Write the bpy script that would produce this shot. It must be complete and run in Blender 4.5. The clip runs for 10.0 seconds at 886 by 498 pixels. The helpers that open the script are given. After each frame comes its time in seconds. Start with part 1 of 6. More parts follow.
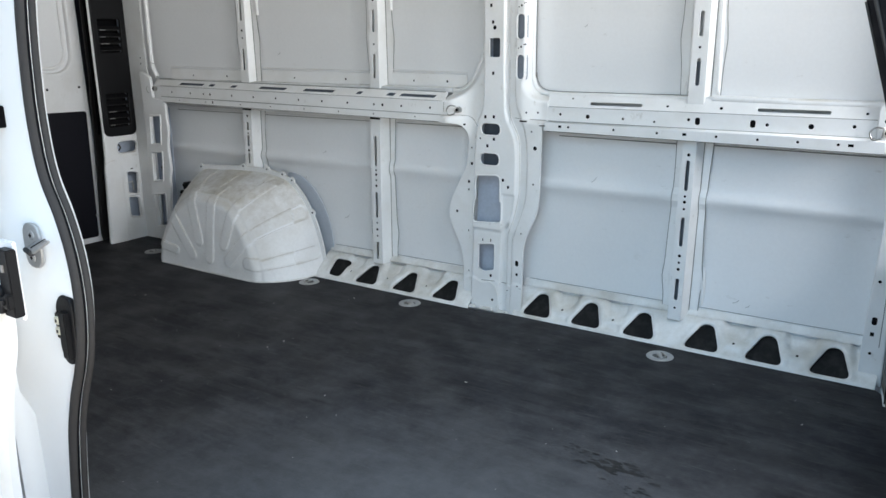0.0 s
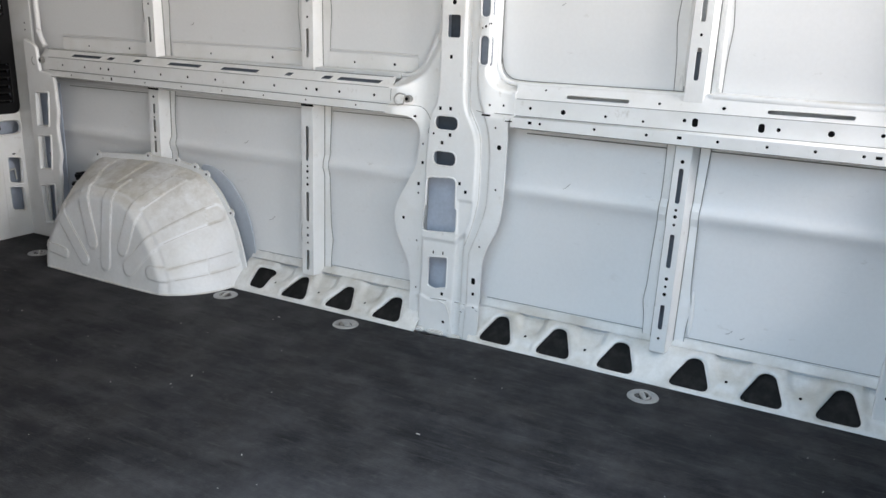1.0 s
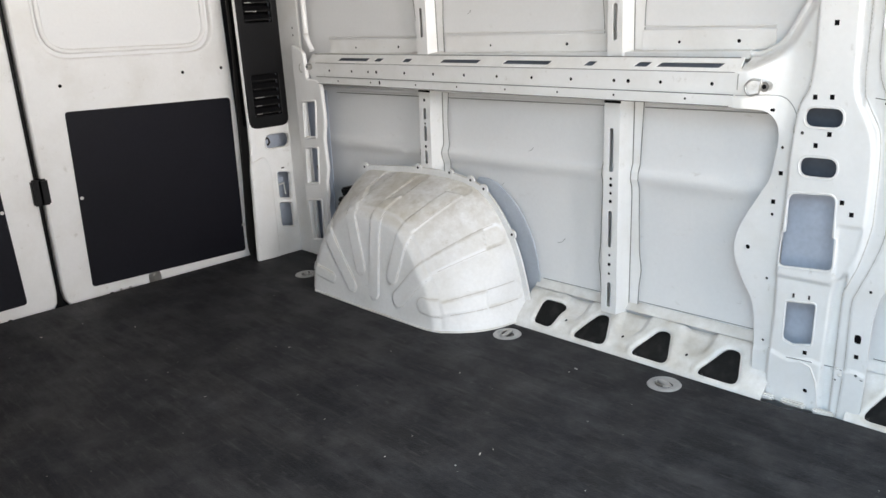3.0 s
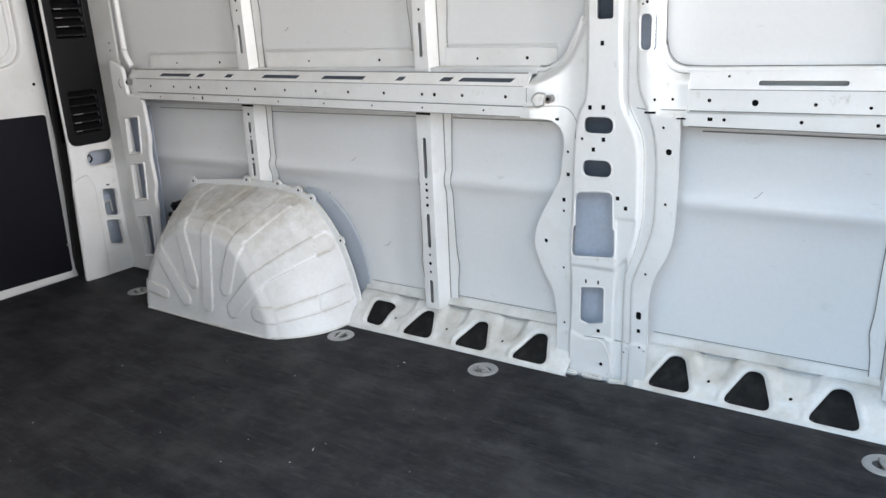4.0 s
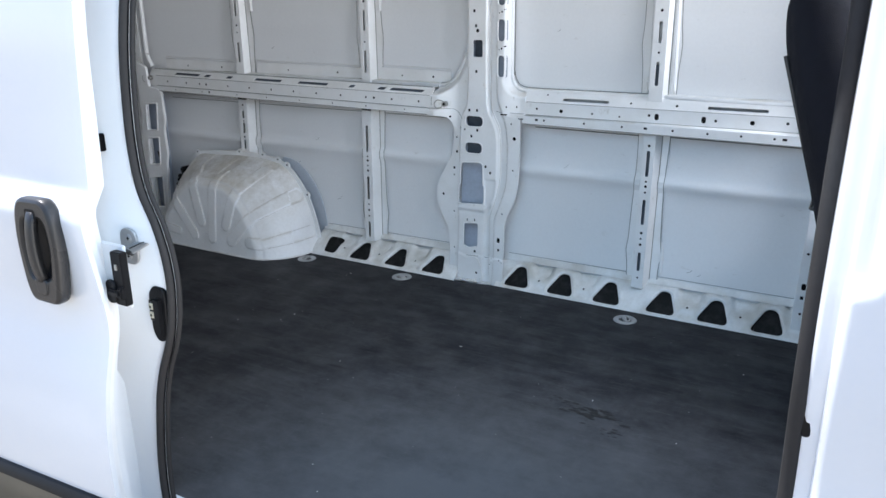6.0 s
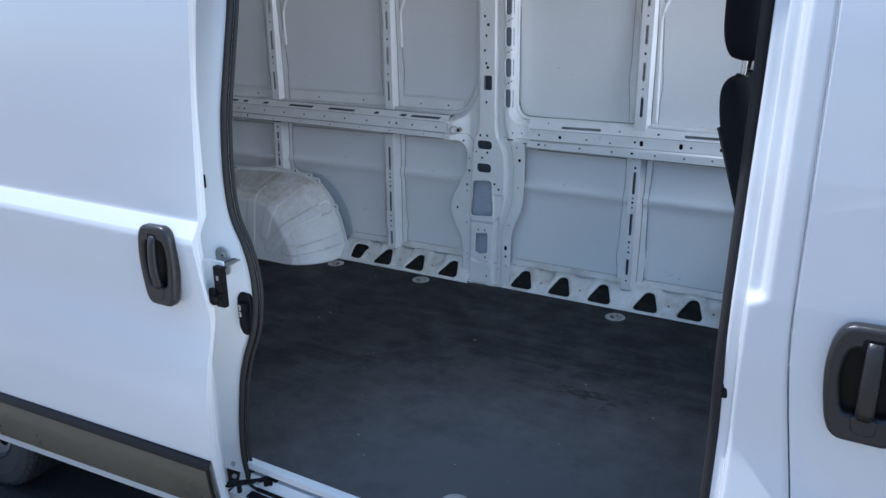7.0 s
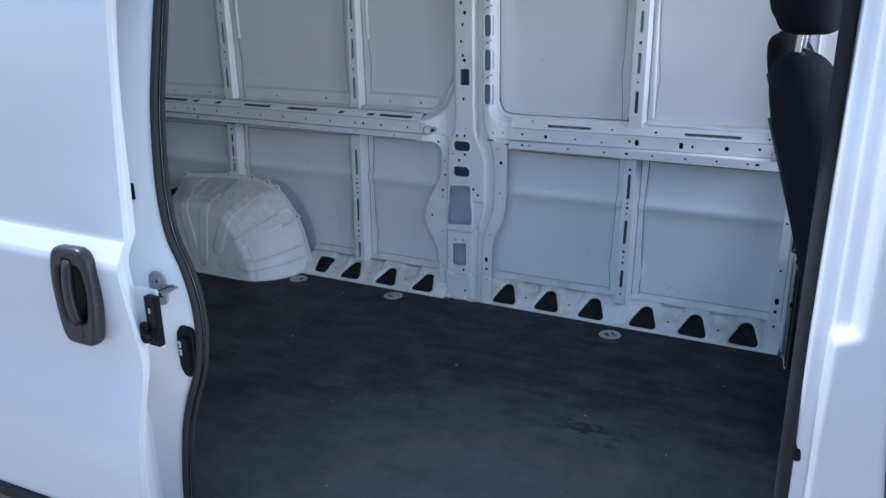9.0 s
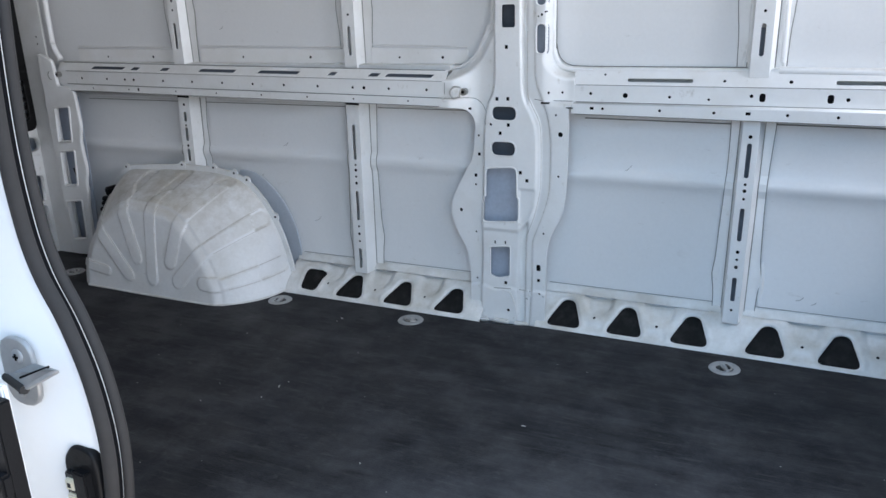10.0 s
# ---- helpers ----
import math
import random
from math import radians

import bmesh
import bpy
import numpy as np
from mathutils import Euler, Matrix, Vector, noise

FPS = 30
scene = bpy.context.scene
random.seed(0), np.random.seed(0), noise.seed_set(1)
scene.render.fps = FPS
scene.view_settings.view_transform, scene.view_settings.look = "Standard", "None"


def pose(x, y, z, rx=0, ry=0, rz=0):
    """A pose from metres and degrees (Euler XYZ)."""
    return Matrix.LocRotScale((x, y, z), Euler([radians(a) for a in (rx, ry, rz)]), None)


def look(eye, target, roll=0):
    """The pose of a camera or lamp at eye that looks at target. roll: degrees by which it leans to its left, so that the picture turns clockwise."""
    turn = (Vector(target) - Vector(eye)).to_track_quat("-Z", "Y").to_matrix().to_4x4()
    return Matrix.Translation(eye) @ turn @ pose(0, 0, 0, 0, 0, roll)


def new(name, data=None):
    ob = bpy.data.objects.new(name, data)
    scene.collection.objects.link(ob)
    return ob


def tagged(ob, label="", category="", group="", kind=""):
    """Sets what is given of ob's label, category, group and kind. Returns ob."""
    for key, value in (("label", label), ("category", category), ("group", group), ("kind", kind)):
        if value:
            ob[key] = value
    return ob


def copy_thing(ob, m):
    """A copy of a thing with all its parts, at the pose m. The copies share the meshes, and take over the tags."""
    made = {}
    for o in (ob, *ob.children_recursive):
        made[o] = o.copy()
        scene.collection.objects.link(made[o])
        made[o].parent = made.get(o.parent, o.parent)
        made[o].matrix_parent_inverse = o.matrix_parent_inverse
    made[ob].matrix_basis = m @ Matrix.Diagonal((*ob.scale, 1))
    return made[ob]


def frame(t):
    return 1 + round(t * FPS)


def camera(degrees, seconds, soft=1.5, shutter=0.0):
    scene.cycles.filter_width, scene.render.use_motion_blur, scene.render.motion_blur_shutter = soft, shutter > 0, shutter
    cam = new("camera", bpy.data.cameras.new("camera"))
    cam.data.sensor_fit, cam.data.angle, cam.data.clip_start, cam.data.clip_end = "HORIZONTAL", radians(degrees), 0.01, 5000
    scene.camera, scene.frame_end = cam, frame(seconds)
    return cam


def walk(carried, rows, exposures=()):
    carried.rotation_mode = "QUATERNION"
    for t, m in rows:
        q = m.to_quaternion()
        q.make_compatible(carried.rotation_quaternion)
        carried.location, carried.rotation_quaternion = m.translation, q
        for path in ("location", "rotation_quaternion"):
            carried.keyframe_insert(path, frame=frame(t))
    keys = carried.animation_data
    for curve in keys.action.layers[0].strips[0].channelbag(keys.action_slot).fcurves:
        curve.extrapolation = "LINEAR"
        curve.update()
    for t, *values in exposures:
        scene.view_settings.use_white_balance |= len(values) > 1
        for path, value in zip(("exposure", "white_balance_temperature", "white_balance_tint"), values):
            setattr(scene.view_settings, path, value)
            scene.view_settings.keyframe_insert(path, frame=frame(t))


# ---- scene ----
from mathutils.geometry import delaunay_2d_cdt

cam = camera(59.4, 10.0)
PATH = [
    (0, (1.556, -2.632, 1.077), (0.476, -1.031, 0.557), -0.6),
    (0.5, (1.435, -2.459, 1.059), (0.436, -0.815, 0.512), 0.5),
    (1, (1.23, -2.271, 1.045), (0.322, -0.576, 0.494), 1.9),
    (1.5, (1.173, -2.02, 1.035), (0.061, -0.449, 0.491), 0.4),
    (2, (0.987, -1.951, 1.018), (-0.363, -0.573, 0.487), -1.6),
    (2.2, (0.875, -1.933, 1.015), (-0.531, -0.613, 0.484), -2.1),
    (3.3, (0.699, -1.901, 1.008), (-0.665, -0.56, 0.425), -4.0),
    (3.5, (0.73, -1.912, 1.021), (-0.559, -0.502, 0.43), -3.9),
    (4, (0.858, -1.949, 1.053), (-0.247, -0.387, 0.468), -3.2),
    (4.5, (1.063, -2.07, 1.064), (0.092, -0.418, 0.491), -2.3),
    (5, (1.261, -2.291, 1.074), (0.333, -0.618, 0.491), -1.4),
    (5.5, (1.427, -2.659, 1.109), (0.47, -1.005, 0.518), -0.6),
    (5.7, (1.503, -2.801, 1.157), (0.537, -1.156, 0.556), -0.5),
    (6.8, (1.812, -3.379, 1.444), (0.836, -1.749, 0.819), -0.8),
    (7, (1.812, -3.437, 1.455), (0.837, -1.805, 0.835), -0.8),
    (7.5, (1.863, -3.528, 1.476), (0.904, -1.885, 0.86), -0.8),
    (8, (1.888, -3.543, 1.483), (0.947, -1.888, 0.87), -0.8),
    (8.5, (1.851, -3.428, 1.454), (0.927, -1.763, 0.844), -0.7),
    (9, (1.582, -3.135, 1.374), (0.684, -1.456, 0.763), -0.9),
    (9.5, (1.242, -2.771, 1.24), (0.376, -1.074, 0.631), -0.9),
    (10, (0.927, -2.418, 1.111), (0.107, -0.702, 0.494), -1.9),
]
EXPOSURES = [(0, 1.27, 6450, 9), (1, 1.45, 6850, 13), (1.5, 1.55, 6950, 13), (2, 1.66, 7000, 13), (3.5, 1.88, 6900, 13), (4.5, 1.52, 6650, 13), (5.5, 1.56, 6650, 13), (5.8, 1.30, 6350, 12), (6.6, 0.48, 5500, 11), (7, 0.30, 5420, 11), (8.5, 0.30, 5400, 11), (9, 0.30, 5250, 11), (9.5, 0.80, 5700, 12), (10, 1.13, 6100, 13)]
walk(cam, [(t, look(eye, target, roll)) for t, eye, target, roll in PATH], EXPOSURES)

# ---------------------------------------------------------------- light
world = bpy.data.worlds.new("sky")
scene.world = world
world.use_nodes = True
wn = world.node_tree
sky = wn.nodes.new("ShaderNodeTexSky")
sky.sky_type = "NISHITA"
sky.sun_disc = False
sky.sun_elevation = radians(66)
sky.sun_rotation = radians(-80)
sky.air_density, sky.dust_density = 1.0, 1.2
wn.nodes["Background"].inputs["Strength"].default_value = 0.15
wn.links.new(sky.outputs[0], wn.nodes["Background"].inputs["Color"])
sun = new("sun", bpy.data.lights.new("sun", "SUN"))
sun.data.energy, sun.data.angle, sun.data.color = 4.0, radians(0.53), (1.0, 0.96, 0.9)
sun.matrix_world = look((-4.0, 0.25, 9.0), (0, 0, 0))

# the light of sky and sunlit ground through the open side door, and of the sky through the windscreen
DAYLIGHT = (("door_skylight", (0.85, -1.80, 1.35), (0.45, -0.95, 0.0), 1.2, 1.0, 3.1, 108, (0.52, 0.8, 1.0)),
            ("door_groundlight", (0.88, -1.79, 0.60), (-1.9, -0.4, 1.7), 1.2, 1.0, 2.3, 125, (1.0, 0.94, 0.84)),
            ("windscreen_daylight", (2.9, -0.9, 1.5), (-2.47, -0.9, 1.0), 1.6, 0.5, 12.4, 90, (0.97, 0.98, 1.0)))
for name, at, aim, wide, high, watts, spread, tone in DAYLIGHT:
    lamp = new(name, bpy.data.lights.new(name, "AREA"))
    lamp.data.shape, lamp.data.size, lamp.data.size_y = "RECTANGLE", wide, high
    lamp.data.energy, lamp.data.color = watts, tone
    lamp.data.spread = radians(spread)
    lamp.matrix_world = look(at, aim)


# ---------------------------------------------------------------- materials
def mat(name, color, rough=0.5, metal=0.0, coat=0.0, vary=0.06, scale=8.0, fine=90.0, bump=0.0, bump_scale=60.0,
        stain=None, stain_amount=0.0, stain_scale=3.0, stretch=(1, 1, 1), rough_vary=0.1, spec=0.5):
    """Principled paint, plastic, metal or rubber with variation at two scales, an optional stain colour and fine relief."""
    m = bpy.data.materials.new(name)
    m.use_nodes = True
    nt = m.node_tree
    N, L = nt.nodes, nt.links
    b = N["Principled BSDF"]
    b.inputs["Metallic"].default_value = metal
    b.inputs["Coat Weight"].default_value = coat
    b.inputs["Coat Roughness"].default_value = 0.04
    b.inputs["Specular IOR Level"].default_value = spec
    tc = N.new("ShaderNodeTexCoord")
    mp = N.new("ShaderNodeMapping")
    mp.inputs["Scale"].default_value = stretch
    L.new(tc.outputs["Object"], mp.inputs["Vector"])

    def tex(s, detail):
        n = N.new("ShaderNodeTexNoise")
        n.inputs["Scale"].default_value, n.inputs["Detail"].default_value = s, detail
        L.new(mp.outputs[0], n.inputs["Vector"])
        return n.outputs["Fac"]

    def span(src, a, c):
        n = N.new("ShaderNodeMapRange")
        n.inputs["From Min"].default_value, n.inputs["From Max"].default_value = 0.3, 0.7
        n.inputs["To Min"].default_value, n.inputs["To Max"].default_value = a, c
        L.new(src, n.inputs["Value"])
        return n.outputs[0]

    big, small = tex(scale, 4.0), tex(fine, 3.0)
    add = N.new("ShaderNodeMath")
    add.operation = "ADD"
    L.new(span(big, 1 - vary, 1 + vary * 0.5), add.inputs[0])
    L.new(span(small, -vary * 0.4, vary * 0.4), add.inputs[1])
    mul = N.new("ShaderNodeVectorMath")
    mul.operation = "SCALE"
    mul.inputs[0].default_value = color
    L.new(add.outputs[0], mul.inputs["Scale"])
    col = mul.outputs[0]
    if stain:
        mix = N.new("ShaderNodeMix")
        mix.data_type = "RGBA"
        L.new(span(tex(stain_scale, 7.0), -0.9 * stain_amount, 1.4 * stain_amount), mix.inputs[0])
        L.new(col, mix.inputs[6])
        mix.inputs[7].default_value = (*stain, 1)
        mix.clamp_factor = True
        col = mix.outputs[2]
    L.new(col, b.inputs["Base Color"])
    L.new(span(big, max(0.02, rough - rough_vary), min(1, rough + rough_vary)), b.inputs["Roughness"])
    if bump:
        bp = N.new("ShaderNodeBump")
        bp.inputs["Strength"].default_value, bp.inputs["Distance"].default_value = bump, 0.002
        L.new(tex(bump_scale, 5.0), bp.inputs["Height"])
        L.new(bp.outputs[0], b.inputs["Normal"])
    return m


WHITE_IN = mat("interior_white_paint", (0.84, 0.84, 0.835), 0.38, vary=0.03, scale=2.5, bump=0.05, bump_scale=25,
               stain=(0.55, 0.51, 0.43), stain_amount=0.13, stain_scale=8)
WHITE_SKIN = mat("inner_skin_white_paint", (0.83, 0.835, 0.84), 0.42, vary=0.03, scale=1.6, bump=0.12, bump_scale=4)
WHITE_DIRTY = mat("dusty_white_paint", (0.82, 0.815, 0.80), 0.5, vary=0.06, scale=6, bump=0.08, bump_scale=40,
                  stain=(0.38, 0.33, 0.26), stain_amount=0.36, stain_scale=7)
WHITE_OUT = mat("exterior_white_paint", (0.79, 0.8, 0.81), 0.3, coat=1.0, vary=0.012, scale=2, rough_vary=0.0)
FLOOR = mat("dark_floor_coating", (0.0165, 0.0168, 0.0200), 0.62, vary=0.25, scale=3, fine=70, bump=0.5, bump_scale=190,
            stain=(0.042, 0.041, 0.041), stain_amount=0.4, stain_scale=5, stretch=(0.9, 1.3, 1), rough_vary=0.12, spec=0.16)


def scuffed(m, tone, turn, stretch, scale, low, high, amount):
    """Adds fine drawn-out scuffs of a tone to a material."""
    N, L = m.node_tree.nodes, m.node_tree.links
    b = N["Principled BSDF"]
    old = b.inputs["Base Color"].links[0].from_socket
    tc, mp, nz = N.new("ShaderNodeTexCoord"), N.new("ShaderNodeMapping"), N.new("ShaderNodeTexNoise")
    mp.inputs["Rotation"].default_value, mp.inputs["Scale"].default_value = (0, 0, radians(turn)), stretch
    nz.inputs["Scale"].default_value, nz.inputs["Detail"].default_value, nz.inputs["Roughness"].default_value = scale, 6.0, 0.65
    rng_, mix = N.new("ShaderNodeMapRange"), N.new("ShaderNodeMix")
    rng_.inputs["From Min"].default_value, rng_.inputs["From Max"].default_value, rng_.inputs["To Max"].default_value = low, high, amount
    mix.data_type = "RGBA"
    L.new(tc.outputs["Object"], mp.inputs["Vector"])
    L.new(mp.outputs[0], nz.inputs["Vector"])
    L.new(nz.outputs["Fac"], rng_.inputs["Value"])
    L.new(rng_.outputs[0], mix.inputs[0])
    L.new(old, mix.inputs[6])
    mix.inputs[7].default_value = (*tone, 1)
    L.new(mix.outputs[2], b.inputs["Base Color"])


scuffed(FLOOR, (0.042, 0.042, 0.0445), 7, (0.5, 3.4, 1), 4.6, 0.47, 0.68, 0.65)
scuffed(FLOOR, (0.008, 0.008, 0.009), 12, (0.6, 4.2, 1), 6.0, 0.55, 0.68, 0.8)
scuffed(FLOOR, (0.068, 0.066, 0.065), 5, (0.7, 6.5, 1), 12.0, 0.56, 0.72, 0.6)
scuffed(FLOOR, (0.006, 0.006, 0.007), -12, (1.0, 7.0, 1), 3.4, 0.65, 0.72, 0.8)
scuffed(FLOOR, (0.07, 0.068, 0.066), 25, (1.0, 1.6, 1), 24.0, 0.60, 0.72, 0.5)
scuffed(FLOOR, (0.14, 0.13, 0.12), -35, (1.5, 14, 1), 9.0, 0.70, 0.80, 0.3)
scuffed(FLOOR, (0.12, 0.115, 0.11), 0, (1, 1, 1), 190.0, 0.62, 0.76, 0.45)


def lit_dust(m, at, size, tone, amount):
    """Uneven pale patch: dust carried in by feet, and daylight painted into the colour."""
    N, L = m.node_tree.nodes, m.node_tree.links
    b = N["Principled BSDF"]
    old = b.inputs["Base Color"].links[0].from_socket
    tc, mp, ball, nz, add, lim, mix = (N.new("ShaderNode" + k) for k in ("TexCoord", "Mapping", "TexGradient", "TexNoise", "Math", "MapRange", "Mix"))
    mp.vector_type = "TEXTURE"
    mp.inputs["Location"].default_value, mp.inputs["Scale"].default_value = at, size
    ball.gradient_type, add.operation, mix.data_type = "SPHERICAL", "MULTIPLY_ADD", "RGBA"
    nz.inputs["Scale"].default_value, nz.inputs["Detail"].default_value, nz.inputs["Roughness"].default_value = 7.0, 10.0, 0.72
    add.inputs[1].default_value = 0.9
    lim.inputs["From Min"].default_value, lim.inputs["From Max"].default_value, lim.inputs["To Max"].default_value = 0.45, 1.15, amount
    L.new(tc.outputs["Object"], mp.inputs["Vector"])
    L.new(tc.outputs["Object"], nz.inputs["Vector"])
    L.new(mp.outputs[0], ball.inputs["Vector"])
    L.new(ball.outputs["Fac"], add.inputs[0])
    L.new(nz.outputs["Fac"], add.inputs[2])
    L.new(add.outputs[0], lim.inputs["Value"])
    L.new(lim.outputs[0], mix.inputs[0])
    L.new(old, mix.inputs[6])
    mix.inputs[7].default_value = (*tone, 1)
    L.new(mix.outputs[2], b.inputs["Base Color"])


# Floor made paler by the door, partly dust, partly the daylight falling there.
lit_dust(FLOOR, (1.0, -1.68, 0.0), (1.5, 1.05, 1.0), (0.104, 0.103, 0.107), 0.85)
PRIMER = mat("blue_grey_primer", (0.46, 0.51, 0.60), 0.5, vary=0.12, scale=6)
scuffed(WHITE_SKIN, (0.52, 0.51, 0.49), 35, (1.0, 7.0, 5.0), 9.0, 0.71, 0.78, 0.6)
scuffed(WHITE_SKIN, (0.62, 0.60, 0.56), -10, (1.0, 2.0, 2.0), 6.0, 0.66, 0.80, 0.45)
scuffed(WHITE_IN, (0.5, 0.47, 0.42), 20, (1.0, 3.0, 3.0), 22.0, 0.70, 0.80, 0.5)
# Dirt in the joints, and the shade of creases and gaps drawn as lines.
SEAM = mat("seam_dirt_and_shade", (0.22, 0.215, 0.205), 0.8, vary=0.35, scale=14)
# Dust on rib edges; also grey for the shading of pressed edges.
RIBLINE = mat("edge_dust_and_shade", (0.6, 0.58, 0.55), 0.6, vary=0.3, scale=10)
# Two darker copies of the primer: the shade inside slots put into the colour.
SLOTMID = mat("half_shaded_primer", (0.26, 0.29, 0.34), 0.6, spec=0.2, vary=0.15, scale=9)
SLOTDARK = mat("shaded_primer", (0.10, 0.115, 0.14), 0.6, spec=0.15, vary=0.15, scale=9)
ARCHSHADE = mat("arch_shade_grey", (0.52, 0.56, 0.62), 0.5, vary=0.1, scale=5)
ARCH = mat("dusty_arch_paint", (0.82, 0.825, 0.83), 0.48, vary=0.07, scale=5, bump=0.1, bump_scale=35, stain=(0.50, 0.47, 0.40), stain_amount=0.14, stain_scale=4.0)


def dusted(m, tone, amount, low=0.25, high=0.75, scale=9.0):
    """Dust and grime that has settled on the surfaces that face upwards, in blotches."""
    N, L = m.node_tree.nodes, m.node_tree.links
    b = N["Principled BSDF"]
    old = b.inputs["Base Color"].links[0].from_socket
    geo, sep, up = N.new("ShaderNodeNewGeometry"), N.new("ShaderNodeSeparateXYZ"), N.new("ShaderNodeMapRange")
    tc, nz, blot, mul, mix = (N.new("ShaderNode" + k) for k in ("TexCoord", "TexNoise", "MapRange", "Math", "Mix"))
    up.inputs["From Min"].default_value, up.inputs["From Max"].default_value = low, high
    nz.inputs["Scale"].default_value, nz.inputs["Detail"].default_value, nz.inputs["Roughness"].default_value = scale, 9.0, 0.7
    blot.inputs["From Min"].default_value, blot.inputs["From Max"].default_value, blot.inputs["To Max"].default_value = 0.36, 0.68, amount
    mul.operation, mix.data_type = "MULTIPLY", "RGBA"
    L.new(geo.outputs["Normal"], sep.inputs[0])
    L.new(sep.outputs["Z"], up.inputs["Value"])
    L.new(tc.outputs["Object"], nz.inputs["Vector"])
    L.new(nz.outputs["Fac"], blot.inputs["Value"])
    L.new(up.outputs[0], mul.inputs[0])
    L.new(blot.outputs[0], mul.inputs[1])
    L.new(mul.outputs[0], mix.inputs[0])
    L.new(old, mix.inputs[6])
    mix.inputs[7].default_value = (*tone, 1)
    L.new(mix.outputs[2], b.inputs["Base Color"])


dusted(ARCH, (0.47, 0.43, 0.34), 0.75, 0.3, 0.85, 6.0)
dusted(ARCH, (0.31, 0.26, 0.18), 0.5, 0.3, 0.8, 20.0)
dusted(RIBLINE, (0.16, 0.12, 0.08), 0.9, 0.1, 0.6)
dusted(WHITE_IN, (0.42, 0.38, 0.29), 0.6, 0.5, 0.9)
dusted(WHITE_DIRTY, (0.40, 0.36, 0.28), 0.6, 0.3, 0.8)
scuffed(WHITE_SKIN, (0.52, 0.5, 0.46), 20, (1, 1, 2.2), 16.0, 0.66, 0.76, 0.45)
scuffed(WHITE_IN, (0.45, 0.42, 0.36), 0, (1.6, 1, 1), 24.0, 0.63, 0.76, 0.5)
scuffed(ARCH, (0.36, 0.31, 0.24), 30, (1, 1, 2), 22.0, 0.66, 0.76, 0.5)
BLACK = mat("black_plastic", (0.008, 0.008, 0.009), 0.45, spec=0.18, vary=0.15, bump=0.15, bump_scale=300)
# Near-black of some dark parts, and of the shade painted into holes.
CAVITY = mat("black_part_and_hole_shade", (0.004, 0.004, 0.005), 0.8, spec=0.08, vary=0.2)
PANEL = mat("dark_door_board", (0.0095, 0.0095, 0.014), 0.55, spec=0.16, vary=0.2, scale=3, bump=0.2, bump_scale=200)
RUBBER = mat("black_rubber_seal", (0.021, 0.019, 0.0185), 0.8, vary=0.2, bump=0.1, bump_scale=150)
TRIMGREY = mat("grey_handle_plastic", (0.026, 0.025, 0.025), 0.3, vary=0.12, bump=0.2, bump_scale=500)
MOULD = mat("grey_side_moulding", (0.105, 0.092, 0.064), 0.34, vary=0.1, bump=0.12, bump_scale=400)
PLUG = mat("dusty_rubber_plug", (0.016, 0.0155, 0.0155), 0.8, spec=0.15, vary=0.3, scale=25, stain=(0.05, 0.048, 0.045), stain_amount=0.3, stain_scale=30)
STEEL = mat("zinc_plated_steel", (0.5, 0.49, 0.47), 0.35, metal=1.0, vary=0.15, bump=0.1)
ZINC = mat("dull_zinc_steel", (0.42, 0.42, 0.42), 0.42, metal=0.55, vary=0.12, scale=20, bump=0.08)
CREAM = mat("cream_plastic", (0.62, 0.58, 0.46), 0.5)
CHROME = mat("chrome", (0.55, 0.55, 0.56), 0.2, metal=1.0, vary=0.03, rough_vary=0.03)
FABRIC = mat("black_seat_fabric", (0.009, 0.009, 0.012), 0.9, spec=0.15, vary=0.2, scale=30, bump=0.6, bump_scale=700)
TYRE = mat("tyre_rubber", (0.05, 0.05, 0.05), 0.75, spec=0.3, vary=0.25, bump=0.3, bump_scale=80)
RIM = mat("grey_wheel_steel", (0.35, 0.35, 0.36), 0.4, metal=0.7, vary=0.1)
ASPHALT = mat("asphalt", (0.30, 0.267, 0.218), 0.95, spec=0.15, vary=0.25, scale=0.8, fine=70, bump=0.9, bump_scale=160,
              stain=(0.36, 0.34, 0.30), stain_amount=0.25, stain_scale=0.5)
VANSHADE = mat("asphalt_in_shade", (0.032, 0.032, 0.034), 0.9, vary=0.35, scale=3, fine=160, bump=0.9, bump_scale=220, stain=(0.09, 0.088, 0.085), stain_amount=0.25, stain_scale=120, spec=0.2)
LANE = mat("worn_lane_asphalt", (0.19, 0.18, 0.155), 0.95, vary=0.2, scale=0.9, bump=0.4, spec=0.1)
CONCRETE = mat("pale_concrete", (0.36, 0.34, 0.3), 0.85, vary=0.12, scale=1.5, bump=0.3)
GRASS = mat("grass", (0.13, 0.17, 0.05), 0.9, vary=0.4, scale=3, fine=40, bump=0.8, bump_scale=60)
CARRED = mat("red_car_paint", (0.6, 0.01, 0.02), 0.35, coat=0.3, spec=0.3, vary=0.03, rough_vary=0.03)
CARSILVER = mat("silver_car_paint", (0.5, 0.5, 0.51), 0.3, metal=0.4, coat=1.0, vary=0.03)
WALLGREY = mat("pale_stucco", (0.55, 0.55, 0.55), 0.8, vary=0.08)
LEAF = mat("leaves", (0.06, 0.1, 0.03), 0.7, vary=0.5, scale=4)
BARK = mat("bark", (0.16, 0.12, 0.09), 0.9, vary=0.3)
STAIN = mat("dried_dark_stain", (0.010, 0.010, 0.010), 0.7, vary=0.4, scale=30)
PALE = mat("pale_plastic", (0.6, 0.6, 0.58), 0.4)
DUST = mat("pale_crumbs", (0.6, 0.58, 0.54), 0.8, vary=0.2)
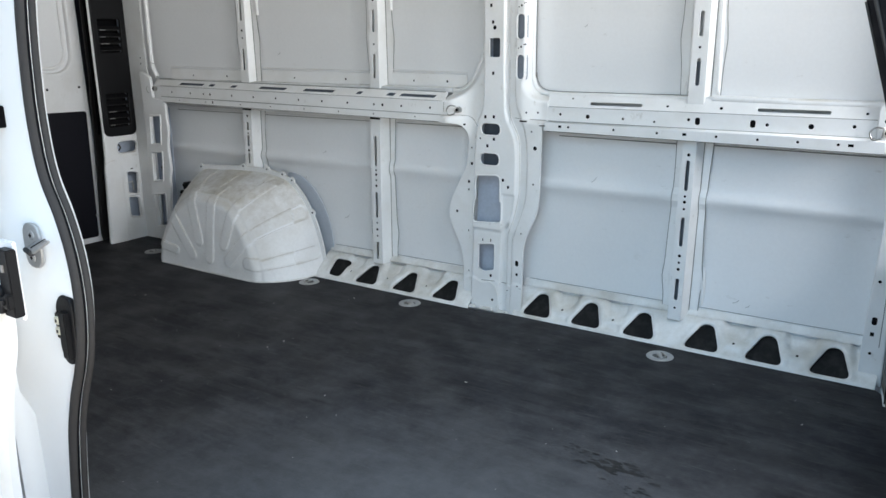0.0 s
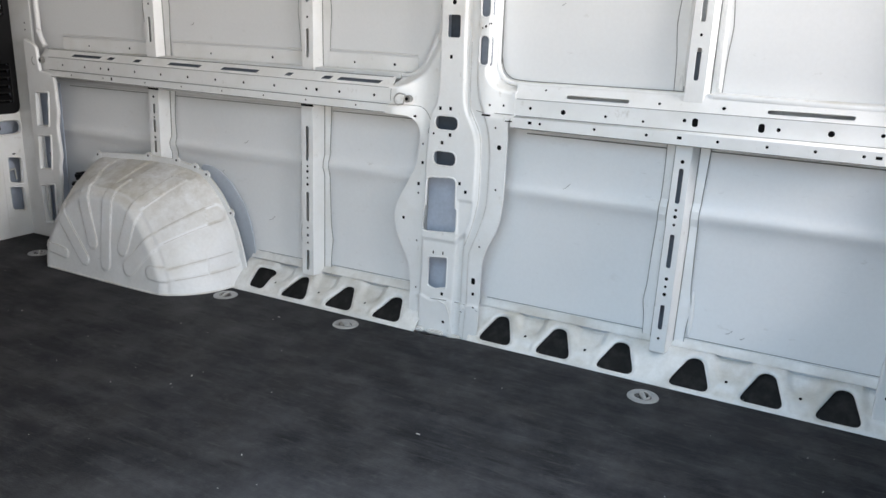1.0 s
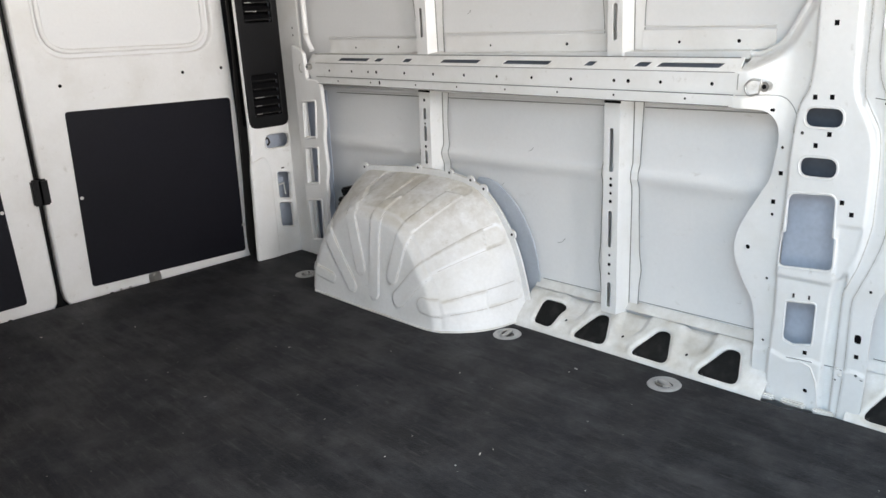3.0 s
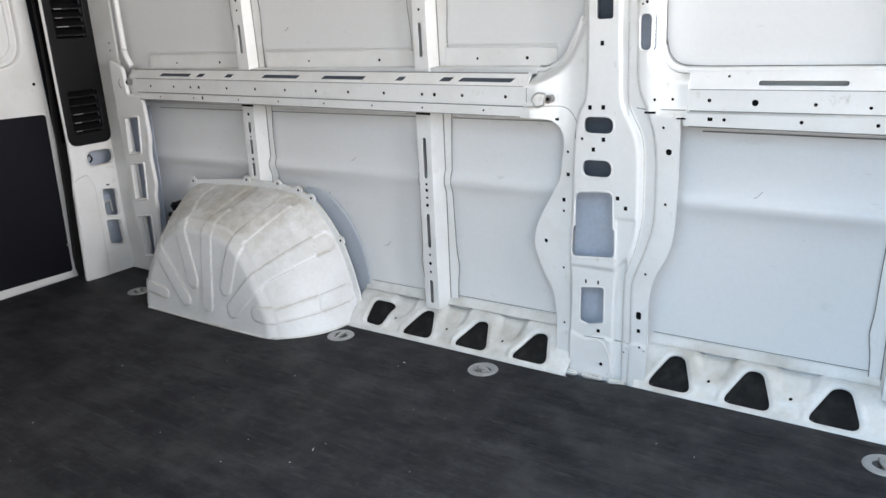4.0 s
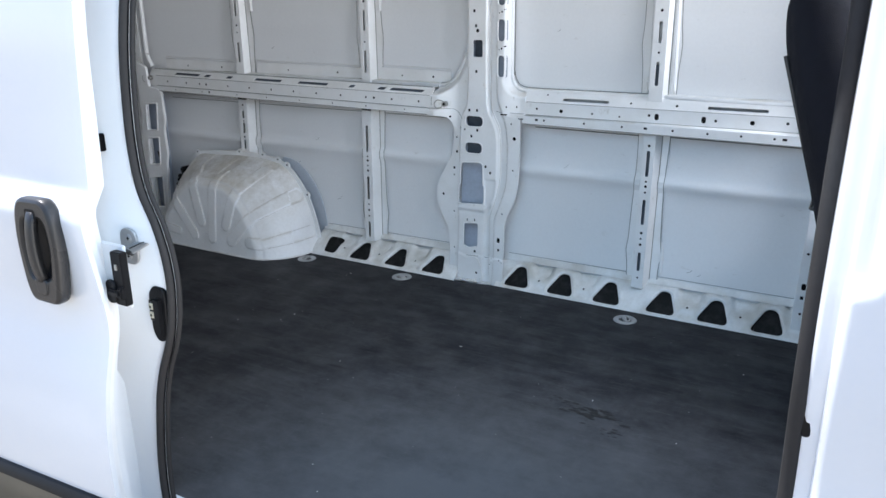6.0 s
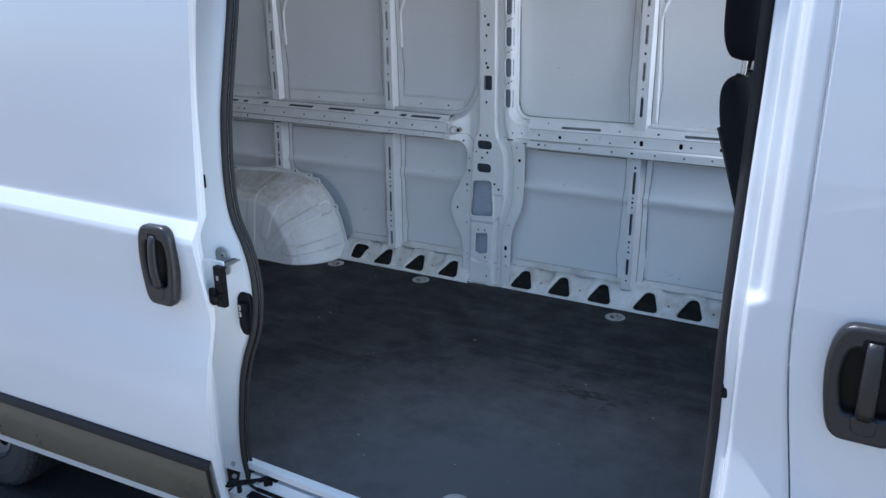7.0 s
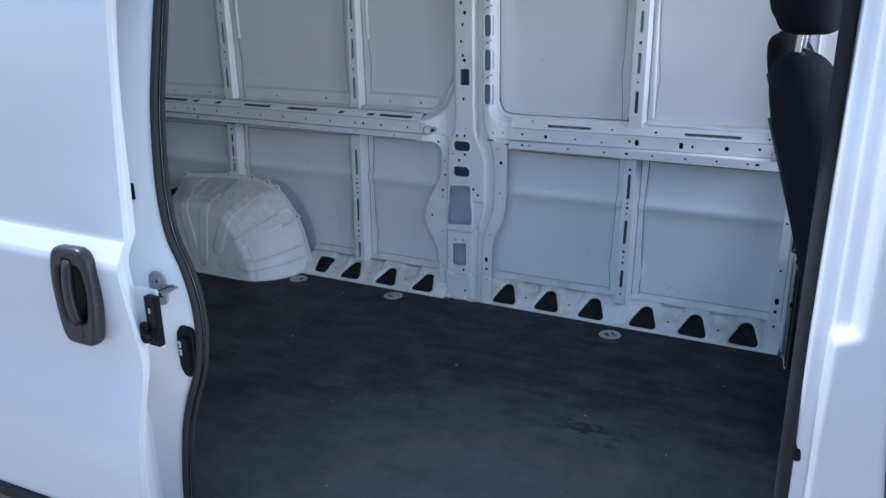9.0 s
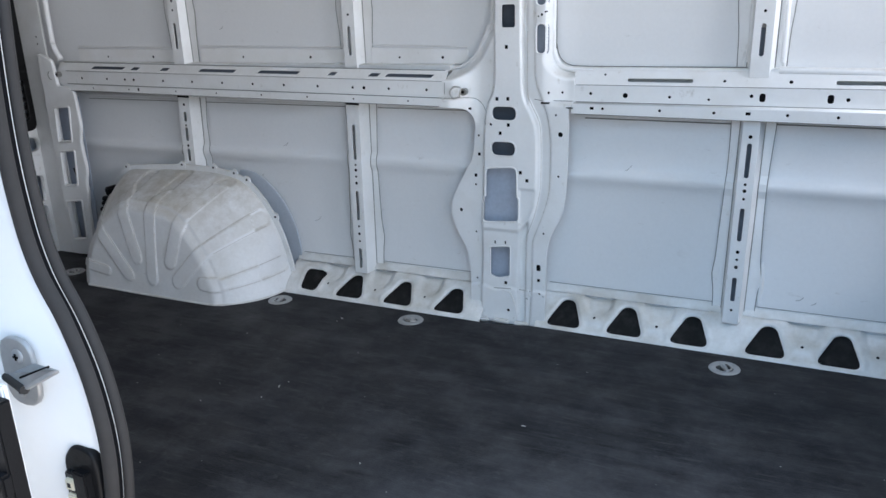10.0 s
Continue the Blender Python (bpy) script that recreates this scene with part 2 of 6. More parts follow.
CARDARK = mat("tinted_car_window", (0.02, 0.022, 0.025), 0.08, coat=0.5, vary=0.05, rough_vary=0.02)
GLASS = bpy.data.materials.new("window_glass")
GLASS.use_nodes = True
gn, gl = GLASS.node_tree.nodes, GLASS.node_tree.links
gn.remove(gn["Principled BSDF"])
clear, shine, blend = gn.new("ShaderNodeBsdfTransparent"), gn.new("ShaderNodeBsdfGlossy"), gn.new("ShaderNodeMixShader")
clear.inputs["Color"].default_value = (0.985, 0.99, 0.987, 1)
shine.inputs["Roughness"].default_value = 0.0
blend.inputs[0].default_value = 0.02
gl.new(clear.outputs[0], blend.inputs[1])
gl.new(shine.outputs[0], blend.inputs[2])
gl.new(blend.outputs[0], gn["Material Output"].inputs[0])


# ---------------------------------------------------------------- mesh tools
def link(name, me, material, parent=None, label=""):
    ob = new(name, me)
    if material:
        me.materials.append(material)
    if parent is not None:
        ob.parent = parent
        ob.matrix_parent_inverse = parent.matrix_basis.inverted()
    if label:
        ob["label"] = label
    return ob


def part(name, bm, material, parent=None, label="", smooth=False):
    me = bpy.data.meshes.new(name)
    bmesh.ops.recalc_face_normals(bm, faces=bm.faces)
    for f in bm.faces:
        f.smooth = smooth
    bm.to_mesh(me)
    bm.free()
    return link(name, me, material, parent, label)


def empty(name, at=(0, 0, 0)):
    ob = new(name)
    ob.matrix_basis = Matrix.Translation(at)
    return ob


def fillet(pts, r, n=4):
    """Corners of a closed outline, rounded with radius r (one, or one for each corner)."""
    out, k = [], len(pts)
    for i, p in enumerate(pts):
        p = Vector(p)
        a, c = Vector(pts[i - 1]) - p, Vector(pts[(i + 1) % k]) - p
        q = r[i] if isinstance(r, (list, tuple)) else r
        d = min(q, a.length * 0.48, c.length * 0.48)
        if d < 1e-5:
            out.append(tuple(p))
            continue
        s, e = p + a.normalized() * d, p + c.normalized() * d
        for j in range(n + 1):
            t = j / n
            out.append(tuple(s * (1 - t) ** 2 + p * 2 * t * (1 - t) + e * t * t))
    return out


def rect(x0, z0, x1, z1, r=0.0):
    pts = [(x0, z0), (x1, z0), (x1, z1), (x0, z1)]
    return fillet(pts, r) if r else pts


def disc(x, z, r, n=12):
    return [(x + r * math.cos(2 * math.pi * i / n), z + r * math.sin(2 * math.pi * i / n)) for i in range(n)]


def slot(x0, z0, x1, z1):
    return rect(x0, z0, x1, z1, min(abs(x1 - x0), abs(z1 - z0)) * 0.48)


def smooth_line(pts, n=6):
    """Catmull-Rom through the points."""
    P = [Vector(p) for p in pts]
    P = [2 * P[0] - P[1]] + P + [2 * P[-1] - P[-2]]
    out = []
    for i in range(1, len(P) - 2):
        for j in range(n):
            t = j / n
            a, b, c, d = P[i - 1], P[i], P[i + 1], P[i + 2]
            out.append(0.5 * (2 * b + (c - a) * t + (2 * a - 5 * b + 4 * c - d) * t * t + (3 * b - a - 3 * c + d) * t ** 3))
    out.append(P[-2])
    return [tuple(v) for v in out]


def widened(pts, d):
    c = Vector((sum(p[0] for p in pts) / len(pts), sum(p[1] for p in pts) / len(pts)))
    return [tuple(Vector(p[:2]) + (Vector(p[:2]) - c).normalized() * d) for p in pts]


def plate(name, outline, holes, material, parent, y=0.0, depth=0.004, bevel=0.0012, m=None, label=""):
    """A pressed sheet in the x-z plane (or in the plane of m) with real holes and rounded edges; its front lies at y.
    Small holes get a black box behind the sheet that paints their shade."""
    where = m if m is not None else pose(0, y, 0, 90)
    small_holes = [h for h in holes if max(p[0] for p in h) - min(p[0] for p in h) < 0.026 and max(p[1] for p in h) - min(p[1] for p in h) < 0.026]
    holes = [widened(h, 0.0012 if any(h is q for q in small_holes) else bevel) for h in holes]
    cu = bpy.data.curves.new(name, "CURVE")
    cu.dimensions, cu.fill_mode = "2D", "BOTH"
    cu.bevel_depth, cu.bevel_resolution = bevel, 1
    cu.extrude = max(0.0002, depth / 2 - bevel)
    for pts in [outline] + list(holes):
        sp = cu.splines.new("POLY")
        sp.points.add(len(pts) - 1)
        for p, q in zip(sp.points, pts):
            p.co = (q[0], q[1], 0, 1)
        sp.use_cyclic_u = True
    tmp = bpy.data.objects.new(name, cu)
    me = bpy.data.meshes.new_from_object(tmp)
    bpy.data.objects.remove(tmp)
    bpy.data.curves.remove(cu)
    me.materials.clear()
    me.name = name
    me.transform(where @ Matrix.Translation((0, 0, -depth / 2)))
    ob = link(name, me, material, parent, label)
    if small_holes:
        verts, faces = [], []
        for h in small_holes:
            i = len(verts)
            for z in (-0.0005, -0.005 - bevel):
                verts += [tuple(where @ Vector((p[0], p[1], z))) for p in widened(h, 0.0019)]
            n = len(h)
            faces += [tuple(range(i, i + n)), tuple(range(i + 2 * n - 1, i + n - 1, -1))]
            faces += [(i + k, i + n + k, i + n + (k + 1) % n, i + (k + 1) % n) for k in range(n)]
        hole_shade = bpy.data.meshes.new("hole_shade")
        hole_shade.from_pydata(verts, [], faces)
        link("hole_shade", hole_shade, CAVITY, ob if parent is None or parent.parent is None else parent)
    return ob


def tube(name, pts, r, material, parent, closed=False, label="", res=3):
    cu = bpy.data.curves.new(name, "CURVE")
    cu.dimensions = "3D"
    cu.bevel_depth, cu.bevel_resolution, cu.use_fill_caps = r, res, True
    sp = cu.splines.new("POLY")
    sp.points.add(len(pts) - 1)
    for p, q in zip(sp.points, pts):
        p.co = (*q, 1)
    sp.use_cyclic_u = closed
    tmp = bpy.data.objects.new(name, cu)
    me = bpy.data.meshes.new_from_object(tmp)
    bpy.data.objects.remove(tmp)
    bpy.data.curves.remove(cu)
    me.materials.clear()
    for f in me.polygons:
        f.use_smooth = True
    me.name = name
    return link(name, me, material, parent, label)


def box_bm(x0, y0, z0, x1, y1, z1, bevel=0.0, seg=2, bm=None):
    own = bmesh.new()
    bmesh.ops.create_cube(own, size=1)
    for v in own.verts:
        v.co = Vector(((x0 + x1) / 2 + v.co.x * (x1 - x0), (y0 + y1) / 2 + v.co.y * (y1 - y0), (z0 + z1) / 2 + v.co.z * (z1 - z0)))
    if bevel:
        bmesh.ops.bevel(own, geom=own.edges[:], offset=bevel, segments=seg, affect="EDGES")
    if bm is None:
        return own
    me = bpy.data.meshes.new("t")
    own.to_mesh(me)
    bm.from_mesh(me)
    bpy.data.meshes.remove(me)
    own.free()
    return bm


def sheet(name, rows, material, parent, t=0.003, columns=2, label=""):
    """A bent panel: rows of (z, y, x0, x1) from the bottom up, t thick towards +y."""
    bm = bmesh.new()
    front, back = [], []
    for z, y, x0, x1 in rows:
        xs = [x0 + (x1 - x0) * i / (columns - 1) for i in range(columns)]
        front.append([bm.verts.new((x, y, z)) for x in xs])
        back.append([bm.verts.new((x, y + t, z)) for x in xs])
    for g in (front, back):
        for a, c in zip(g, g[1:]):
            for i in range(columns - 1):
                bm.faces.new((a[i], a[i + 1], c[i + 1], c[i])).smooth = True
    rim = [f[0] for f in front] + list(front[-1][1:]) + [f[-1] for f in front[-2::-1]] + list(front[0][-2:0:-1])
    rib = [f[0] for f in back] + list(back[-1][1:]) + [f[-1] for f in back[-2::-1]] + list(back[0][-2:0:-1])
    for i in range(len(rim)):
        a, c, d, e = rim[i - 1], rim[i], rib[i], rib[i - 1]
        f = bm.faces.new((a, c, d, e))
        for edge in f.edges:
            edge.smooth = False
    me = bpy.data.meshes.new(name)
    bmesh.ops.recalc_face_normals(bm, faces=bm.faces)
    bm.to_mesh(me)
    bm.free()
    return link(name, me, material, parent, label)


def prism(name, profile, x0, x1, material, parent, label="", smooth=False):
    """A closed (y, z) outline drawn out along x."""
    bm = bmesh.new()
    a = [bm.verts.new((x0, y, z)) for y, z in profile]
    c = [bm.verts.new((x1, y, z)) for y, z in profile]
    k = len(profile)
    for i in range(k):
        bm.faces.new((a[i], a[(i + 1) % k], c[(i + 1) % k], c[i])).smooth = smooth
    bm.faces.new(a[::-1])
    bm.faces.new(c)
    return part(name, bm, material, parent, label, smooth)


def ball_bm(cx, cy, cz, rx, ry, rz, u=20, v=12, bm=None):
    bm = bm or bmesh.new()
    r = bmesh.ops.create_uvsphere(bm, u_segments=u, v_segments=v, radius=1)
    for w in r["verts"]:
        w.co = Vector((cx + w.co.x * rx, cy + w.co.y * ry, cz + w.co.z * rz))
    return bm


def cyl_bm(a, b, r, n=20, r2=None, bm=None):
    a, b = Vector(a), Vector(b)
    bm = bm or bmesh.new()
    got = bmesh.ops.create_cone(bm, cap_ends=True, segments=n, radius1=r, radius2=r if r2 is None else r2, depth=(b - a).length)
    q = Matrix.Translation((a + b) / 2) @ (b - a).to_track_quat("Z", "Y").to_matrix().to_4x4()
    bmesh.ops.transform(bm, matrix=q, verts=got["verts"])
    return bm


def inside(X, Z, poly):
    """Even-odd test of many points against a closed outline."""
    P = np.array([p[:2] for p in poly])
    Q = np.roll(P, -1, axis=0)
    hit = np.zeros(X.shape, bool)
    for (x0, z0), (x1, z1) in zip(P, Q):
        if z0 != z1:
            hit ^= ((z0 > Z) != (z1 > Z)) & (X < (x1 - x0) * (Z - z0) / (z1 - z0) + x0)
    return hit


def off_line(X, Z, pts, closed=False):
    """Distance of many points from a line."""
    P = [p[:2] for p in pts]
    pairs = list(zip(P, P[1:])) + ([(P[-1], P[0])] if closed else [])
    best = np.full(X.shape, 9.0)
    for (x0, z0), (x1, z1) in pairs:
        dx, dz = x1 - x0, z1 - z0
        t = np.clip(((X - x0) * dx + (Z - z0) * dz) / max(dx * dx + dz * dz, 1e-12), 0, 1)
        best = np.minimum(best, np.hypot(X - x0 - t * dx, Z - z0 - t * dz))
    return best


def depth_in(X, Z, poly):
    """Distance from a closed outline, positive inside it."""
    d = off_line(X, Z, poly, True)
    return np.where(inside(X, Z, poly), d, -d)


def ease(v):
    v = np.clip(v, 0.0, 1.0)
    return v * v * (3 - 2 * v)


def pressed(name, outline, holes, relief, material, parent, cell=0.007, m=None, lip=0.006, label=""):
    """A pressed sheet with real holes and turned-back edges; relief(x, z) is its height over the plane (of m, or y = 0)."""
    where = m if m is not None else pose(0, 0, 0, 90)
    pts, edges = [], []
    for loop in [outline] + list(holes):
        ring = []
        for p, q in zip(loop, list(loop[1:]) + [loop[0]]):
            p, q = Vector(p[:2]), Vector(q[:2])
            if (q - p).length < 1e-6:
                continue
            n = max(1, int((q - p).length / (cell * 1.1)))
            ring += [p.lerp(q, k / n) for k in range(n)]
        i = len(pts)
        pts += ring
        edges += [(i + k, i + (k + 1) % len(ring)) for k in range(len(ring))]
    O = np.array([p[:2] for p in outline])
    gx, gz = np.meshgrid(np.arange(O[:, 0].min(), O[:, 0].max(), cell), np.arange(O[:, 1].min(), O[:, 1].max(), cell))
    gx = gx + (np.arange(gx.shape[0]) % 2)[:, None] * cell * 0.5
    gx, gz = gx.ravel(), gz.ravel()
    keep = depth_in(gx, gz, outline) > cell * 0.45
    for h in holes:
        keep &= depth_in(gx, gz, h) < -cell * 0.35
    pts += [Vector((a, b)) for a, b in zip(gx[keep], gz[keep])]
    got = delaunay_2d_cdt(pts, edges, [], 0, 1e-6)
    V, F = np.array([(v.x, v.y) for v in got[0]]), np.array([f for f in got[2] if len(f) == 3])
    C = V[F].mean(axis=1)
    keep = inside(C[:, 0], C[:, 1], outline)
    for h in holes:
        keep &= ~inside(C[:, 0], C[:, 1], h)
    F = F[keep]
    A = V[F]
    turn = (A[:, 1, 0] - A[:, 0, 0]) * (A[:, 2, 1] - A[:, 0, 1]) - (A[:, 1, 1] - A[:, 0, 1]) * (A[:, 2, 0] - A[:, 0, 0])
    F[turn < 0] = F[turn < 0][:, ::-1]
    H = relief(V[:, 0], V[:, 1])
    verts = [tuple(where @ Vector((a, b, c))) for (a, b), c in zip(V, H)]
    faces = [tuple(int(k) for k in f) for f in F]
    front = len(faces)
    seen = {}
    for f in faces:
        for a, b in ((f[0], f[1]), (f[1], f[2]), (f[2], f[0])):
            seen[(a, b)] = 1
    for a, b in [e for e in seen if (e[1], e[0]) not in seen]:
        i = len(verts)
        for k in (a, b):
            verts.append(verts[k])
        for k in (b, a):
            verts.append(tuple(where @ Vector((V[k][0], V[k][1], H[k] - lip))))
        faces.append((i + 1, i, i + 3, i + 2))
    me = bpy.data.meshes.new(name)
    me.from_pydata(verts, [], faces)
    for k, f in enumerate(me.polygons):
        f.use_smooth = k < front
    ob = link(name, me, material, parent, label)
    # black boxes just behind the small holes paint the darkness inside
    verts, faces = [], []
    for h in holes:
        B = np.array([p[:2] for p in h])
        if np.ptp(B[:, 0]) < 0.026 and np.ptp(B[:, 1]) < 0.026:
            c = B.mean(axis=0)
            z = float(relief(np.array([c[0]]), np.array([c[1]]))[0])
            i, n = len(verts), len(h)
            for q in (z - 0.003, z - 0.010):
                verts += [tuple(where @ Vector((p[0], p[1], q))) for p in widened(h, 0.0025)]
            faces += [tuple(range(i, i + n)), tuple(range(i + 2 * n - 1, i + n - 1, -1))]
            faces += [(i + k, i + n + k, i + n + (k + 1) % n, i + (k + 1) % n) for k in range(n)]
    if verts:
        hole_shade = bpy.data.meshes.new("hole_shade")
        hole_shade.from_pydata(verts, [], faces)
        link("hole_shade", hole_shade, CAVITY, ob if parent is None or parent.parent is None else parent)
    return ob


# ================================================================ ground
def ground_z(y):
    """Level round the van, falling gently away on its far side."""
    return -0.62 - 0.03 * max(0.0, y - 2.0)


bm = bmesh.new()
ys = [-400, -60, -10, 2, 10, 30, 80, 400]
cols = [[bm.verts.new((x, y, ground_z(y))) for y in ys] for x in (-400, -60, 60, 400)]
for a, b in zip(cols, cols[1:]):
    for k in range(len(ys) - 1):
        bm.faces.new((a[k], b[k], b[k + 1], a[k + 1]))
ground = tagged(part("ground", bm, ASPHALT), "pale sunlit worn asphalt of a parking lot", "ground", kind="structure")

# A dark sheet on the ground paints the shadow under the van.
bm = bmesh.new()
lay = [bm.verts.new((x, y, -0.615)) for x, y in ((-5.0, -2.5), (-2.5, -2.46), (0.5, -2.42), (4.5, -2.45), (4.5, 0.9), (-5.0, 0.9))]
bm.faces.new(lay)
tagged(part("van_shade", bm, VANSHADE), "speckled asphalt under the parked van, its shadow painted dark", "asphalt", kind="structure")

# ================================================================ cargo floor
FZ = 0.0
bm = bmesh.new()
outline = [(-2.425, -1.84), (1.60, -1.84), (1.60, -0.20), (1.425, -0.02), (0.1, -0.02), (0.0, -0.05), (-0.88, -0.05), (-1.95, -0.05), (-1.96, 0.09), (-2.425, 0.09)]
top = [bm.verts.new((x, y, FZ)) for x, y in outline]
low = [bm.verts.new((x, y, FZ - 0.03)) for x, y in outline]
bm.faces.new(top)
bm.faces.new(low[::-1])
for i in range(len(outline)):
    bm.faces.new((top[i - 1], low[i - 1], low[i], top[i]))
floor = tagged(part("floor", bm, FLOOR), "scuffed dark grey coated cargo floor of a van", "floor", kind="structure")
part("door_sill", box_bm(0.08, -1.872, -0.02, 1.56, -1.842, 0.006, 0.002), WHITE_OUT, floor, "white metal edge strip")
prism("sill_step", [(-1.84, -0.035), (-1.84, -0.10), (-1.93, -0.10), (-1.93, -0.085), (-1.885, -0.08), (-1.87, -0.035)], 0.08, 1.6, WHITE_OUT, floor, "white painted door sill")
prism("sill_track", [(-1.888, -0.0745), (-1.882, -0.068), (-1.882, -0.09), (-1.888, -0.09)], 0.16, 1.55, BLACK, floor, "black slide rail")
prism("sill_tread", [(-1.9245, -0.0805), (-1.895, -0.0775), (-1.895, -0.09), (-1.9245, -0.09)], 0.15, 1.55, PANEL, floor, "dark sill tread")
prism("sill_step", [(-1.84, -0.10), (-1.84, -0.3), (-1.915, -0.3), (-1.93, -0.10)], 0.08, 1.7, WHITE_OUT, floor, "white rocker panel")

# ================================================================ driver's side wall
skin_rows = [(-0.30, 0.10), (0.0, 0.10), (0.12, 0.10), (0.3, 0.108), (0.43, 0.106), (0.485, 0.098), (0.515, 0.086), (0.535, 0.085), (0.56, 0.098),
             (0.62, 0.104), (0.75, 0.10), (0.86, 0.09), (1.2, 0.085), (1.5, 0.07), (1.7, 0.045), (1.8, 0.0), (1.86, -0.08)]
rows = [(z, y, -2.45, 1.475) for y, z in [(q[0], q[1]) for q in smooth_line([(y, z) for z, y in skin_rows], 4)]]
wall = sheet("wall_driver_side", rows, WHITE_SKIN, None, t=0.012, columns=24)
tagged(wall, "white painted inner side wall of a cargo van", "wall", kind="structure")

# ---- centre pillar: one pressed sheet with a raised core, a mid step and a side strip
oval1, oval2 = slot(-0.030, 0.717, 0.054, 0.761), slot(-0.034, 0.598, 0.050, 0.644)
big = fillet([(-0.069, 0.362), (0.060, 0.372), (0.060, 0.452), (0.054, 0.456), (0.054, 0.558), (-0.055, 0.551), (-0.057, 0.453), (-0.068, 0.45)],
             [0.015, 0.015, 0.002, 0.002, 0.02, 0.02, 0.002, 0.002])
low_hole = fillet([(-0.046, 0.165), (-0.02, 0.156), (0.026, 0.168), (0.028, 0.276), (-0.044, 0.268)], 0.008)
top_hole = rect(0.006, 1.012, 0.052, 1.082, 0.008)
core_left = smooth_line([(-0.022, 1.86), (-0.022, 1.04), (-0.026, 0.828), (-0.047, 0.771), (-0.058, 0.715), (-0.064, 0.63), (-0.066, 0.55), (-0.071, 0.43), (-0.075, 0.335)], 4)
core_right = smooth_line([(0.058, 0.335), (0.09, 0.368), (0.115, 0.42), (0.124, 0.49), (0.126, 0.585), (0.125, 0.66), (0.116, 0.712), (0.093, 0.765), (0.078, 0.815), (0.076, 0.9), (0.074, 1.04), (0.074, 1.86)], 4)
lower = [(-0.076, 0.36), (-0.076, 0.23), (-0.082, 0.11), (-0.085, -0.02), (0.056, -0.02), (0.059, 0.16), (0.064, 0.30), (0.075, 0.36)]
mid_right = smooth_line([(0.102, -0.02), (0.110, 0.13), (0.111, 0.285), (0.121, 0.33), (0.147, 0.4), (0.168, 0.48), (0.172, 0.588), (0.171, 0.66), (0.161, 0.73), (0.142, 0.787), (0.121, 0.85), (0.117, 1.0), (0.117, 1.86)], 4)
mid_left = smooth_line([(0.088, 1.86), (0.088, 1.0), (0.089, 0.82), (0.103, 0.771), (0.130, 0.715), (0.137, 0.65), (0.137, 0.53), (0.134, 0.48), (0.115, 0.395), (0.093, 0.335), (0.084, 0.29), (0.081, -0.02)], 4)
core, mid = core_left + core_right, mid_right + mid_left
face_line = [(-0.30, 0.787), (-0.118, 0.787), (-0.085, 0.776), (-0.060, 0.744), (-0.050, 0.70), (-0.02, 0.70), (-0.02, 1.2), (-0.30, 1.2)]
left_top = smooth_line([(-0.192, 0.874), (-0.165, 0.877), (-0.115, 0.905), (-0.083, 0.95), (-0.054, 1.009), (-0.037, 1.08)], 4)
right_top = smooth_line([(0.158, 0.95), (0.161, 0.918), (0.173, 0.893), (0.190, 0.877), (0.213, 0.869), (0.24, 0.868)], 4)
flange = smooth_line([(-0.127, -0.012), (-0.127, 0.07), (-0.130, 0.178), (-0.140, 0.243), (-0.168, 0.293), (-0.194, 0.354), (-0.197, 0.397), (-0.182, 0.451), (-0.142, 0.527), (-0.114, 0.58), (-0.105, 0.63), (-0.099, 0.69), (-0.106, 0.727), (-0.125, 0.75), (-0.155, 0.757), (-0.192, 0.758)], 4) \
    + left_top + [(-0.035, 1.86), (0.158, 1.86)] + right_top + [(0.24, 0.772)] \
    + smooth_line([(0.231, 0.764), (0.2305, 0.68), (0.229, 0.573), (0.225, 0.48), (0.211, 0.403), (0.178, 0.337), (0.163, 0.283), (0.160, 0.237), (0.159, 0.12), (0.156, -0.012)], 4)


def pillar_relief(X, Z):
    """Height of the pillar's sheet towards the room."""
    h = np.full(X.shape, -0.020)
    out = ease((-0.075 - X) / 0.10) * ease((Z - 0.66) / 0.085)
    h = h + 0.068 * out
    h = h - 0.022 * out * ease(depth_in(X, Z, face_line) / 0.008 + 0.5)
    near = off_line(X, Z, left_top)
    h = np.where(X < 0, h + (-0.048 - h) * ease(1 - near / 0.034) * ease((Z - 0.83) / 0.03), h)
    h = h + (-0.001 - h) * ease((X - 0.085) / 0.012)
    gus = ease((X - 0.135) / 0.09) * ease((Z - 0.765) / 0.02)
    h = h - 0.026 * gus
    wide = 0.004 + 0.018 * ease((0.97 - Z) / 0.08)
    near = off_line(X, Z, [(0.158, 1.86)] + right_top)
    h = np.where(X > 0.1, h + (-0.062 - h) * ease(1 - near / wide) ** 1.2 * ease((Z - 0.81) / 0.03), h)
    h = h + (-0.0065 - h) * ease(depth_in(X, Z, mid) / 0.006 + 0.4)
    h = h + (-0.003 - h) * ease(depth_in(X, Z, lower) / 0.010 + 0.5)
    h = h + (0.004 - h) * ease(depth_in(X, Z, core) / 0.011 + 0.5)
    h = h - 0.004 * ease((X - 0.062) / 0.006) * ease((0.490 - Z) / 0.008) * ease((Z - 0.34) / 0.03) * ease(depth_in(X, Z, core) / 0.01)
    h = h + 0.0035 * ease((0.122 - Z + 0.006 * np.sin(X * 60)) / 0.006)
    return h


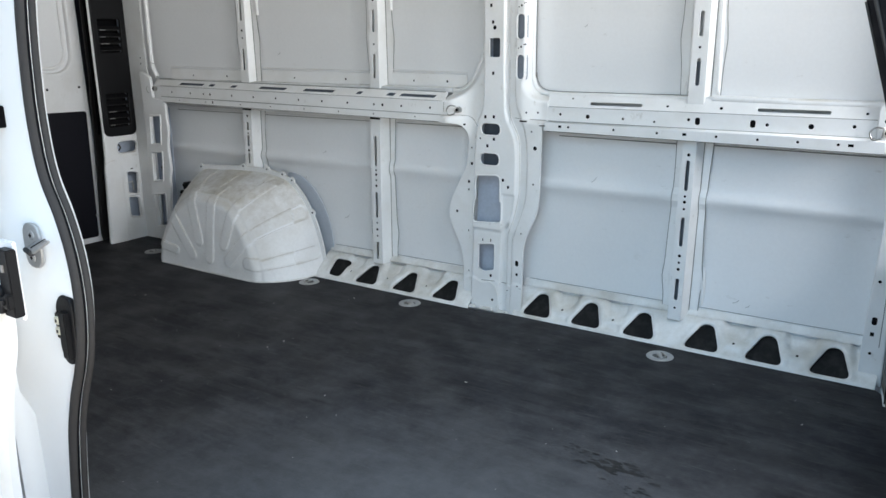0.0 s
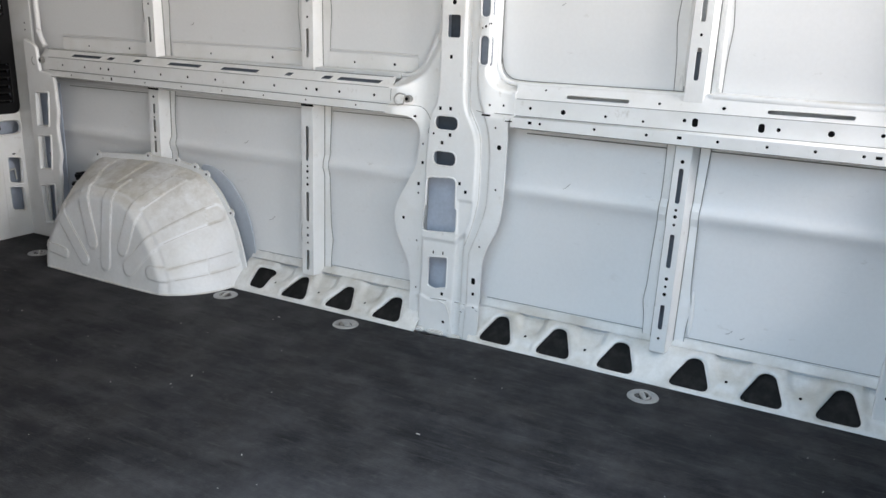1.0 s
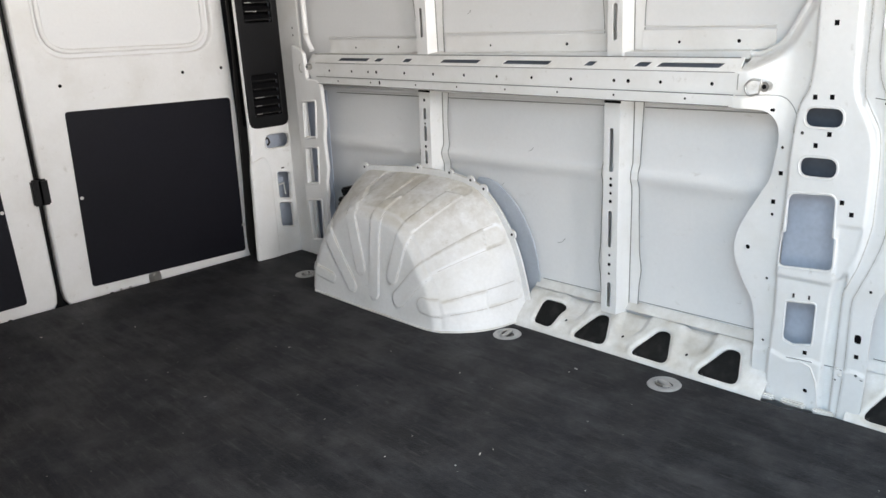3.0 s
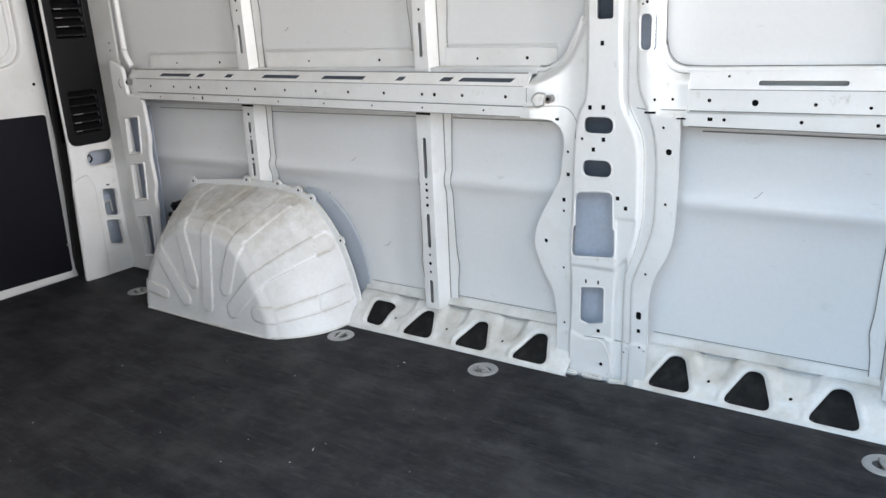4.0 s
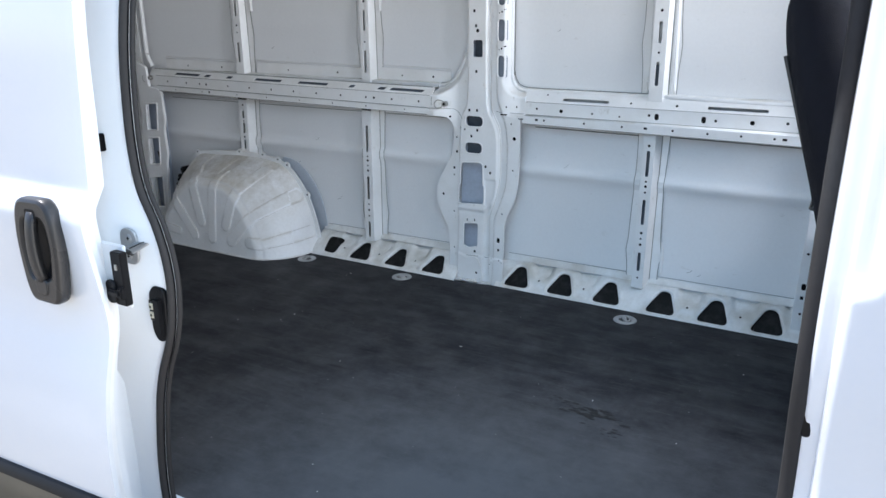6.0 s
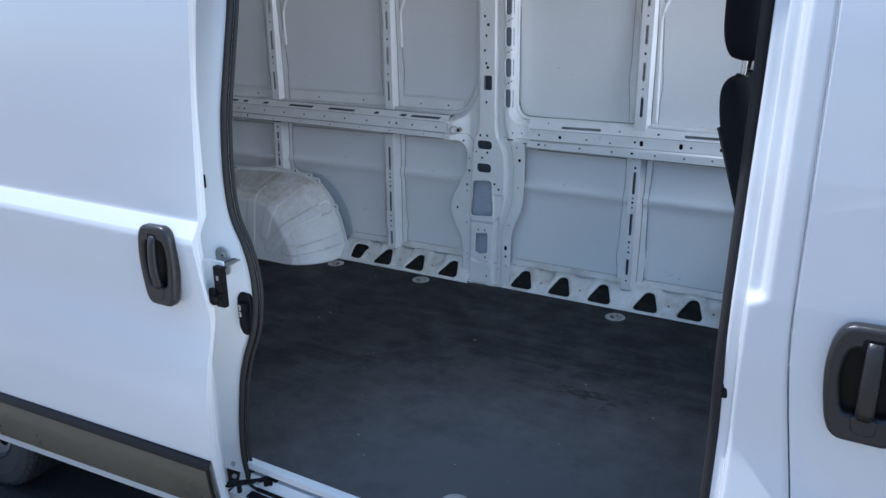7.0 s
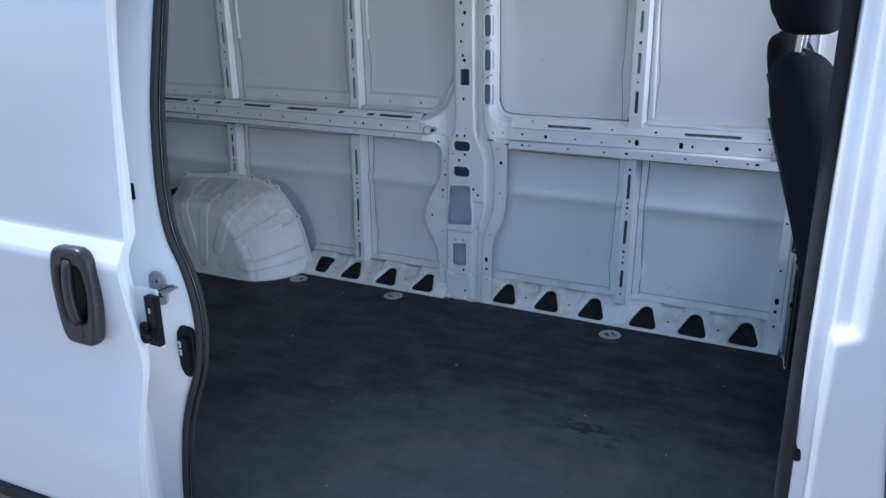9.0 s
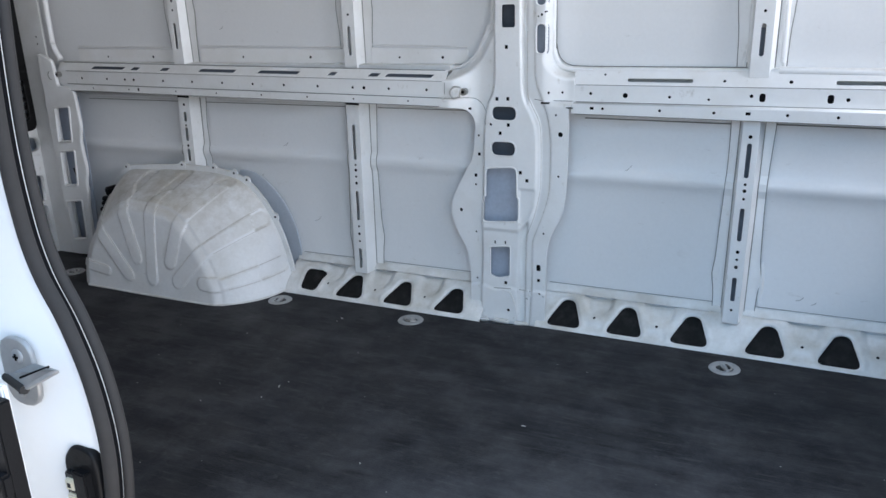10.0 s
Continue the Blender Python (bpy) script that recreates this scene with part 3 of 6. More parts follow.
ticks = [rect(x - 0.0055, z - 0.006, x + 0.0055, z + 0.006)
         for x, z in ((-0.012, 0.786), (0.026, 0.787), (0.027, 0.701), (-0.002, 0.673), (0.069, 0.543), (0.092, 0.517), (0.012, 0.141), (0.022, 0.952), (0.02, 1.14), (0.012, 1.2), (0.02, 1.27), (0.012, 1.36), (0.02, 1.44))]
ticks += [rect(x - 0.003, z - 0.006, x + 0.003, z + 0.006) for x, z in ((-0.027, 0.288), (0.011, 0.290))] + [disc(-0.035, 0.701, 0.0045, 8), disc(0.028, 1.12, 0.008), disc(0.03, 1.32, 0.008)]
wing = [disc(-0.113, 0.751, 0.0042, 8), disc(-0.089, 0.658, 0.0042, 8), rect(-0.094, 0.588, -0.083, 0.599), rect(-0.108, 0.513, -0.097, 0.525), disc(-0.103, 0.486, 0.0042, 8), disc(-0.161, 0.390, 0.0065, 10), disc(-0.105, 0.314, 0.004, 8), disc(-0.104, 0.140, 0.004, 8)]
tall = [slot(0.122, z - 0.044, 0.150, z + 0.044) for z in (0.976, 1.122, 1.266, 1.41, 1.555, 1.70)]
dots = [disc(0.204, 0.676, 0.0085, 12), disc(0.188, 0.738, 0.004, 8), disc(0.199, 0.537, 0.0042, 8), disc(0.150, 0.336, 0.004, 8), fillet(rect(0.125, 0.199, 0.141, 0.223), 0.007, 3), rect(0.128, 0.159, 0.139, 0.171), disc(0.138, 0.117, 0.004, 8),
        disc(0.161, 0.808, 0.0042, 8), disc(0.202, 0.808, 0.0042, 8), disc(0.022, 0.039, 0.006, 10), disc(0.09, 0.09, 0.003, 8)]
dots += [q for z in (1.047, 1.194, 1.338, 1.482) for q in (disc(0.127, z - 0.003, 0.003, 8), disc(0.138, z + 0.002, 0.0045, 8), disc(0.149, z + 0.01, 0.003, 8))]
pil = pressed("pillar", flange, [oval1, oval2, big, low_hole, top_hole] + ticks + wing + tall + dots, pillar_relief, WHITE_IN, wall, 0.005, label="white pressed steel pillar with oval and square holes")


def on_pillar(line, lift=0.0):
    """Points of a line laid on the pillar's sheet."""
    X, Z = np.array([p[0] for p in line]), np.array([p[1] for p in line])
    return [(x, -h - lift, z) for x, z, h in zip(X, Z, pillar_relief(X, Z))]


for rim in (slot(-0.034, 0.713, 0.058, 0.765), slot(-0.038, 0.594, 0.054, 0.648), widened(big, 0.004), widened(low_hole, 0.004), *[slot(0.119, z - 0.047, 0.153, z + 0.047) for z in (0.976, 1.122, 1.266, 1.41)]):
    tube("hole_rim", on_pillar(rim, -0.0008), 0.0024, WHITE_IN, pil, closed=True, res=2)
tube("weld_bead", on_pillar([(0.0, 0.116), (0.03, 0.108), (0.046, 0.07), (0.052, 0.03), (0.054, -0.005)], 0.0005), 0.0022, WHITE_DIRTY, pil)
tube("weld_bead", on_pillar([(-0.085, 0.124), (-0.03, 0.117), (0.03, 0.122), (0.075, 0.115), (0.10, 0.119), (0.155, 0.108)], 0.0), 0.0013, SEAM, pil, res=1)
for x, z in ((0.078, 0.112), (0.092, 0.12), (0.1, 0.105)):
    part("weld_spatter", ball_bm(x, -float(pillar_relief(np.array([x]), np.array([z]))[0]), z, 0.006, 0.003, 0.004, 8, 6), WHITE_DIRTY, pil, smooth=True)
for x0, x1, z in ((-0.10, -0.05, -0.004), (-0.03, 0.03, -0.002), (0.05, 0.10, -0.004)):
    part("sealer_lump", box_bm(x0, -0.022, z - 0.004, x1, -0.004, z + 0.010, 0.004), WHITE_DIRTY, pil)
plate("pillar_back", [(-0.1, 0.12), (0.08, 0.12), (0.1, 0.6), (0.13, 0.7), (0.15, 0.95), (0.15, 1.8), (-0.03, 1.8), (-0.03, 1.1), (-0.08, 0.7)], [], PRIMER, pil, y=0.07, depth=0.004, bevel=0.001, label="blue-grey primed inside of the pillar")
# dark plates close behind the openings paint the shade inside them
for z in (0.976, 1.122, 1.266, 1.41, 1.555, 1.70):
    plate("slot_shade", slot(0.118, z - 0.05, 0.156, z + 0.05), [], SLOTMID, pil, y=0.019, depth=0.004, bevel=0.001)
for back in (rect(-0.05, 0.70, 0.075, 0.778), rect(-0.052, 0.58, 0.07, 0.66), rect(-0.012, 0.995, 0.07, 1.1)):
    plate("slot_shade", back, [], SLOTDARK, pil, y=0.056, depth=0.004, bevel=0.001)
part("seam_gap", box_bm(0.138, -0.001, 0.7735, 0.166, 0.006, 0.7785), CAVITY, pil)
part("seam_gap", box_bm(0.222, -0.003, 0.7615, 0.244, 0.006, 0.7645), CAVITY, pil)
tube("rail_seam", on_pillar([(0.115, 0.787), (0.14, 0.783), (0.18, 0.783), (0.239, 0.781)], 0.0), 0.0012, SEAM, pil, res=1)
# thin grey tubes on the creases draw the shading of the shallow steps
tube("crease_shade", on_pillar([(x - 0.004, z) for x, z in core_left[8:]], -0.0006), 0.0012, SEAM, pil, res=1)
tube("crease_shade", on_pillar([(x + 0.001, z) for x, z in mid_left[4:]], -0.0006), 0.0015, RIBLINE, pil, res=1)
tube("crease_shade", on_pillar([(x - 0.001, z) for x, z in mid_right[:-4]], -0.0006), 0.0015, RIBLINE, pil, res=1)
# ---- sill panels with triangular openings
def triangle(cx, skew=0.0, w=0.066, h=0.102, b=0.015):
    return fillet([(cx - w, b), (cx + w, b), (cx + 0.027 + skew, b + h), (cx - 0.013 + skew, b + h)], [0.030, 0.030, 0.022, 0.022], 6)


def sill_panel(x0, x1, holes, dimples, y_low, y_high, top):
    """A sloping sill with scooped hollows between its openings; dimples are the middles of the hollows."""
    rise = math.degrees(math.atan2(top, y_high - y_low))
    m = pose(0, y_low, 0.0, rise)
    length = math.hypot(top, y_high - y_low)
    scoops = [fillet([(d - 0.022, 0.052), (d + 0.030, 0.052), (d + 0.056, 0.10), (d + 0.062, length + 0.03), (d - 0.050, length + 0.03), (d - 0.044, 0.10)], [0.02, 0.02, 0.02, 0.0, 0.0, 0.02]) for d in dimples]
    ribs = [fillet([(d - 0.028, 0.018), (d + 0.034, 0.016), (d + 0.030, 0.042), (d - 0.024, 0.044)], 0.008) for d in dimples]

    def relief(X, S):
        h = np.zeros(X.shape)
        for q in scoops:
            h = h - 0.016 * ease(depth_in(X, S, q) / 0.026 + 0.25) * ease((S - 0.05) / 0.06)
        for q in ribs:
            h = h - 0.004 * ease(depth_in(X, S, q) / 0.008 + 0.5)
        for q in holes:
            h = h - 0.005 * ease(1.0 + (depth_in(X, S, q) - 0.003) / 0.008) + 0.002 * ease(1 - np.abs(-depth_in(X, S, q) - 0.012) / 0.008)
        h = h - 0.008 * ease((S - length + 0.014) / 0.014) - 0.003 * ease((0.006 - S) / 0.006)
        return h + 0.0012 * np.sin(X * 31) * np.sin(S * 47 + X * 7)

    pane = pressed("sill_panel", [(x0, -0.01), (x1, -0.01), (x1, length), (x0, length)], list(holes) + [disc(d, 0.062, 0.005, 10) for d in dimples], relief, WHITE_DIRTY, wall, 0.0065, m=m,
                   label="white pressed sill with rounded triangular openings")
    for h in holes:
        c = sum(p[0] for p in h) / len(h)
        plate("liner", [(c + (p[0] - c) * 1.2, 0.055 + (p[1] - 0.055) * 1.2) for p in h], [], PLUG, pane, depth=0.003, bevel=0.0008, m=m @ Matrix.Translation((0, 0, -0.02)), label="black rubber plug")
        for sx in (-1, 1):
            part("plug_tab", moved(box_bm(c + sx * 0.052 - 0.003, 0.018, -0.012, c + sx * 0.052 + 0.003, 0.024, -0.008), m), TRIMGREY, pane)
    sheet("sill_lip", [(top - 0.004, y_high + 0.004, x0, x1), (top + 0.008, y_high + 0.014, x0, x1), (top + 0.02, 0.0975, x0, x1)], WHITE_DIRTY, pane, t=0.004)
    tube("sealer_line", [(x0 + 0.02, 0.0985, top + 0.023), (x1 - 0.02, 0.0985, top + 0.026)], 0.001, SEAM, pane)
    return pane


def moved(bm, m):
    bmesh.ops.transform(bm, matrix=m, verts=bm.verts)
    return bm


right = [triangle(c) for c in (0.222, 0.432, 0.643, 0.874, 1.083, 1.288)]
sill_panel(0.125, 1.425, right, [0.327, 0.537, 0.98, 1.186, 1.385], -0.018, 0.078, 0.106)
first = fillet([(-0.868, 0.026), (-0.79, 0.02), (-0.772, 0.118), (-0.866, 0.118)], 0.022)
left = [first, triangle(-0.64, 0.01), triangle(-0.425, 0.01), triangle(-0.21, 0.01)]
sill_panel(-0.93, -0.075, left, [-0.745, -0.53, -0.315], -0.04, 0.074, 0.104)

# ---- posts (hat sections)
STEPS = 28


def skin_at(z):
    """Depth of the wall's skin at the height z."""
    for (z0, y0), (z1, y1) in zip(skin_rows, skin_rows[1:]):
        if z0 <= z <= z1:
            return y0 + (y1 - y0) * (z - z0) / (z1 - z0)
    return 0.1


def post(x0, x1, z0, z1, slots, holes, half=0.028, y_face=0.034, core=None):
    """A hat-section post from the foot (x0, z0) to the head (x1, z1)."""
    tilt = math.degrees(math.atan2(x1 - x0, z1 - z0))
    m = pose(x0, y_face, z0, 0, tilt, 0) @ pose(0, 0, 0, 90)
    n = math.hypot(x1 - x0, z1 - z0)
    cut = [slot(-0.0075, a, 0.0075, b) for a, b in slots] + [disc(0, a, 0.0055 if k % 2 else 0.004, 8) for k, a in enumerate(holes)]
    head = plate("post", [(-half, 0), (half, 0), (half, n), (-half, n)], cut, WHITE_IN, wall, depth=0.003, bevel=0.001, m=m, label="white pressed steel post with slots")
    back = 0.094 - y_face
    for s in (-1, 1):
        bm = bmesh.new()
        prof = [(s * half, 0.0), (s * (half + 0.012), -back), (s * (half + 0.04), -back), (s * (half + 0.04), -back - 0.002), (s * (half + 0.010), -back - 0.002), (s * (half - 0.002), -0.003)]
        sway = [0.004 * math.sin(2.1 * math.pi * k / STEPS + 0.5 * s) + 0.007 * math.exp(-((k - 6) / 1.6) ** 2) for k in range(STEPS + 1)]
        lift = [max(0.0, 0.097 - skin_at(z0 + (z1 - z0) * k / STEPS)) for k in range(STEPS + 1)]
        rings = [[bm.verts.new(m @ Vector((x + s * sway[k] * (abs(x) > half + 0.02), n * k / STEPS, z + lift[k] * (z < -0.01)))) for x, z in prof] for k in range(STEPS + 1)]
        for p, q in zip(rings, rings[1:]):
            for i in range(6):
                bm.faces.new((p[i - 1], p[i], q[i], q[i - 1]))
        bm.faces.new(rings[0])
        bm.faces.new(rings[-1][::-1])
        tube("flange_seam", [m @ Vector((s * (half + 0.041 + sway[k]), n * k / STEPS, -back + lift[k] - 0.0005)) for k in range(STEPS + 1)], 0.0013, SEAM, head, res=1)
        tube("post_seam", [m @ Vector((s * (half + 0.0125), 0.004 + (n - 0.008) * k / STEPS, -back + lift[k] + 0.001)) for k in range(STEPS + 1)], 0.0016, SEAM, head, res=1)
        part("post_flank", bm, WHITE_IN, head)
    # the rail's shadow on the post head, added as a black box
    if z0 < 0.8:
        part("head_shade", moved(box_bm(-half + 0.002, n - 0.006, 0.0005, half + 0.004, n + 0.004, 0.004), m), CAVITY, head)
    # backing whose black or mid grey paints the shade in the slots
    part("post_slot_shade", moved(box_bm(-half + 0.004, 0.003, -back + 0.004, half - 0.004, n - 0.003, -back + 0.006), m), core or CAVITY, head)
    return head


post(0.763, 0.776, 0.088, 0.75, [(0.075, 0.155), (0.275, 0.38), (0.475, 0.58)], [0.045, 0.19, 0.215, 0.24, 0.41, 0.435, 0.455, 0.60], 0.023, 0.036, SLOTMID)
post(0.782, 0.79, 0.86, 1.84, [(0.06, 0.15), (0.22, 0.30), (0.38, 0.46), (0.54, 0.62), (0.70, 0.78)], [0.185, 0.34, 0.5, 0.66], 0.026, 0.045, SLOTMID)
post(-0.603, -0.595, 0.092, 0.752, [(0.02, 0.10), (0.215, 0.33), (0.45, 0.58)], [0.13, 0.16, 0.19, 0.36, 0.385, 0.41, 0.43], 0.026, 0.036)
post(-0.592, -0.586, 0.872, 1.84, [(0.05, 0.15), (0.24, 0.33), (0.42, 0.51), (0.6, 0.69)], [0.19, 0.37, 0.55], 0.024, 0.04)
post(-1.412, -1.402, 0.44, 0.76, [(0.05, 0.10), (0.135, 0.19), (0.215, 0.255)], [0.03, 0.115, 0.2, 0.285], 0.028, 0.04)
post(-1.403, -1.400, 0.875, 1.84, [(0.07, 0.17), (0.3, 0.4), (0.5, 0.6), (0.7, 0.8)], [0.22, 0.255, 0.45, 0.65], 0.026, 0.045)

# ---- belt rail ahead of the pillar
rail = prism("belt_rail", [(0.09, 0.885), (0.058, 0.882), (0.055, 0.87), (0.086, 0.86), (0.086, 0.745), (0.09, 0.738)], 0.23, 1.4, WHITE_IN, wall, "white pressed belt rail with holes and slots")
shelf_m = pose(0, 0.029, 0.832, 58)
shelf_holes = [slot(0.405, 0.012, 0.60, 0.026), slot(0.985, 0.012, 1.20, 0.026), slot(0.33, 0.034, 0.336, 0.04), disc(0.69, 0.02, 0.004), disc(0.87, 0.02, 0.005), disc(1.3, 0.02, 0.004)]
plate("rail_top", [(0.236, 0), (1.4, 0), (1.4, 0.05), (0.236, 0.05)], shelf_holes, WHITE_IN, rail, depth=0.003, bevel=0.001, m=shelf_m)
face_holes = [disc(0.293, 0.806, 0.0045), disc(0.402, 0.802, 0.0075), disc(0.536, 0.8, 0.004), disc(0.768, 0.808, 0.005), slot(0.790, 0.792, 0.806, 0.816), slot(0.968, 0.792, 0.984, 0.816), disc(1.02, 0.803, 0.005),
              disc(1.15, 0.804, 0.008), disc(1.27, 0.81, 0.005), disc(0.65, 0.795, 0.0035)]
plate("rail_face", [(0.236, 0.774), (1.4, 0.768), (1.4, 0.832), (0.236, 0.832)], face_holes, WHITE_IN, rail, y=0.028, depth=0.003, bevel=0.001)
lip_holes = [rect(0.298, 0.759, 0.310, 0.768), disc(0.338, 0.763, 0.004), disc(0.513, 0.762, 0.004), disc(0.67, 0.76, 0.004), rect(0.758, 0.756, 0.771, 0.765), disc(0.87, 0.759, 0.004),
             disc(1.0, 0.757, 0.004), disc(1.12, 0.757, 0.004), disc(1.235, 0.756, 0.004), rect(1.262, 0.751, 1.277, 0.760)]
plate("rail_lip", [(0.238, 0.746), (1.36, 0.736), (1.36, 0.770), (0.238, 0.776)], lip_holes, WHITE_IN, rail, y=0.002, depth=0.003, bevel=0.001)
sheet("rail_underside", [(0.734, 0.092, 0.25, 1.38), (0.741, 0.006, 0.25, 1.38)], WHITE_IN, rail, t=0.004)
sheet("rail_crease", [(0.768, 0.003, 0.238, 1.36), (0.779, 0.028, 0.238, 1.36)], WHITE_IN, rail, t=0.004)
for z, line in ((0.728, WHITE_IN), (0.718, SEAM)):
    tube("pressed_line", [(0.26, 0.096, z), (0.73, 0.096, z - 0.003)], 0.0018, line, rail)
    tube("pressed_line", [(0.83, 0.096, z), (1.36, 0.096, z - 0.004)], 0.0018, line, rail)

# dirty joints and the shade below the rail's edges, drawn as dark lines
tube("rail_seam", [(0.245, 0.0275, 0.7795), (1.36, 0.0275, 0.7785)], 0.0013, SEAM, rail, res=1)
tube("rail_seam", [(0.25, 0.0035, 0.744), (1.36, 0.0035, 0.7345)], 0.0013, SEAM, rail, res=1)
tube("rail_seam", [(0.245, 0.0285, 0.8325), (1.39, 0.0285, 0.8325)], 0.001, SEAM, rail, res=1)
tube("rail_seam", [(0.25, 0.0565, 0.873), (1.38, 0.0565, 0.871)], 0.0014, SEAM, rail, res=1)
# ---- belt rail behind the pillar, slightly falling and turned
rear = prism("belt_rail", [(0.088, 0.892), (0.05, 0.888), (0.05, 0.87), (0.084, 0.86), (0.084, 0.765), (0.088, 0.757)], -2.1, -0.2, WHITE_IN, wall, "white pressed belt rail with long slots")
turn = math.degrees(math.atan2(-0.05, 1.97))
fall = math.degrees(math.atan2(0.016, 1.97))
rear_m = pose(-2.09, 0.022, 0.783, 0, fall, turn)
top_m = rear_m @ pose(0, 0, 0.073, 50)
rs = []
for a, b in ((-1.888, -1.685), (-1.285, -1.09), (-0.99, -0.79), (-0.43, -0.235), (-1.655, -1.60), (-1.49, -1.435), (-0.67, -0.625), (-0.5, -0.445)):
    u0, u1 = a + 2.09, b + 2.09
    rs.append(fillet([(u0, 0.014), (u1 - 0.012, 0.014), (u1, 0.03), (u0 + 0.014, 0.03)], 0.005))
plate("rail_top", [(0.0, 0), (1.90, 0), (1.90, 0.045), (0.0, 0.045)], rs, WHITE_IN, rear, depth=0.003, bevel=0.001, m=top_m)
# dark plate under the rail top paints its slots as shaded
plate("slot_shade", [(0.05, 0.006), (1.88, 0.006), (1.88, 0.038), (0.05, 0.038)], [], SLOTDARK, rear, depth=0.003, bevel=0.001, m=top_m @ Matrix.Translation((0, 0, -0.008)))
rh = [disc(x + 2.09, 0.045, 0.0055 if i in (3, 11) else 0.0045, 10) for i, x in enumerate((-1.937, -1.785, -1.68, -1.629, -1.465, -1.309, -1.155, -1.005, -0.858, -0.706, -0.555, -0.508, -0.407, -0.259))]
plate("rail_face", [(0.0, 0.018), (1.90, 0.018), (1.90, 0.074), (0.0, 0.074)], rh, WHITE_IN, rear, depth=0.003, bevel=0.001, m=rear_m @ pose(0, 0, 0, 90))
rl = [disc(x + 2.09, 0.008, 0.003, 8) for x in (-1.85, -1.64, -1.38, -1.17, -0.95, -0.74, -0.54, -0.32)] + [rect(0.5, 0.003, 0.509, 0.015)]
plate("rail_lip", [(0.05, -0.006), (1.90, -0.006), (1.90, 0.019), (0.05, 0.019)], rl, WHITE_IN, rear, depth=0.003, bevel=0.001, m=rear_m @ pose(0, -0.022, 0, 90))
for u, dz, r in ((0.0195, 0.0, 0.0014), (-0.006, -0.0225, 0.0013), (0.0745, 0.0, 0.001)):
    tube("rail_seam", [rear_m @ Vector((0.06, dz - 0.0005, u)), rear_m @ Vector((1.89, dz - 0.0005, u))], r, SEAM, rear, res=1)
tube("rail_seam", [top_m @ Vector((0.02, 0.045, 0.001)), top_m @ Vector((1.89, 0.045, 0.001))], 0.0014, SEAM, rear, res=1)
sheet("rail_underside", [(0.748, 0.092, -2.05, -0.19), (0.77, 0.0, -2.05, -0.19)], WHITE_IN, rear, t=0.004)
for z, line in ((0.738, WHITE_IN), (0.73, SEAM)):
    for a, b in ((-2.0, -1.45), (-1.33, -0.64), (-0.52, -0.14)):
        tube("pressed_line", [(a, 0.094, z), (b, 0.094, z)], 0.0013, line, rear)
for a, b in ((-2.0, -1.43), (-1.315, -0.615), (-0.525, -0.15)):
    plate("window_strip", [(a, 0.892), (b, 0.892), (b, 0.938), (a, 0.945)], [disc(a + (b - a) * 0.3, 0.912, 0.004), disc(a + (b - a) * 0.75, 0.912, 0.005)], WHITE_IN, rear, y=0.08, depth=0.005, bevel=0.002)
    tube("pressed_line", [(a, 0.082, 0.956), (b, 0.082, 0.948)], 0.002, WHITE_IN, rear)
tube("rail_seam", on_pillar(smooth_line([(-0.19, 0.787), (-0.118, 0.787), (-0.085, 0.776), (-0.062, 0.744), (-0.054, 0.70)], 6), -0.0005), 0.0012, SEAM, rear, res=1)
tube("rail_seam", [(-0.190, -0.029, 0.80), (-0.189, -0.029, 0.835), (-0.188, 0.0, 0.862)], 0.0009, SEAM, rear, res=1)
# ---- frame round the upper panels
frame_line = smooth_line([(0.158, 1.8), (0.158, 1.0), (0.160, 0.945), (0.165, 0.918), (0.176, 0.898), (0.192, 0.885), (0.216, 0.8785), (0.26, 0.8765), (0.32, 0.876), (0.745, 0.876)], 6)
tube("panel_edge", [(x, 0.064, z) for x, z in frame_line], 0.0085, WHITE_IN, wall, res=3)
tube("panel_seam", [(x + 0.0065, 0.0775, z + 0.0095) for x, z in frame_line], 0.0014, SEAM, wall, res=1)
tube("panel_edge", smooth_line([(0.835, 0.062, 0.879), (1.2, 0.062, 0.872), (1.33, 0.062, 0.875), (1.38, 0.062, 0.9), (1.40, 0.062, 0.96), (1.40, 0.062, 1.8)], 6), 0.012, WHITE_IN, wall)
tube("panel_edge", smooth_line([(-0.22, 0.066, 0.880), (-0.167, 0.064, 0.882), (-0.117, 0.060, 0.910), (-0.086, 0.055, 0.955), (-0.057, 0.05, 1.014), (-0.041, 0.045, 1.08), (-0.038, 0.04, 1.8)], 6), 0.008, WHITE_IN, wall)
for x in (0.735, 0.845):
    part("weld_tab", ball_bm(x, 0.088, 0.905, 0.006, 0.005, 0.03), WHITE_DIRTY, wall, smooth=True)
for x, z in ((0.715, 0.22), (0.84, 0.21)):
    part("weld_tab", ball_bm(x, 0.098, z, 0.01, 0.005, 0.075), WHITE_IN, wall, smooth=True)

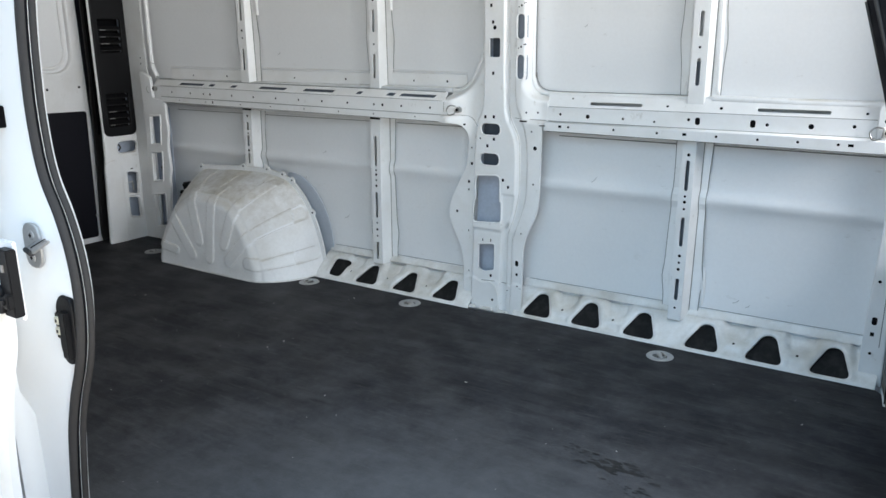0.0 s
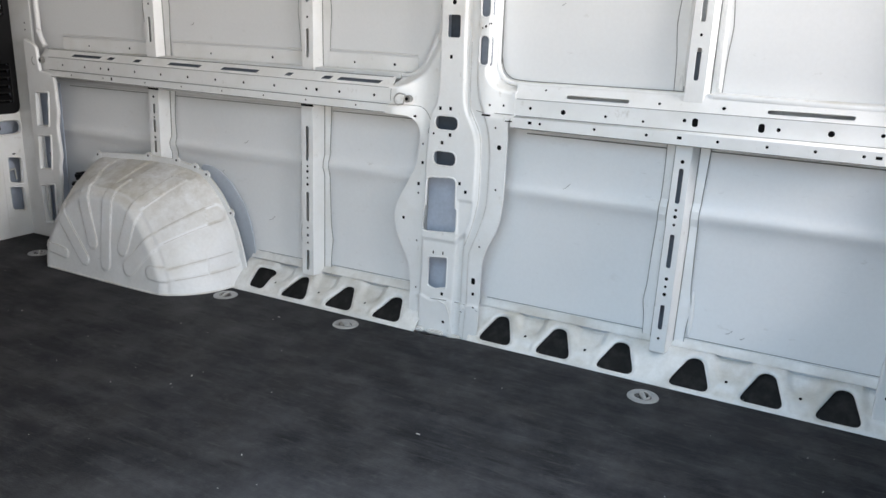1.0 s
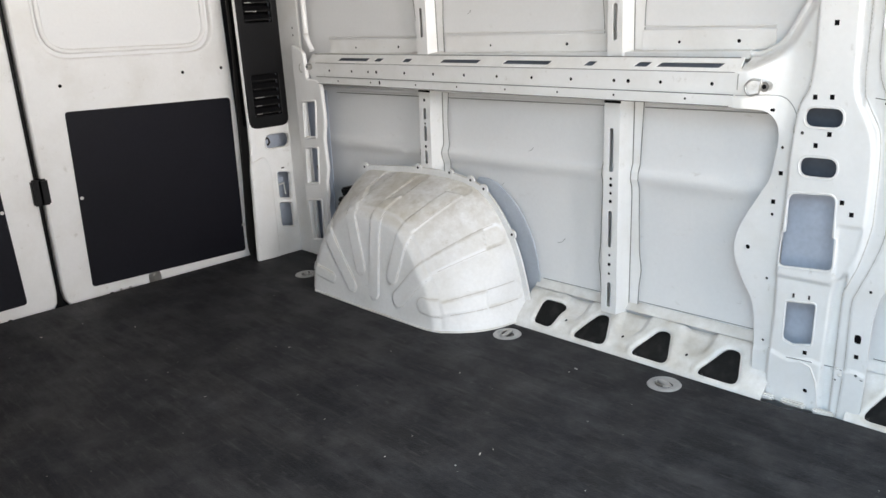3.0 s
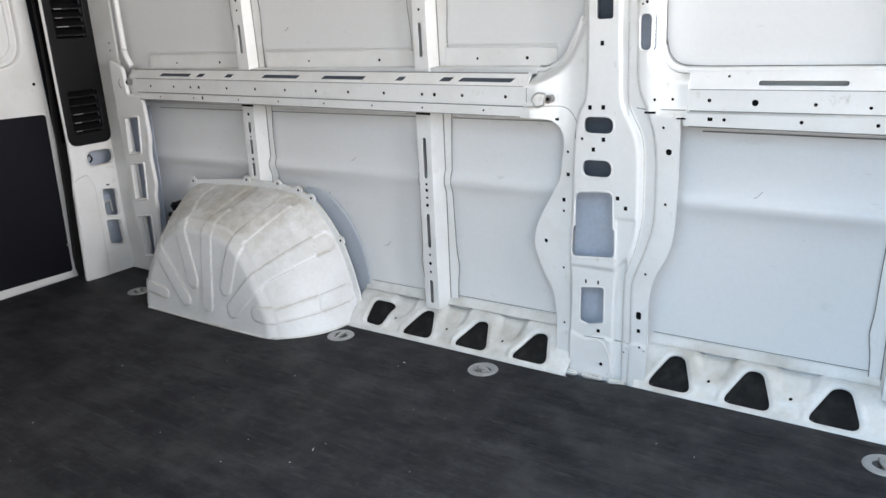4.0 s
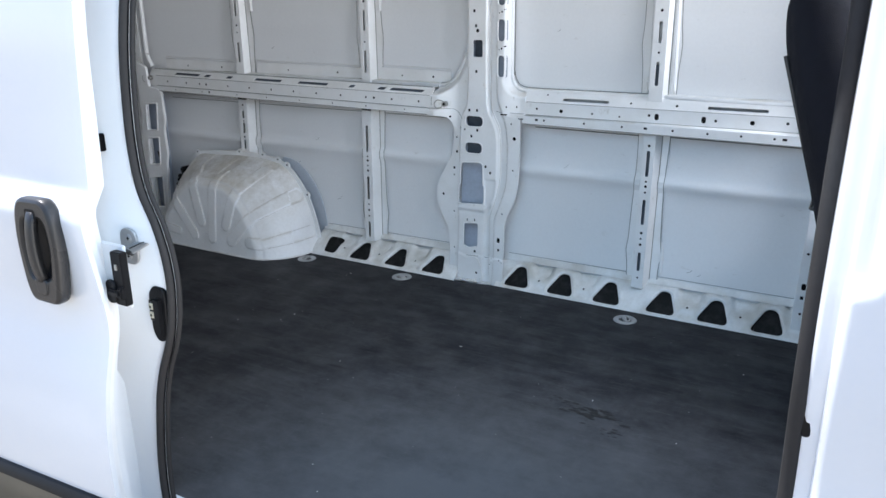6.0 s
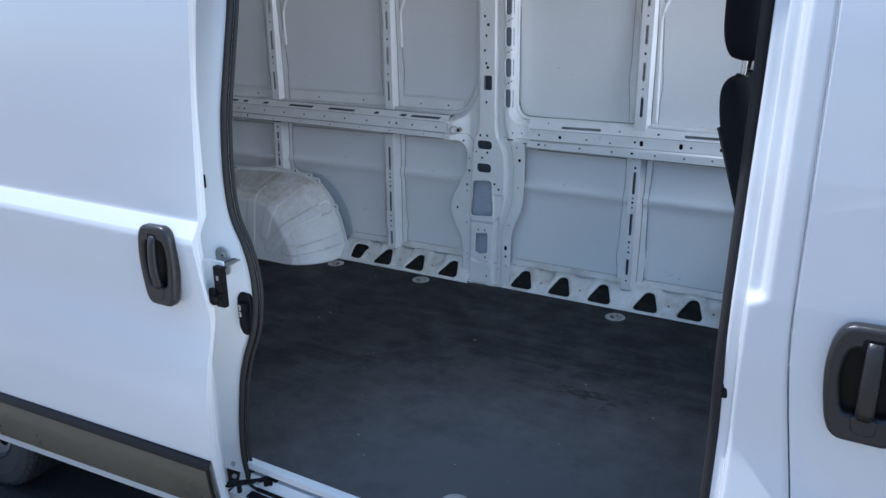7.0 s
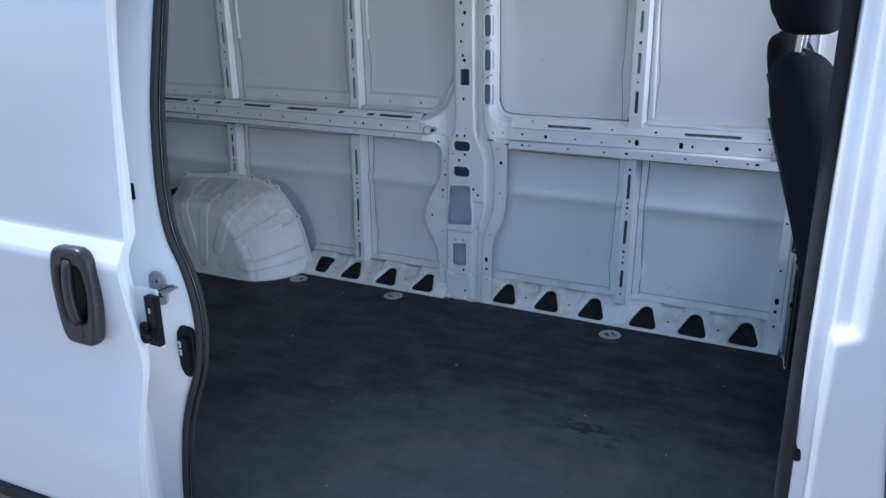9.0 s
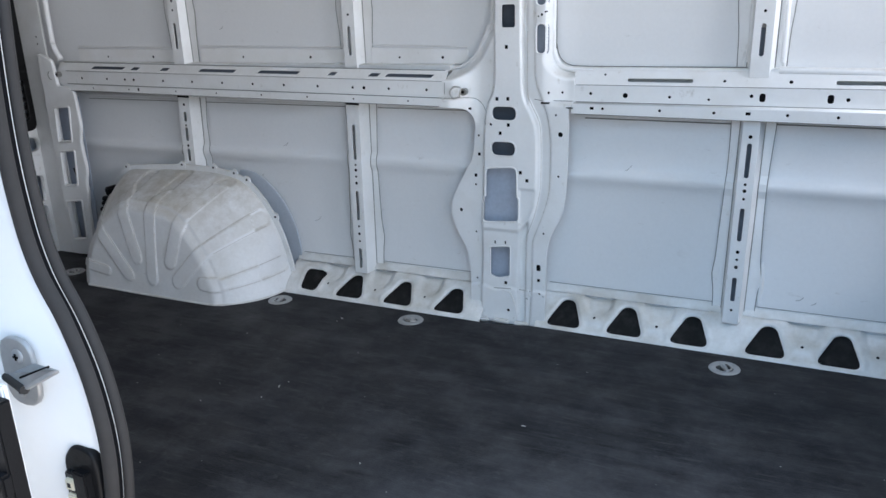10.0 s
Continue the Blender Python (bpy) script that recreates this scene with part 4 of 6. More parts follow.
for line in ([(0.750, 0.9), (0.747, 1.30), (0.742, 1.38), (0.722, 1.44), (0.68, 1.49), (0.6, 1.52)], [(0.842, 0.9), (0.838, 1.28), (0.842, 1.36), (0.858, 1.415), (0.90, 1.462), (0.99, 1.50)],
             [(-0.618, 1.2), (-0.619, 1.36), (-0.628, 1.41), (-0.66, 1.455), (-0.75, 1.485)], [(-0.528, 1.2), (-0.526, 1.36), (-0.512, 1.41), (-0.48, 1.455), (-0.38, 1.485)],
             [(-1.418, 1.2), (-1.419, 1.36), (-1.428, 1.41), (-1.46, 1.455), (-1.55, 1.485)], [(-1.328, 1.2), (-1.326, 1.36), (-1.312, 1.41), (-1.28, 1.455), (-1.18, 1.485)]):
    pts = smooth_line(line, 6)
    tube("post_flare", [(x, 0.083 - 0.03 * max(0.0, z - 1.2), z) for x, z in pts], 0.008, WHITE_IN, wall)
    tube("post_seam", [(x, 0.0765 - 0.03 * max(0.0, z - 1.2), z) for x, z in pts], 0.0012, SEAM, wall, res=1)

# ---- front end of the wall
front = plate("front_flange", fillet([(1.372, 0.12), (1.372, 0.0), (1.434, 0.0), (1.430, 1.85), (1.40, 1.85), (1.40, 0.95), (1.335, 0.87), (1.335, 0.742), (1.36, 0.738), (1.385, 0.725), (1.392, 0.69), (1.383, 0.4)], [0.01, 0.002, 0.002, 0.002, 0.002, 0.06, 0.01, 0.004, 0.01, 0.02, 0.02, 0.01]),
              [disc(1.403, 0.690, 0.010), disc(1.408, 0.727, 0.005), disc(1.398, 0.533, 0.005), disc(1.396, 0.342, 0.005), slot(1.388, 0.20, 1.404, 0.226), rect(1.388, 0.162, 1.400, 0.176), disc(1.395, 0.105, 0.005)], WHITE_IN, wall, y=0.015, depth=0.02, bevel=0.004,
              label="white end flange")
part("flange_return", box_bm(1.423, 0.012, 0.0, 1.436, 0.10, 1.85, 0.005), WHITE_IN, front)
tube("flange_crease", [(1.418, 0.0145, 0.13), (1.420, 0.0145, 0.5), (1.421, 0.0145, 0.9)], 0.0012, SEAM, front, res=1)


# ---- lashing rings on the rail
def lashing_ring(at, spread=0.02, flip=1):
    """A wire D-ring hinged on a round bolt."""
    thing = empty("lashing_ring", at)
    x, y, z = at
    part("bolt", cyl_bm((x, y + 0.012, z), (x, y - 0.008, z), 0.012, 16), STEEL, thing)
    part("bolt_socket", cyl_bm((x, y - 0.008, z), (x, y - 0.0095, z), 0.006, 6), BLACK, thing)
    s = -flip
    pts = smooth_line([(x + s * 0.008, y - 0.006, z + 0.014), (x + s * 0.03, y - 0.012, z + 0.016), (x + s * 0.044, y - 0.014, z + 0.0), (x + s * 0.034, y - 0.014, z - 0.02), (x + s * 0.012, y - 0.01, z - 0.016)], 5)
    tube("ring", pts, 0.0028, STEEL, thing, closed=True)
    return tagged(thing, "zinc-plated lashing ring bolted to the white rail", "lashing ring", "lashing rings on the rail")


lashing_ring((-0.112, -0.045, 0.812))
lashing_ring((-2.07, 0.01, 0.842))
lashing_ring((1.360, 0.012, 0.797))

# ================================================================ wheel arch
FRONT_ARC = smooth_line([(-1.80, 0.0), (-1.792, 0.08), (-1.765, 0.165), (-1.705, 0.262), (-1.64, 0.325), (-1.56, 0.362), (-1.48, 0.369), (-1.40, 0.367), (-1.31, 0.352), (-1.25, 0.322), (-1.20, 0.275), (-1.148, 0.215), (-1.10, 0.145), (-1.062, 0.07), (-1.05, 0.0)], 12)
WALL_ARC = smooth_line([(-1.875, 0.0), (-1.875, 0.13), (-1.87, 0.24), (-1.855, 0.32), (-1.818, 0.382), (-1.75, 0.432), (-1.64, 0.443), (-1.446, 0.452), (-1.30, 0.452), (-1.19, 0.438), (-1.128, 0.415), (-1.068, 0.362), (-1.022, 0.30), (-0.984, 0.225), (-0.958, 0.145), (-0.94, 0.07), (-0.924, 0.0)], 12)
NU, NFACE, NROOF = 250, 62, 56


def even(line, n):
    """n + 1 points at even steps along a line."""
    P = np.array(line)
    d = np.concatenate([[0], np.cumsum(np.hypot(*np.diff(P, axis=0).T))])
    t = np.linspace(0, d[-1], n + 1)
    return np.stack([np.interp(t, d, P[:, 0]), np.interp(t, d, P[:, 1])], axis=1)


arc_f, arc_w = even(FRONT_ARC, NU), even(WALL_ARC, NU)
arc_len = np.concatenate([[0], np.cumsum(np.hypot(*np.diff((arc_f + arc_w) / 2, axis=0).T))])


def fan_pad(face, ridge, top, half):
    """A pressed pad: foot (x, z) on the face, the place where it bends over the ridge, its end (share of the way to the wall, shift along the arc)."""
    u = int(np.argmin(np.hypot(arc_f[:, 0] - ridge[0], arc_f[:, 1] - ridge[1])))
    return (face, ridge), (arc_len[u], top[0] * 0.30, arc_len[u] + top[1]), half


PADS = [fan_pad((-1.525, 0.075), (-1.705, 0.262), (0.55, -0.02), 0.027), fan_pad((-1.477, 0.150), (-1.565, 0.361), (0.86, 0.012), 0.027), fan_pad((-1.396, 0.072), (-1.408, 0.367), (0.86, -0.006), 0.027),
        fan_pad((-1.300, 0.150), (-1.252, 0.324), (0.86, 0.0), 0.029), fan_pad((-1.260, 0.078), (-1.140, 0.205), (0.86, 0.0), 0.031), fan_pad((-1.138, 0.082), (-1.064, 0.078), (0.9, 0.0), 0.027), fan_pad((-1.645, 0.078), (-1.79, 0.095), (0.5, 0.0), 0.02)]


def pad_lift(d, half):
    return 0.0042 * ease((half - d) / 0.0042 + 0.5)


verts, lifts = [], []
for k in range(NFACE):
    q = (k + 0.001) / NFACE
    x, z = -1.425 + (arc_f[:, 0] + 1.425) * q, arc_f[:, 1] * q
    y = -0.273 + 0.055 * (z / 0.37) ** 1.3 + 0.026 * ease((q - 0.86) / 0.16) ** 1.6
    lift = np.zeros(NU + 1)
    for (a, b), _, half in PADS:
        lift = np.maximum(lift, pad_lift(off_line(x, z, [a, b]), half))
    verts.append(np.stack([x, y, z], axis=1))
    lifts.append(lift)
edge_y = -0.273 + 0.055 * (arc_f[:, 1] / 0.37) ** 1.3 + 0.022
bend = 1.25 + 2.1 * (1 - (arc_f[:, 1] / 0.37) ** 0.6) * ease((arc_f[:, 0] + 1.5) / 0.3)
for k in range(NROOF + 1):
    v = k / NROOF
    s_ = 1 - (1 - v) ** bend
    p = arc_f + (arc_w - arc_f) * s_[:, None]
    y = edge_y + (0.032 - edge_y) * v
    lift = np.zeros(NU + 1)
    for _, (u0, w1, u1), half in PADS:
        lift = np.maximum(lift, pad_lift(off_line(arc_len, np.full(NU + 1, v * 0.30), [(u0, 0.0), (u1, w1)]), half))
    verts.append(np.stack([p[:, 0], y, p[:, 1]], axis=1))
    lifts.append(lift)
G, LIFT = np.array(verts), np.array(lifts)
du, dv = np.gradient(G, axis=1), np.gradient(G, axis=0)
N_ = np.cross(dv, du)
N_ /= np.maximum(np.linalg.norm(N_, axis=2, keepdims=True), 1e-9)
N_[N_[:, :, 1] > 0.4] *= -1
G = G + N_ * LIFT[:, :, None]
G[:, :, 2] = np.maximum(G[:, :, 2], 0.0)
rows_n = G.shape[0]
me = bpy.data.meshes.new("wheel_arch")
me.from_pydata([tuple(p) for p in G.reshape(-1, 3)], [], [(j * (NU + 1) + i, j * (NU + 1) + i + 1, (j + 1) * (NU + 1) + i + 1, (j + 1) * (NU + 1) + i) for j in range(rows_n - 1) for i in range(NU)])
bm = bmesh.new()
bm.from_mesh(me)
bpy.data.meshes.remove(me)
bmesh.ops.remove_doubles(bm, verts=bm.verts, dist=0.0003)
arch = tagged(part("wheel_arch", bm, ARCH, None, smooth=True), "dusty white wheel arch with fanned pressed ribs", "wheel arch")


def on_face(x, z):
    """The lifted face of the arch at (x, z)."""
    ray = np.arctan2(z, x + 1.425)
    c = int(np.argmin(np.abs(np.arctan2(arc_f[:, 1], arc_f[:, 0] + 1.425) - ray)))
    q = math.hypot(x + 1.425, z) / max(1e-6, math.hypot(arc_f[c, 0] + 1.425, arc_f[c, 1]))
    return None if q >= 0.995 else tuple(G[min(NFACE - 1, int(round(q * NFACE))), c])


def on_roof(u, w):
    """The lifted roof of the arch at the way u along it and the share w * 0.3 of its depth."""
    return tuple(G[NFACE + int(round(w / 0.30 * NROOF)), int(np.argmin(np.abs(arc_len - u)))])


for (foot_, ridge_), (u0, w1, u1), half in PADS:
    d = np.array(ridge_) - np.array(foot_)
    d /= np.linalg.norm(d)
    n_ = np.array((-d[1], d[0]))
    span_ = np.linalg.norm(np.array(ridge_) - np.array(foot_))
    side = [np.array(foot_) + n_ * half * math.cos(a) - d * half * math.sin(a) for a in np.linspace(0, math.pi, 9)]
    line = [np.array(ridge_) + n_ * half - d * (span_ * q) for q in np.linspace(-0.2, 0.95, 16)] + side + [np.array(ridge_) - n_ * half - d * (span_ * (1 - q)) for q in np.linspace(0.05, 1.2, 16)]
    line = [p for p in (on_face(x, max(0.003, z)) for x, z in line) if p]
    tube("rib_edge", [tuple(p) for p in np.array(line) * (1, 1, 1) + (0, 0.0006, 0)], 0.0012, RIBLINE, arch, res=1)
    for s_ in (-1, 1):
        edge_line = [on_roof(u0 + (u1 - u0) * q + s_ * half, w1 * q) for q in np.linspace(0.06, 0.97, 22)]
        tube("rib_edge", [(x, y, z - 0.0005) for x, y, z in edge_line], 0.0012, RIBLINE, arch, res=1)
# foot strip, flange with tabs against the wall
foot = [(x, y - 0.002, 0.0) for x, y, z in [tuple(p) for p in G[NFACE:, NU]][::-1]] + [(-1.06, -0.262, 0.0), (-1.12, -0.276, 0.0), (-1.4, -0.279, 0.0), (-1.76, -0.275, 0.0)]
tube("foot_bead", [(x, y, 0.003) for x, y, z in foot], 0.0035, WHITE_DIRTY, arch, res=2, label="dirty sealed edge on the floor")
centre = np.array([-1.42, 0.1])
away = arc_w - centre
away /= np.linalg.norm(away, axis=1, keepdims=True)
ring_out, ring_in = arc_w + away * 0.021, arc_w - away * 0.02
plate("arch_flange", [tuple(p) for p in ring_out[::2]] + [tuple(p) for p in ring_in[::-2]], [], ARCH, arch, y=0.030, depth=0.008, bevel=0.002)
for x in (-1.865, -1.755, -1.446, -1.285, -1.19, -1.128, -1.008):
    k = int(np.argmin(np.abs(arc_w[:, 0] - x) + 9 * (arc_w[:, 1] < 0.2)))
    a, b = arc_w[k] + away[k] * 0.018
    tab = part("flange_tab", cyl_bm((a, 0.036, b), (a, 0.0285, b), 0.019, 16), ARCH, arch)
    part("rivet_hole", cyl_bm((a + away[k][0] * 0.004, 0.0292, b + away[k][1] * 0.004), (a + away[k][0] * 0.004, 0.0278, b + away[k][1] * 0.004), 0.0048, 10), CAVITY, tab)
# A grey crescent plate stands in for the soft shadow beside the arch.
shade = [k for k in range(NU + 1) if arc_w[k][0] > -1.2 and arc_w[k][1] > 0.06]
swell = [0.014 + 0.034 * math.sin(math.pi * min(1.0, (n + 1) / len(shade) * 0.98)) ** 0.7 for n in range(len(shade))]
plate("arch_shade", [tuple(arc_w[k] - away[k] * 0.05) for k in shade] + [tuple(arc_w[k] + away[k] * w) for k, w in list(zip(shade, swell))[::-1]], [], ARCHSHADE, arch, y=0.088, depth=0.006, bevel=0.0005, label="blue-grey band standing in for the shade beside the arch")
plug = empty("cable_plug", (-1.80, 0.0, 0.30))
for k, (x, z, w) in enumerate(((-1.862, 0.262, 0.05), (-1.852, 0.287, 0.06), (-1.84, 0.312, 0.05), (-1.825, 0.337, 0.04))):
    part("plug_body", box_bm(x - w / 2, -0.05 + 0.008 * (k % 2), z - 0.0105, x + w / 2, 0.03, z + 0.0105, 0.005), BLACK, plug)
part("plug_cap", box_bm(-1.835, -0.055, 0.34, -1.80, 0.01, 0.368, 0.007), BLACK, plug)
tube("plug_cable", smooth_line([(-1.86, 0.01, 0.262), (-1.89, 0.03, 0.24), (-1.90, 0.06, 0.2)], 5), 0.006, BLACK, plug)
tagged(plug, "black cable plug behind the wheel arch", "cable plug")

# ================================================================ scratches on the inner skin
for x, z, d in ((0.405, 0.553, 0.02), (-0.83, 0.27, 0.018), (-0.95, 0.57, 0.012), (-1.08, 0.44, 0.006), (0.96, 0.17, 0.012), (1.0, 0.16, 0.008), (-1.2, 1.02, 0.01), (0.36, 1.12, 0.007)):
    tube("scratch", [(x - d, 0.0955 - 0.011 * (z > 0.9) + 0.006 * (z < 0.4), z - d * 0.3), (x, 0.095 - 0.011 * (z > 0.9) + 0.006 * (z < 0.4), z), (x + d * 0.7, 0.0955 - 0.011 * (z > 0.9) + 0.006 * (z < 0.4), z + d * 0.8)], 0.0007, SEAM, wall, res=1)

# ================================================================ rear corner column and rear doors
RX = -2.30


def facing_front(x):
    """The plane x = const seen from ahead: local x runs along -y, local y up, front towards +x."""
    return Matrix(((0, 0, 1, x), (1, 0, 0, 0), (0, 1, 0, 0), (0, 0, 0, 1)))


col_out = fillet([(-0.195, 0.0), (0.03, -0.02), (0.07, 0.0), (0.07, 1.86), (-0.162, 1.86), (-0.162, 0.62), (-0.167, 0.47), (-0.176, 0.40)], 0.012)
vent_hole = rect(-0.155, 0.60, 0.02, 1.78, 0.03)
oval = slot(-0.095, 0.492, 0.026, 0.555)
column = plate("rear_column", col_out, [vent_hole, oval, fillet([(-0.056, 0.268), (0.009, 0.252), (0.013, 0.374), (-0.054, 0.386)], 0.016), fillet([(-0.058, 0.136), (0.010, 0.120), (0.007, 0.232), (-0.061, 0.245)], 0.016), disc(-0.12, 0.40, 0.004), disc(-0.13, 0.17, 0.004), rect(-0.03, 0.395, -0.015, 0.402)], WHITE_IN, wall,
               depth=0.02, bevel=0.006, m=facing_front(RX), label="white rear corner column with oval holes")
part("column_back", box_bm(-2.42, -0.10, 0.0, -2.405, 0.09, 1.85), PRIMER, column)
plate("column_seal", [(-0.150, -0.02), (0.02, -0.02), (0.02, 1.85), (-0.118, 1.85), (-0.120, 0.9), (-0.135, 0.6), (-0.142, 0.375), (-0.160, 0.09), (-0.160, 0.03)], [], RUBBER, column, depth=0.012, bevel=0.004, m=facing_front(-2.438), label="black seal along the column")
plate("column_bulge", fillet([(-0.187, 0.01), (-0.092, -0.012), (-0.088, 0.40), (-0.11, 0.46), (-0.178, 0.44)], 0.02), [], WHITE_IN, column, depth=0.014, bevel=0.006, m=facing_front(RX + 0.004))
for ring in (slot(-0.1, 0.487, 0.031, 0.56), fillet([(-0.060, 0.264), (0.013, 0.247), (0.017, 0.378), (-0.058, 0.391)], 0.018), fillet([(-0.062, 0.131), (0.014, 0.115), (0.011, 0.237), (-0.065, 0.250)], 0.018)):
    tube("opening_lip", [(RX, a, b) for a, b in ring], 0.004, WHITE_IN, column, closed=True, res=2)
tube("cup_rim", [(-2.335, -0.05, 0.315), (-2.335, -0.005, 0.322), (-2.335, 0.0, 0.27)], 0.004, PALE, column)
part("column_stiffener", box_bm(-2.39, -0.06, 0.30, -2.37, 0.02, 0.35, 0.006), PRIMER, column)
tube("column_cable", smooth_line([(-2.35, -0.08, 0.51), (-2.345, -0.06, 0.535), (-2.35, -0.045, 0.515), (-2.36, -0.05, 0.5)], 5), 0.004, TRIMGREY, column)
vent = empty("air_vent", (RX, -0.07, 0.6))
plate("vent_frame", rect(-0.16, 0.592, 0.026, 1.79, 0.034), [rect(-0.135, 0.64, 0.0, 0.815, 0.012), rect(-0.135, 1.03, 0.0, 1.2, 0.012), rect(-0.135, 1.4, 0.0, 1.6, 0.012)], BLACK, vent, depth=0.016, bevel=0.004, m=facing_front(RX + 0.012))
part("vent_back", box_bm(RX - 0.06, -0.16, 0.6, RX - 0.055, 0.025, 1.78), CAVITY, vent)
rng_vent = random.Random(4)
for base in (0.66, 0.695, 0.73, 0.765, 0.8, 1.05, 1.085, 1.12, 1.155, 1.42, 1.46, 1.5, 1.54):
    bm = box_bm(-0.016, -0.069, -0.003, 0.016, 0.069, 0.003, 0.002)
    bmesh.ops.transform(bm, matrix=pose(RX - 0.002, -0.0675, base, 0, 38, 0), verts=bm.verts)
    part("slat", bm, BLACK, vent)
    part("slat_edge", box_bm(RX + 0.0135, -0.130, base - 0.0115, RX + 0.0155, -0.008, base - 0.009), TRIMGREY, vent)
    # short bright strips paint glints on some louvre edges
    if rng_vent.random() < 0.6:
        part("slat_glint", box_bm(RX + 0.014, -0.128, base - 0.0115, RX + 0.0162, -0.128 + rng_vent.uniform(0.02, 0.08), base - 0.0085), STEEL, vent)
tagged(vent, "black plastic air vent with louvres in the rear column", "air vent")
side_strip = fillet([(-2.16, 0.02), (-2.02, 0.02), (-2.015, 0.25), (-2.0, 0.32), (-2.004, 0.36), (-1.985, 0.42), (-1.992, 0.55), (-1.975, 0.62), (-1.98, 0.765), (-2.0, 0.785), (-2.075, 0.79), (-2.085, 0.90), (-2.16, 0.93)], 0.015)
gaps = [fillet([(-2.120, 0.548), (-2.040, 0.556), (-2.022, 0.700), (-2.108, 0.694)], 0.008), fillet([(-2.132, 0.346), (-2.052, 0.356), (-2.036, 0.505), (-2.122, 0.496)], 0.008), fillet([(-2.135, 0.09), (-2.055, 0.10), (-2.046, 0.276), (-2.140, 0.262)], 0.008)]
plate("column_strip", side_strip, gaps, WHITE_IN, wall, y=-0.005, depth=0.018, bevel=0.005, label="white strip with square openings")
for ring in gaps:
    tube("opening_lip", [(a, -0.006, b) for a, b in widened(ring, 0.006)], 0.0045, WHITE_IN, wall, closed=True, res=2)
plate("strip_back", [(-2.2, 0.05), (-2.045, 0.05), (-2.03, 0.74), (-2.2, 0.74)], [], PRIMER, wall, y=0.06, depth=0.004, bevel=0.001, label="blue-grey primed inside of the column")
tube("strip_cable", smooth_line([(-2.10, 0.03, 0.42), (-2.085, 0.028, 0.385), (-2.07, 0.03, 0.40), (-2.06, 0.03, 0.37)], 5), 0.005, BLACK, wall)
plate("column_strip", [(-2.3, -0.01), (-2.15, -0.01), (-2.15, 1.85), (-2.3, 1.85)], [disc(-2.20, 0.2, 0.004), disc(-2.19, 1.0, 0.004), disc(-2.19, 0.97, 0.004)], WHITE_IN, wall, y=0.03, depth=0.012, bevel=0.004)
tube("column_curve", smooth_line([(-2.1, 0.036, 1.8), (-2.1, 0.034, 1.05), (-2.088, 0.028, 0.96), (-2.06, 0.03, 0.905)], 6), 0.012, WHITE_IN, wall)

DX = -2.47


def rear_door(name, hinge_right):
    """A rear wing door: pressed shell with a sunk upper panel, dark lower board, locks."""
    shell = fillet([(-0.975, -0.045), (-0.135, -0.045), (-0.122, 0.05), (-0.135, 0.9), (-0.145, 1.82), (-0.975, 1.82)], [0.09, 0.07, 0.02, 0.02, 0.08, 0.08])
    window = fillet([(-0.90, 0.935), (-0.19, 0.925), (-0.185, 1.7), (-0.90, 1.7)], 0.12, 8)
    sx = 1 if hinge_right else -1
    off = 0.0 if hinge_right else -1.99

    def flip(pts):
        return [(sx * a + off, b) for a, b in pts]

    d = plate(name, flip(shell), [flip(window)] + [flip(disc(a, b, 0.007)) for a, b in ((-0.85, 0.835), (-0.35, 0.845), (-0.17, 0.85))], WHITE_IN, None, depth=0.05, bevel=0.008, m=facing_front(DX))
    plate("upper_panel", flip(fillet([(-0.93, 0.9), (-0.16, 0.9), (-0.16, 1.75), (-0.93, 1.75)], 0.1, 6)), [], WHITE_SKIN, d, depth=0.01, bevel=0.002, m=facing_front(DX - 0.03))
    rim = flip([(a, b) for a, b in fillet([(-0.875, 0.96), (-0.215, 0.95), (-0.21, 1.675), (-0.875, 1.675)], 0.1, 8)])
    tube("panel_rim", [(DX - 0.024, a, b) for a, b in rim], 0.01, WHITE_IN, d, closed=True)
    plate("board", flip(fillet([(-0.868, 0.035), (-0.170, 0.02), (-0.152, 0.718), (-0.85, 0.735)], 0.012)), [], PANEL, d, depth=0.008, bevel=0.002, m=facing_front(DX + 0.007), label="dark grey lower trim board")
    for a, b in ((-0.165, 0.14), (-0.85, 0.4)):
        ya = sx * a + off
        part("clip", cyl_bm((DX + 0.005, ya, b), (DX + 0.010, ya, b), 0.007, 10), PALE, d)
    ya = sx * -0.61 + off
    plate("lock_plate", flip(rect(-0.635, -0.035, -0.585, 0.03, 0.02)), [], STEEL, d, depth=0.006, bevel=0.002, m=facing_front(DX + 0.006), label="steel lock plate")
    part("lock_bolt", cyl_bm((DX + 0.004, ya, 0.012), (DX + 0.014, ya, 0.012), 0.008, 10), STEEL, d)
    part("lock_bolt", cyl_bm((DX + 0.004, ya, -0.02), (DX + 0.014, ya, -0.02), 0.008, 10), STEEL, d)
    for a, b in ((-0.80, -0.022), (-0.76, -0.01), (-0.72, -0.01)):
        part("drain_hole", cyl_bm((DX - 0.01, sx * a + off, b), (DX + 0.0012, sx * a + off, b), 0.012 if a == -0.80 else 0.006, 10), CAVITY if a == -0.80 else STEEL, d)
    part("door_lock", box_bm(DX - 0.03, sx * -0.985 + off - 0.02, 0.40, DX + 0.02, sx * -0.985 + off + 0.02, 0.50, 0.006), BLACK, d, "black lock case")
    return tagged(d, "closed white rear van door with a dark lower board", "door", "rear doors", kind="structure")


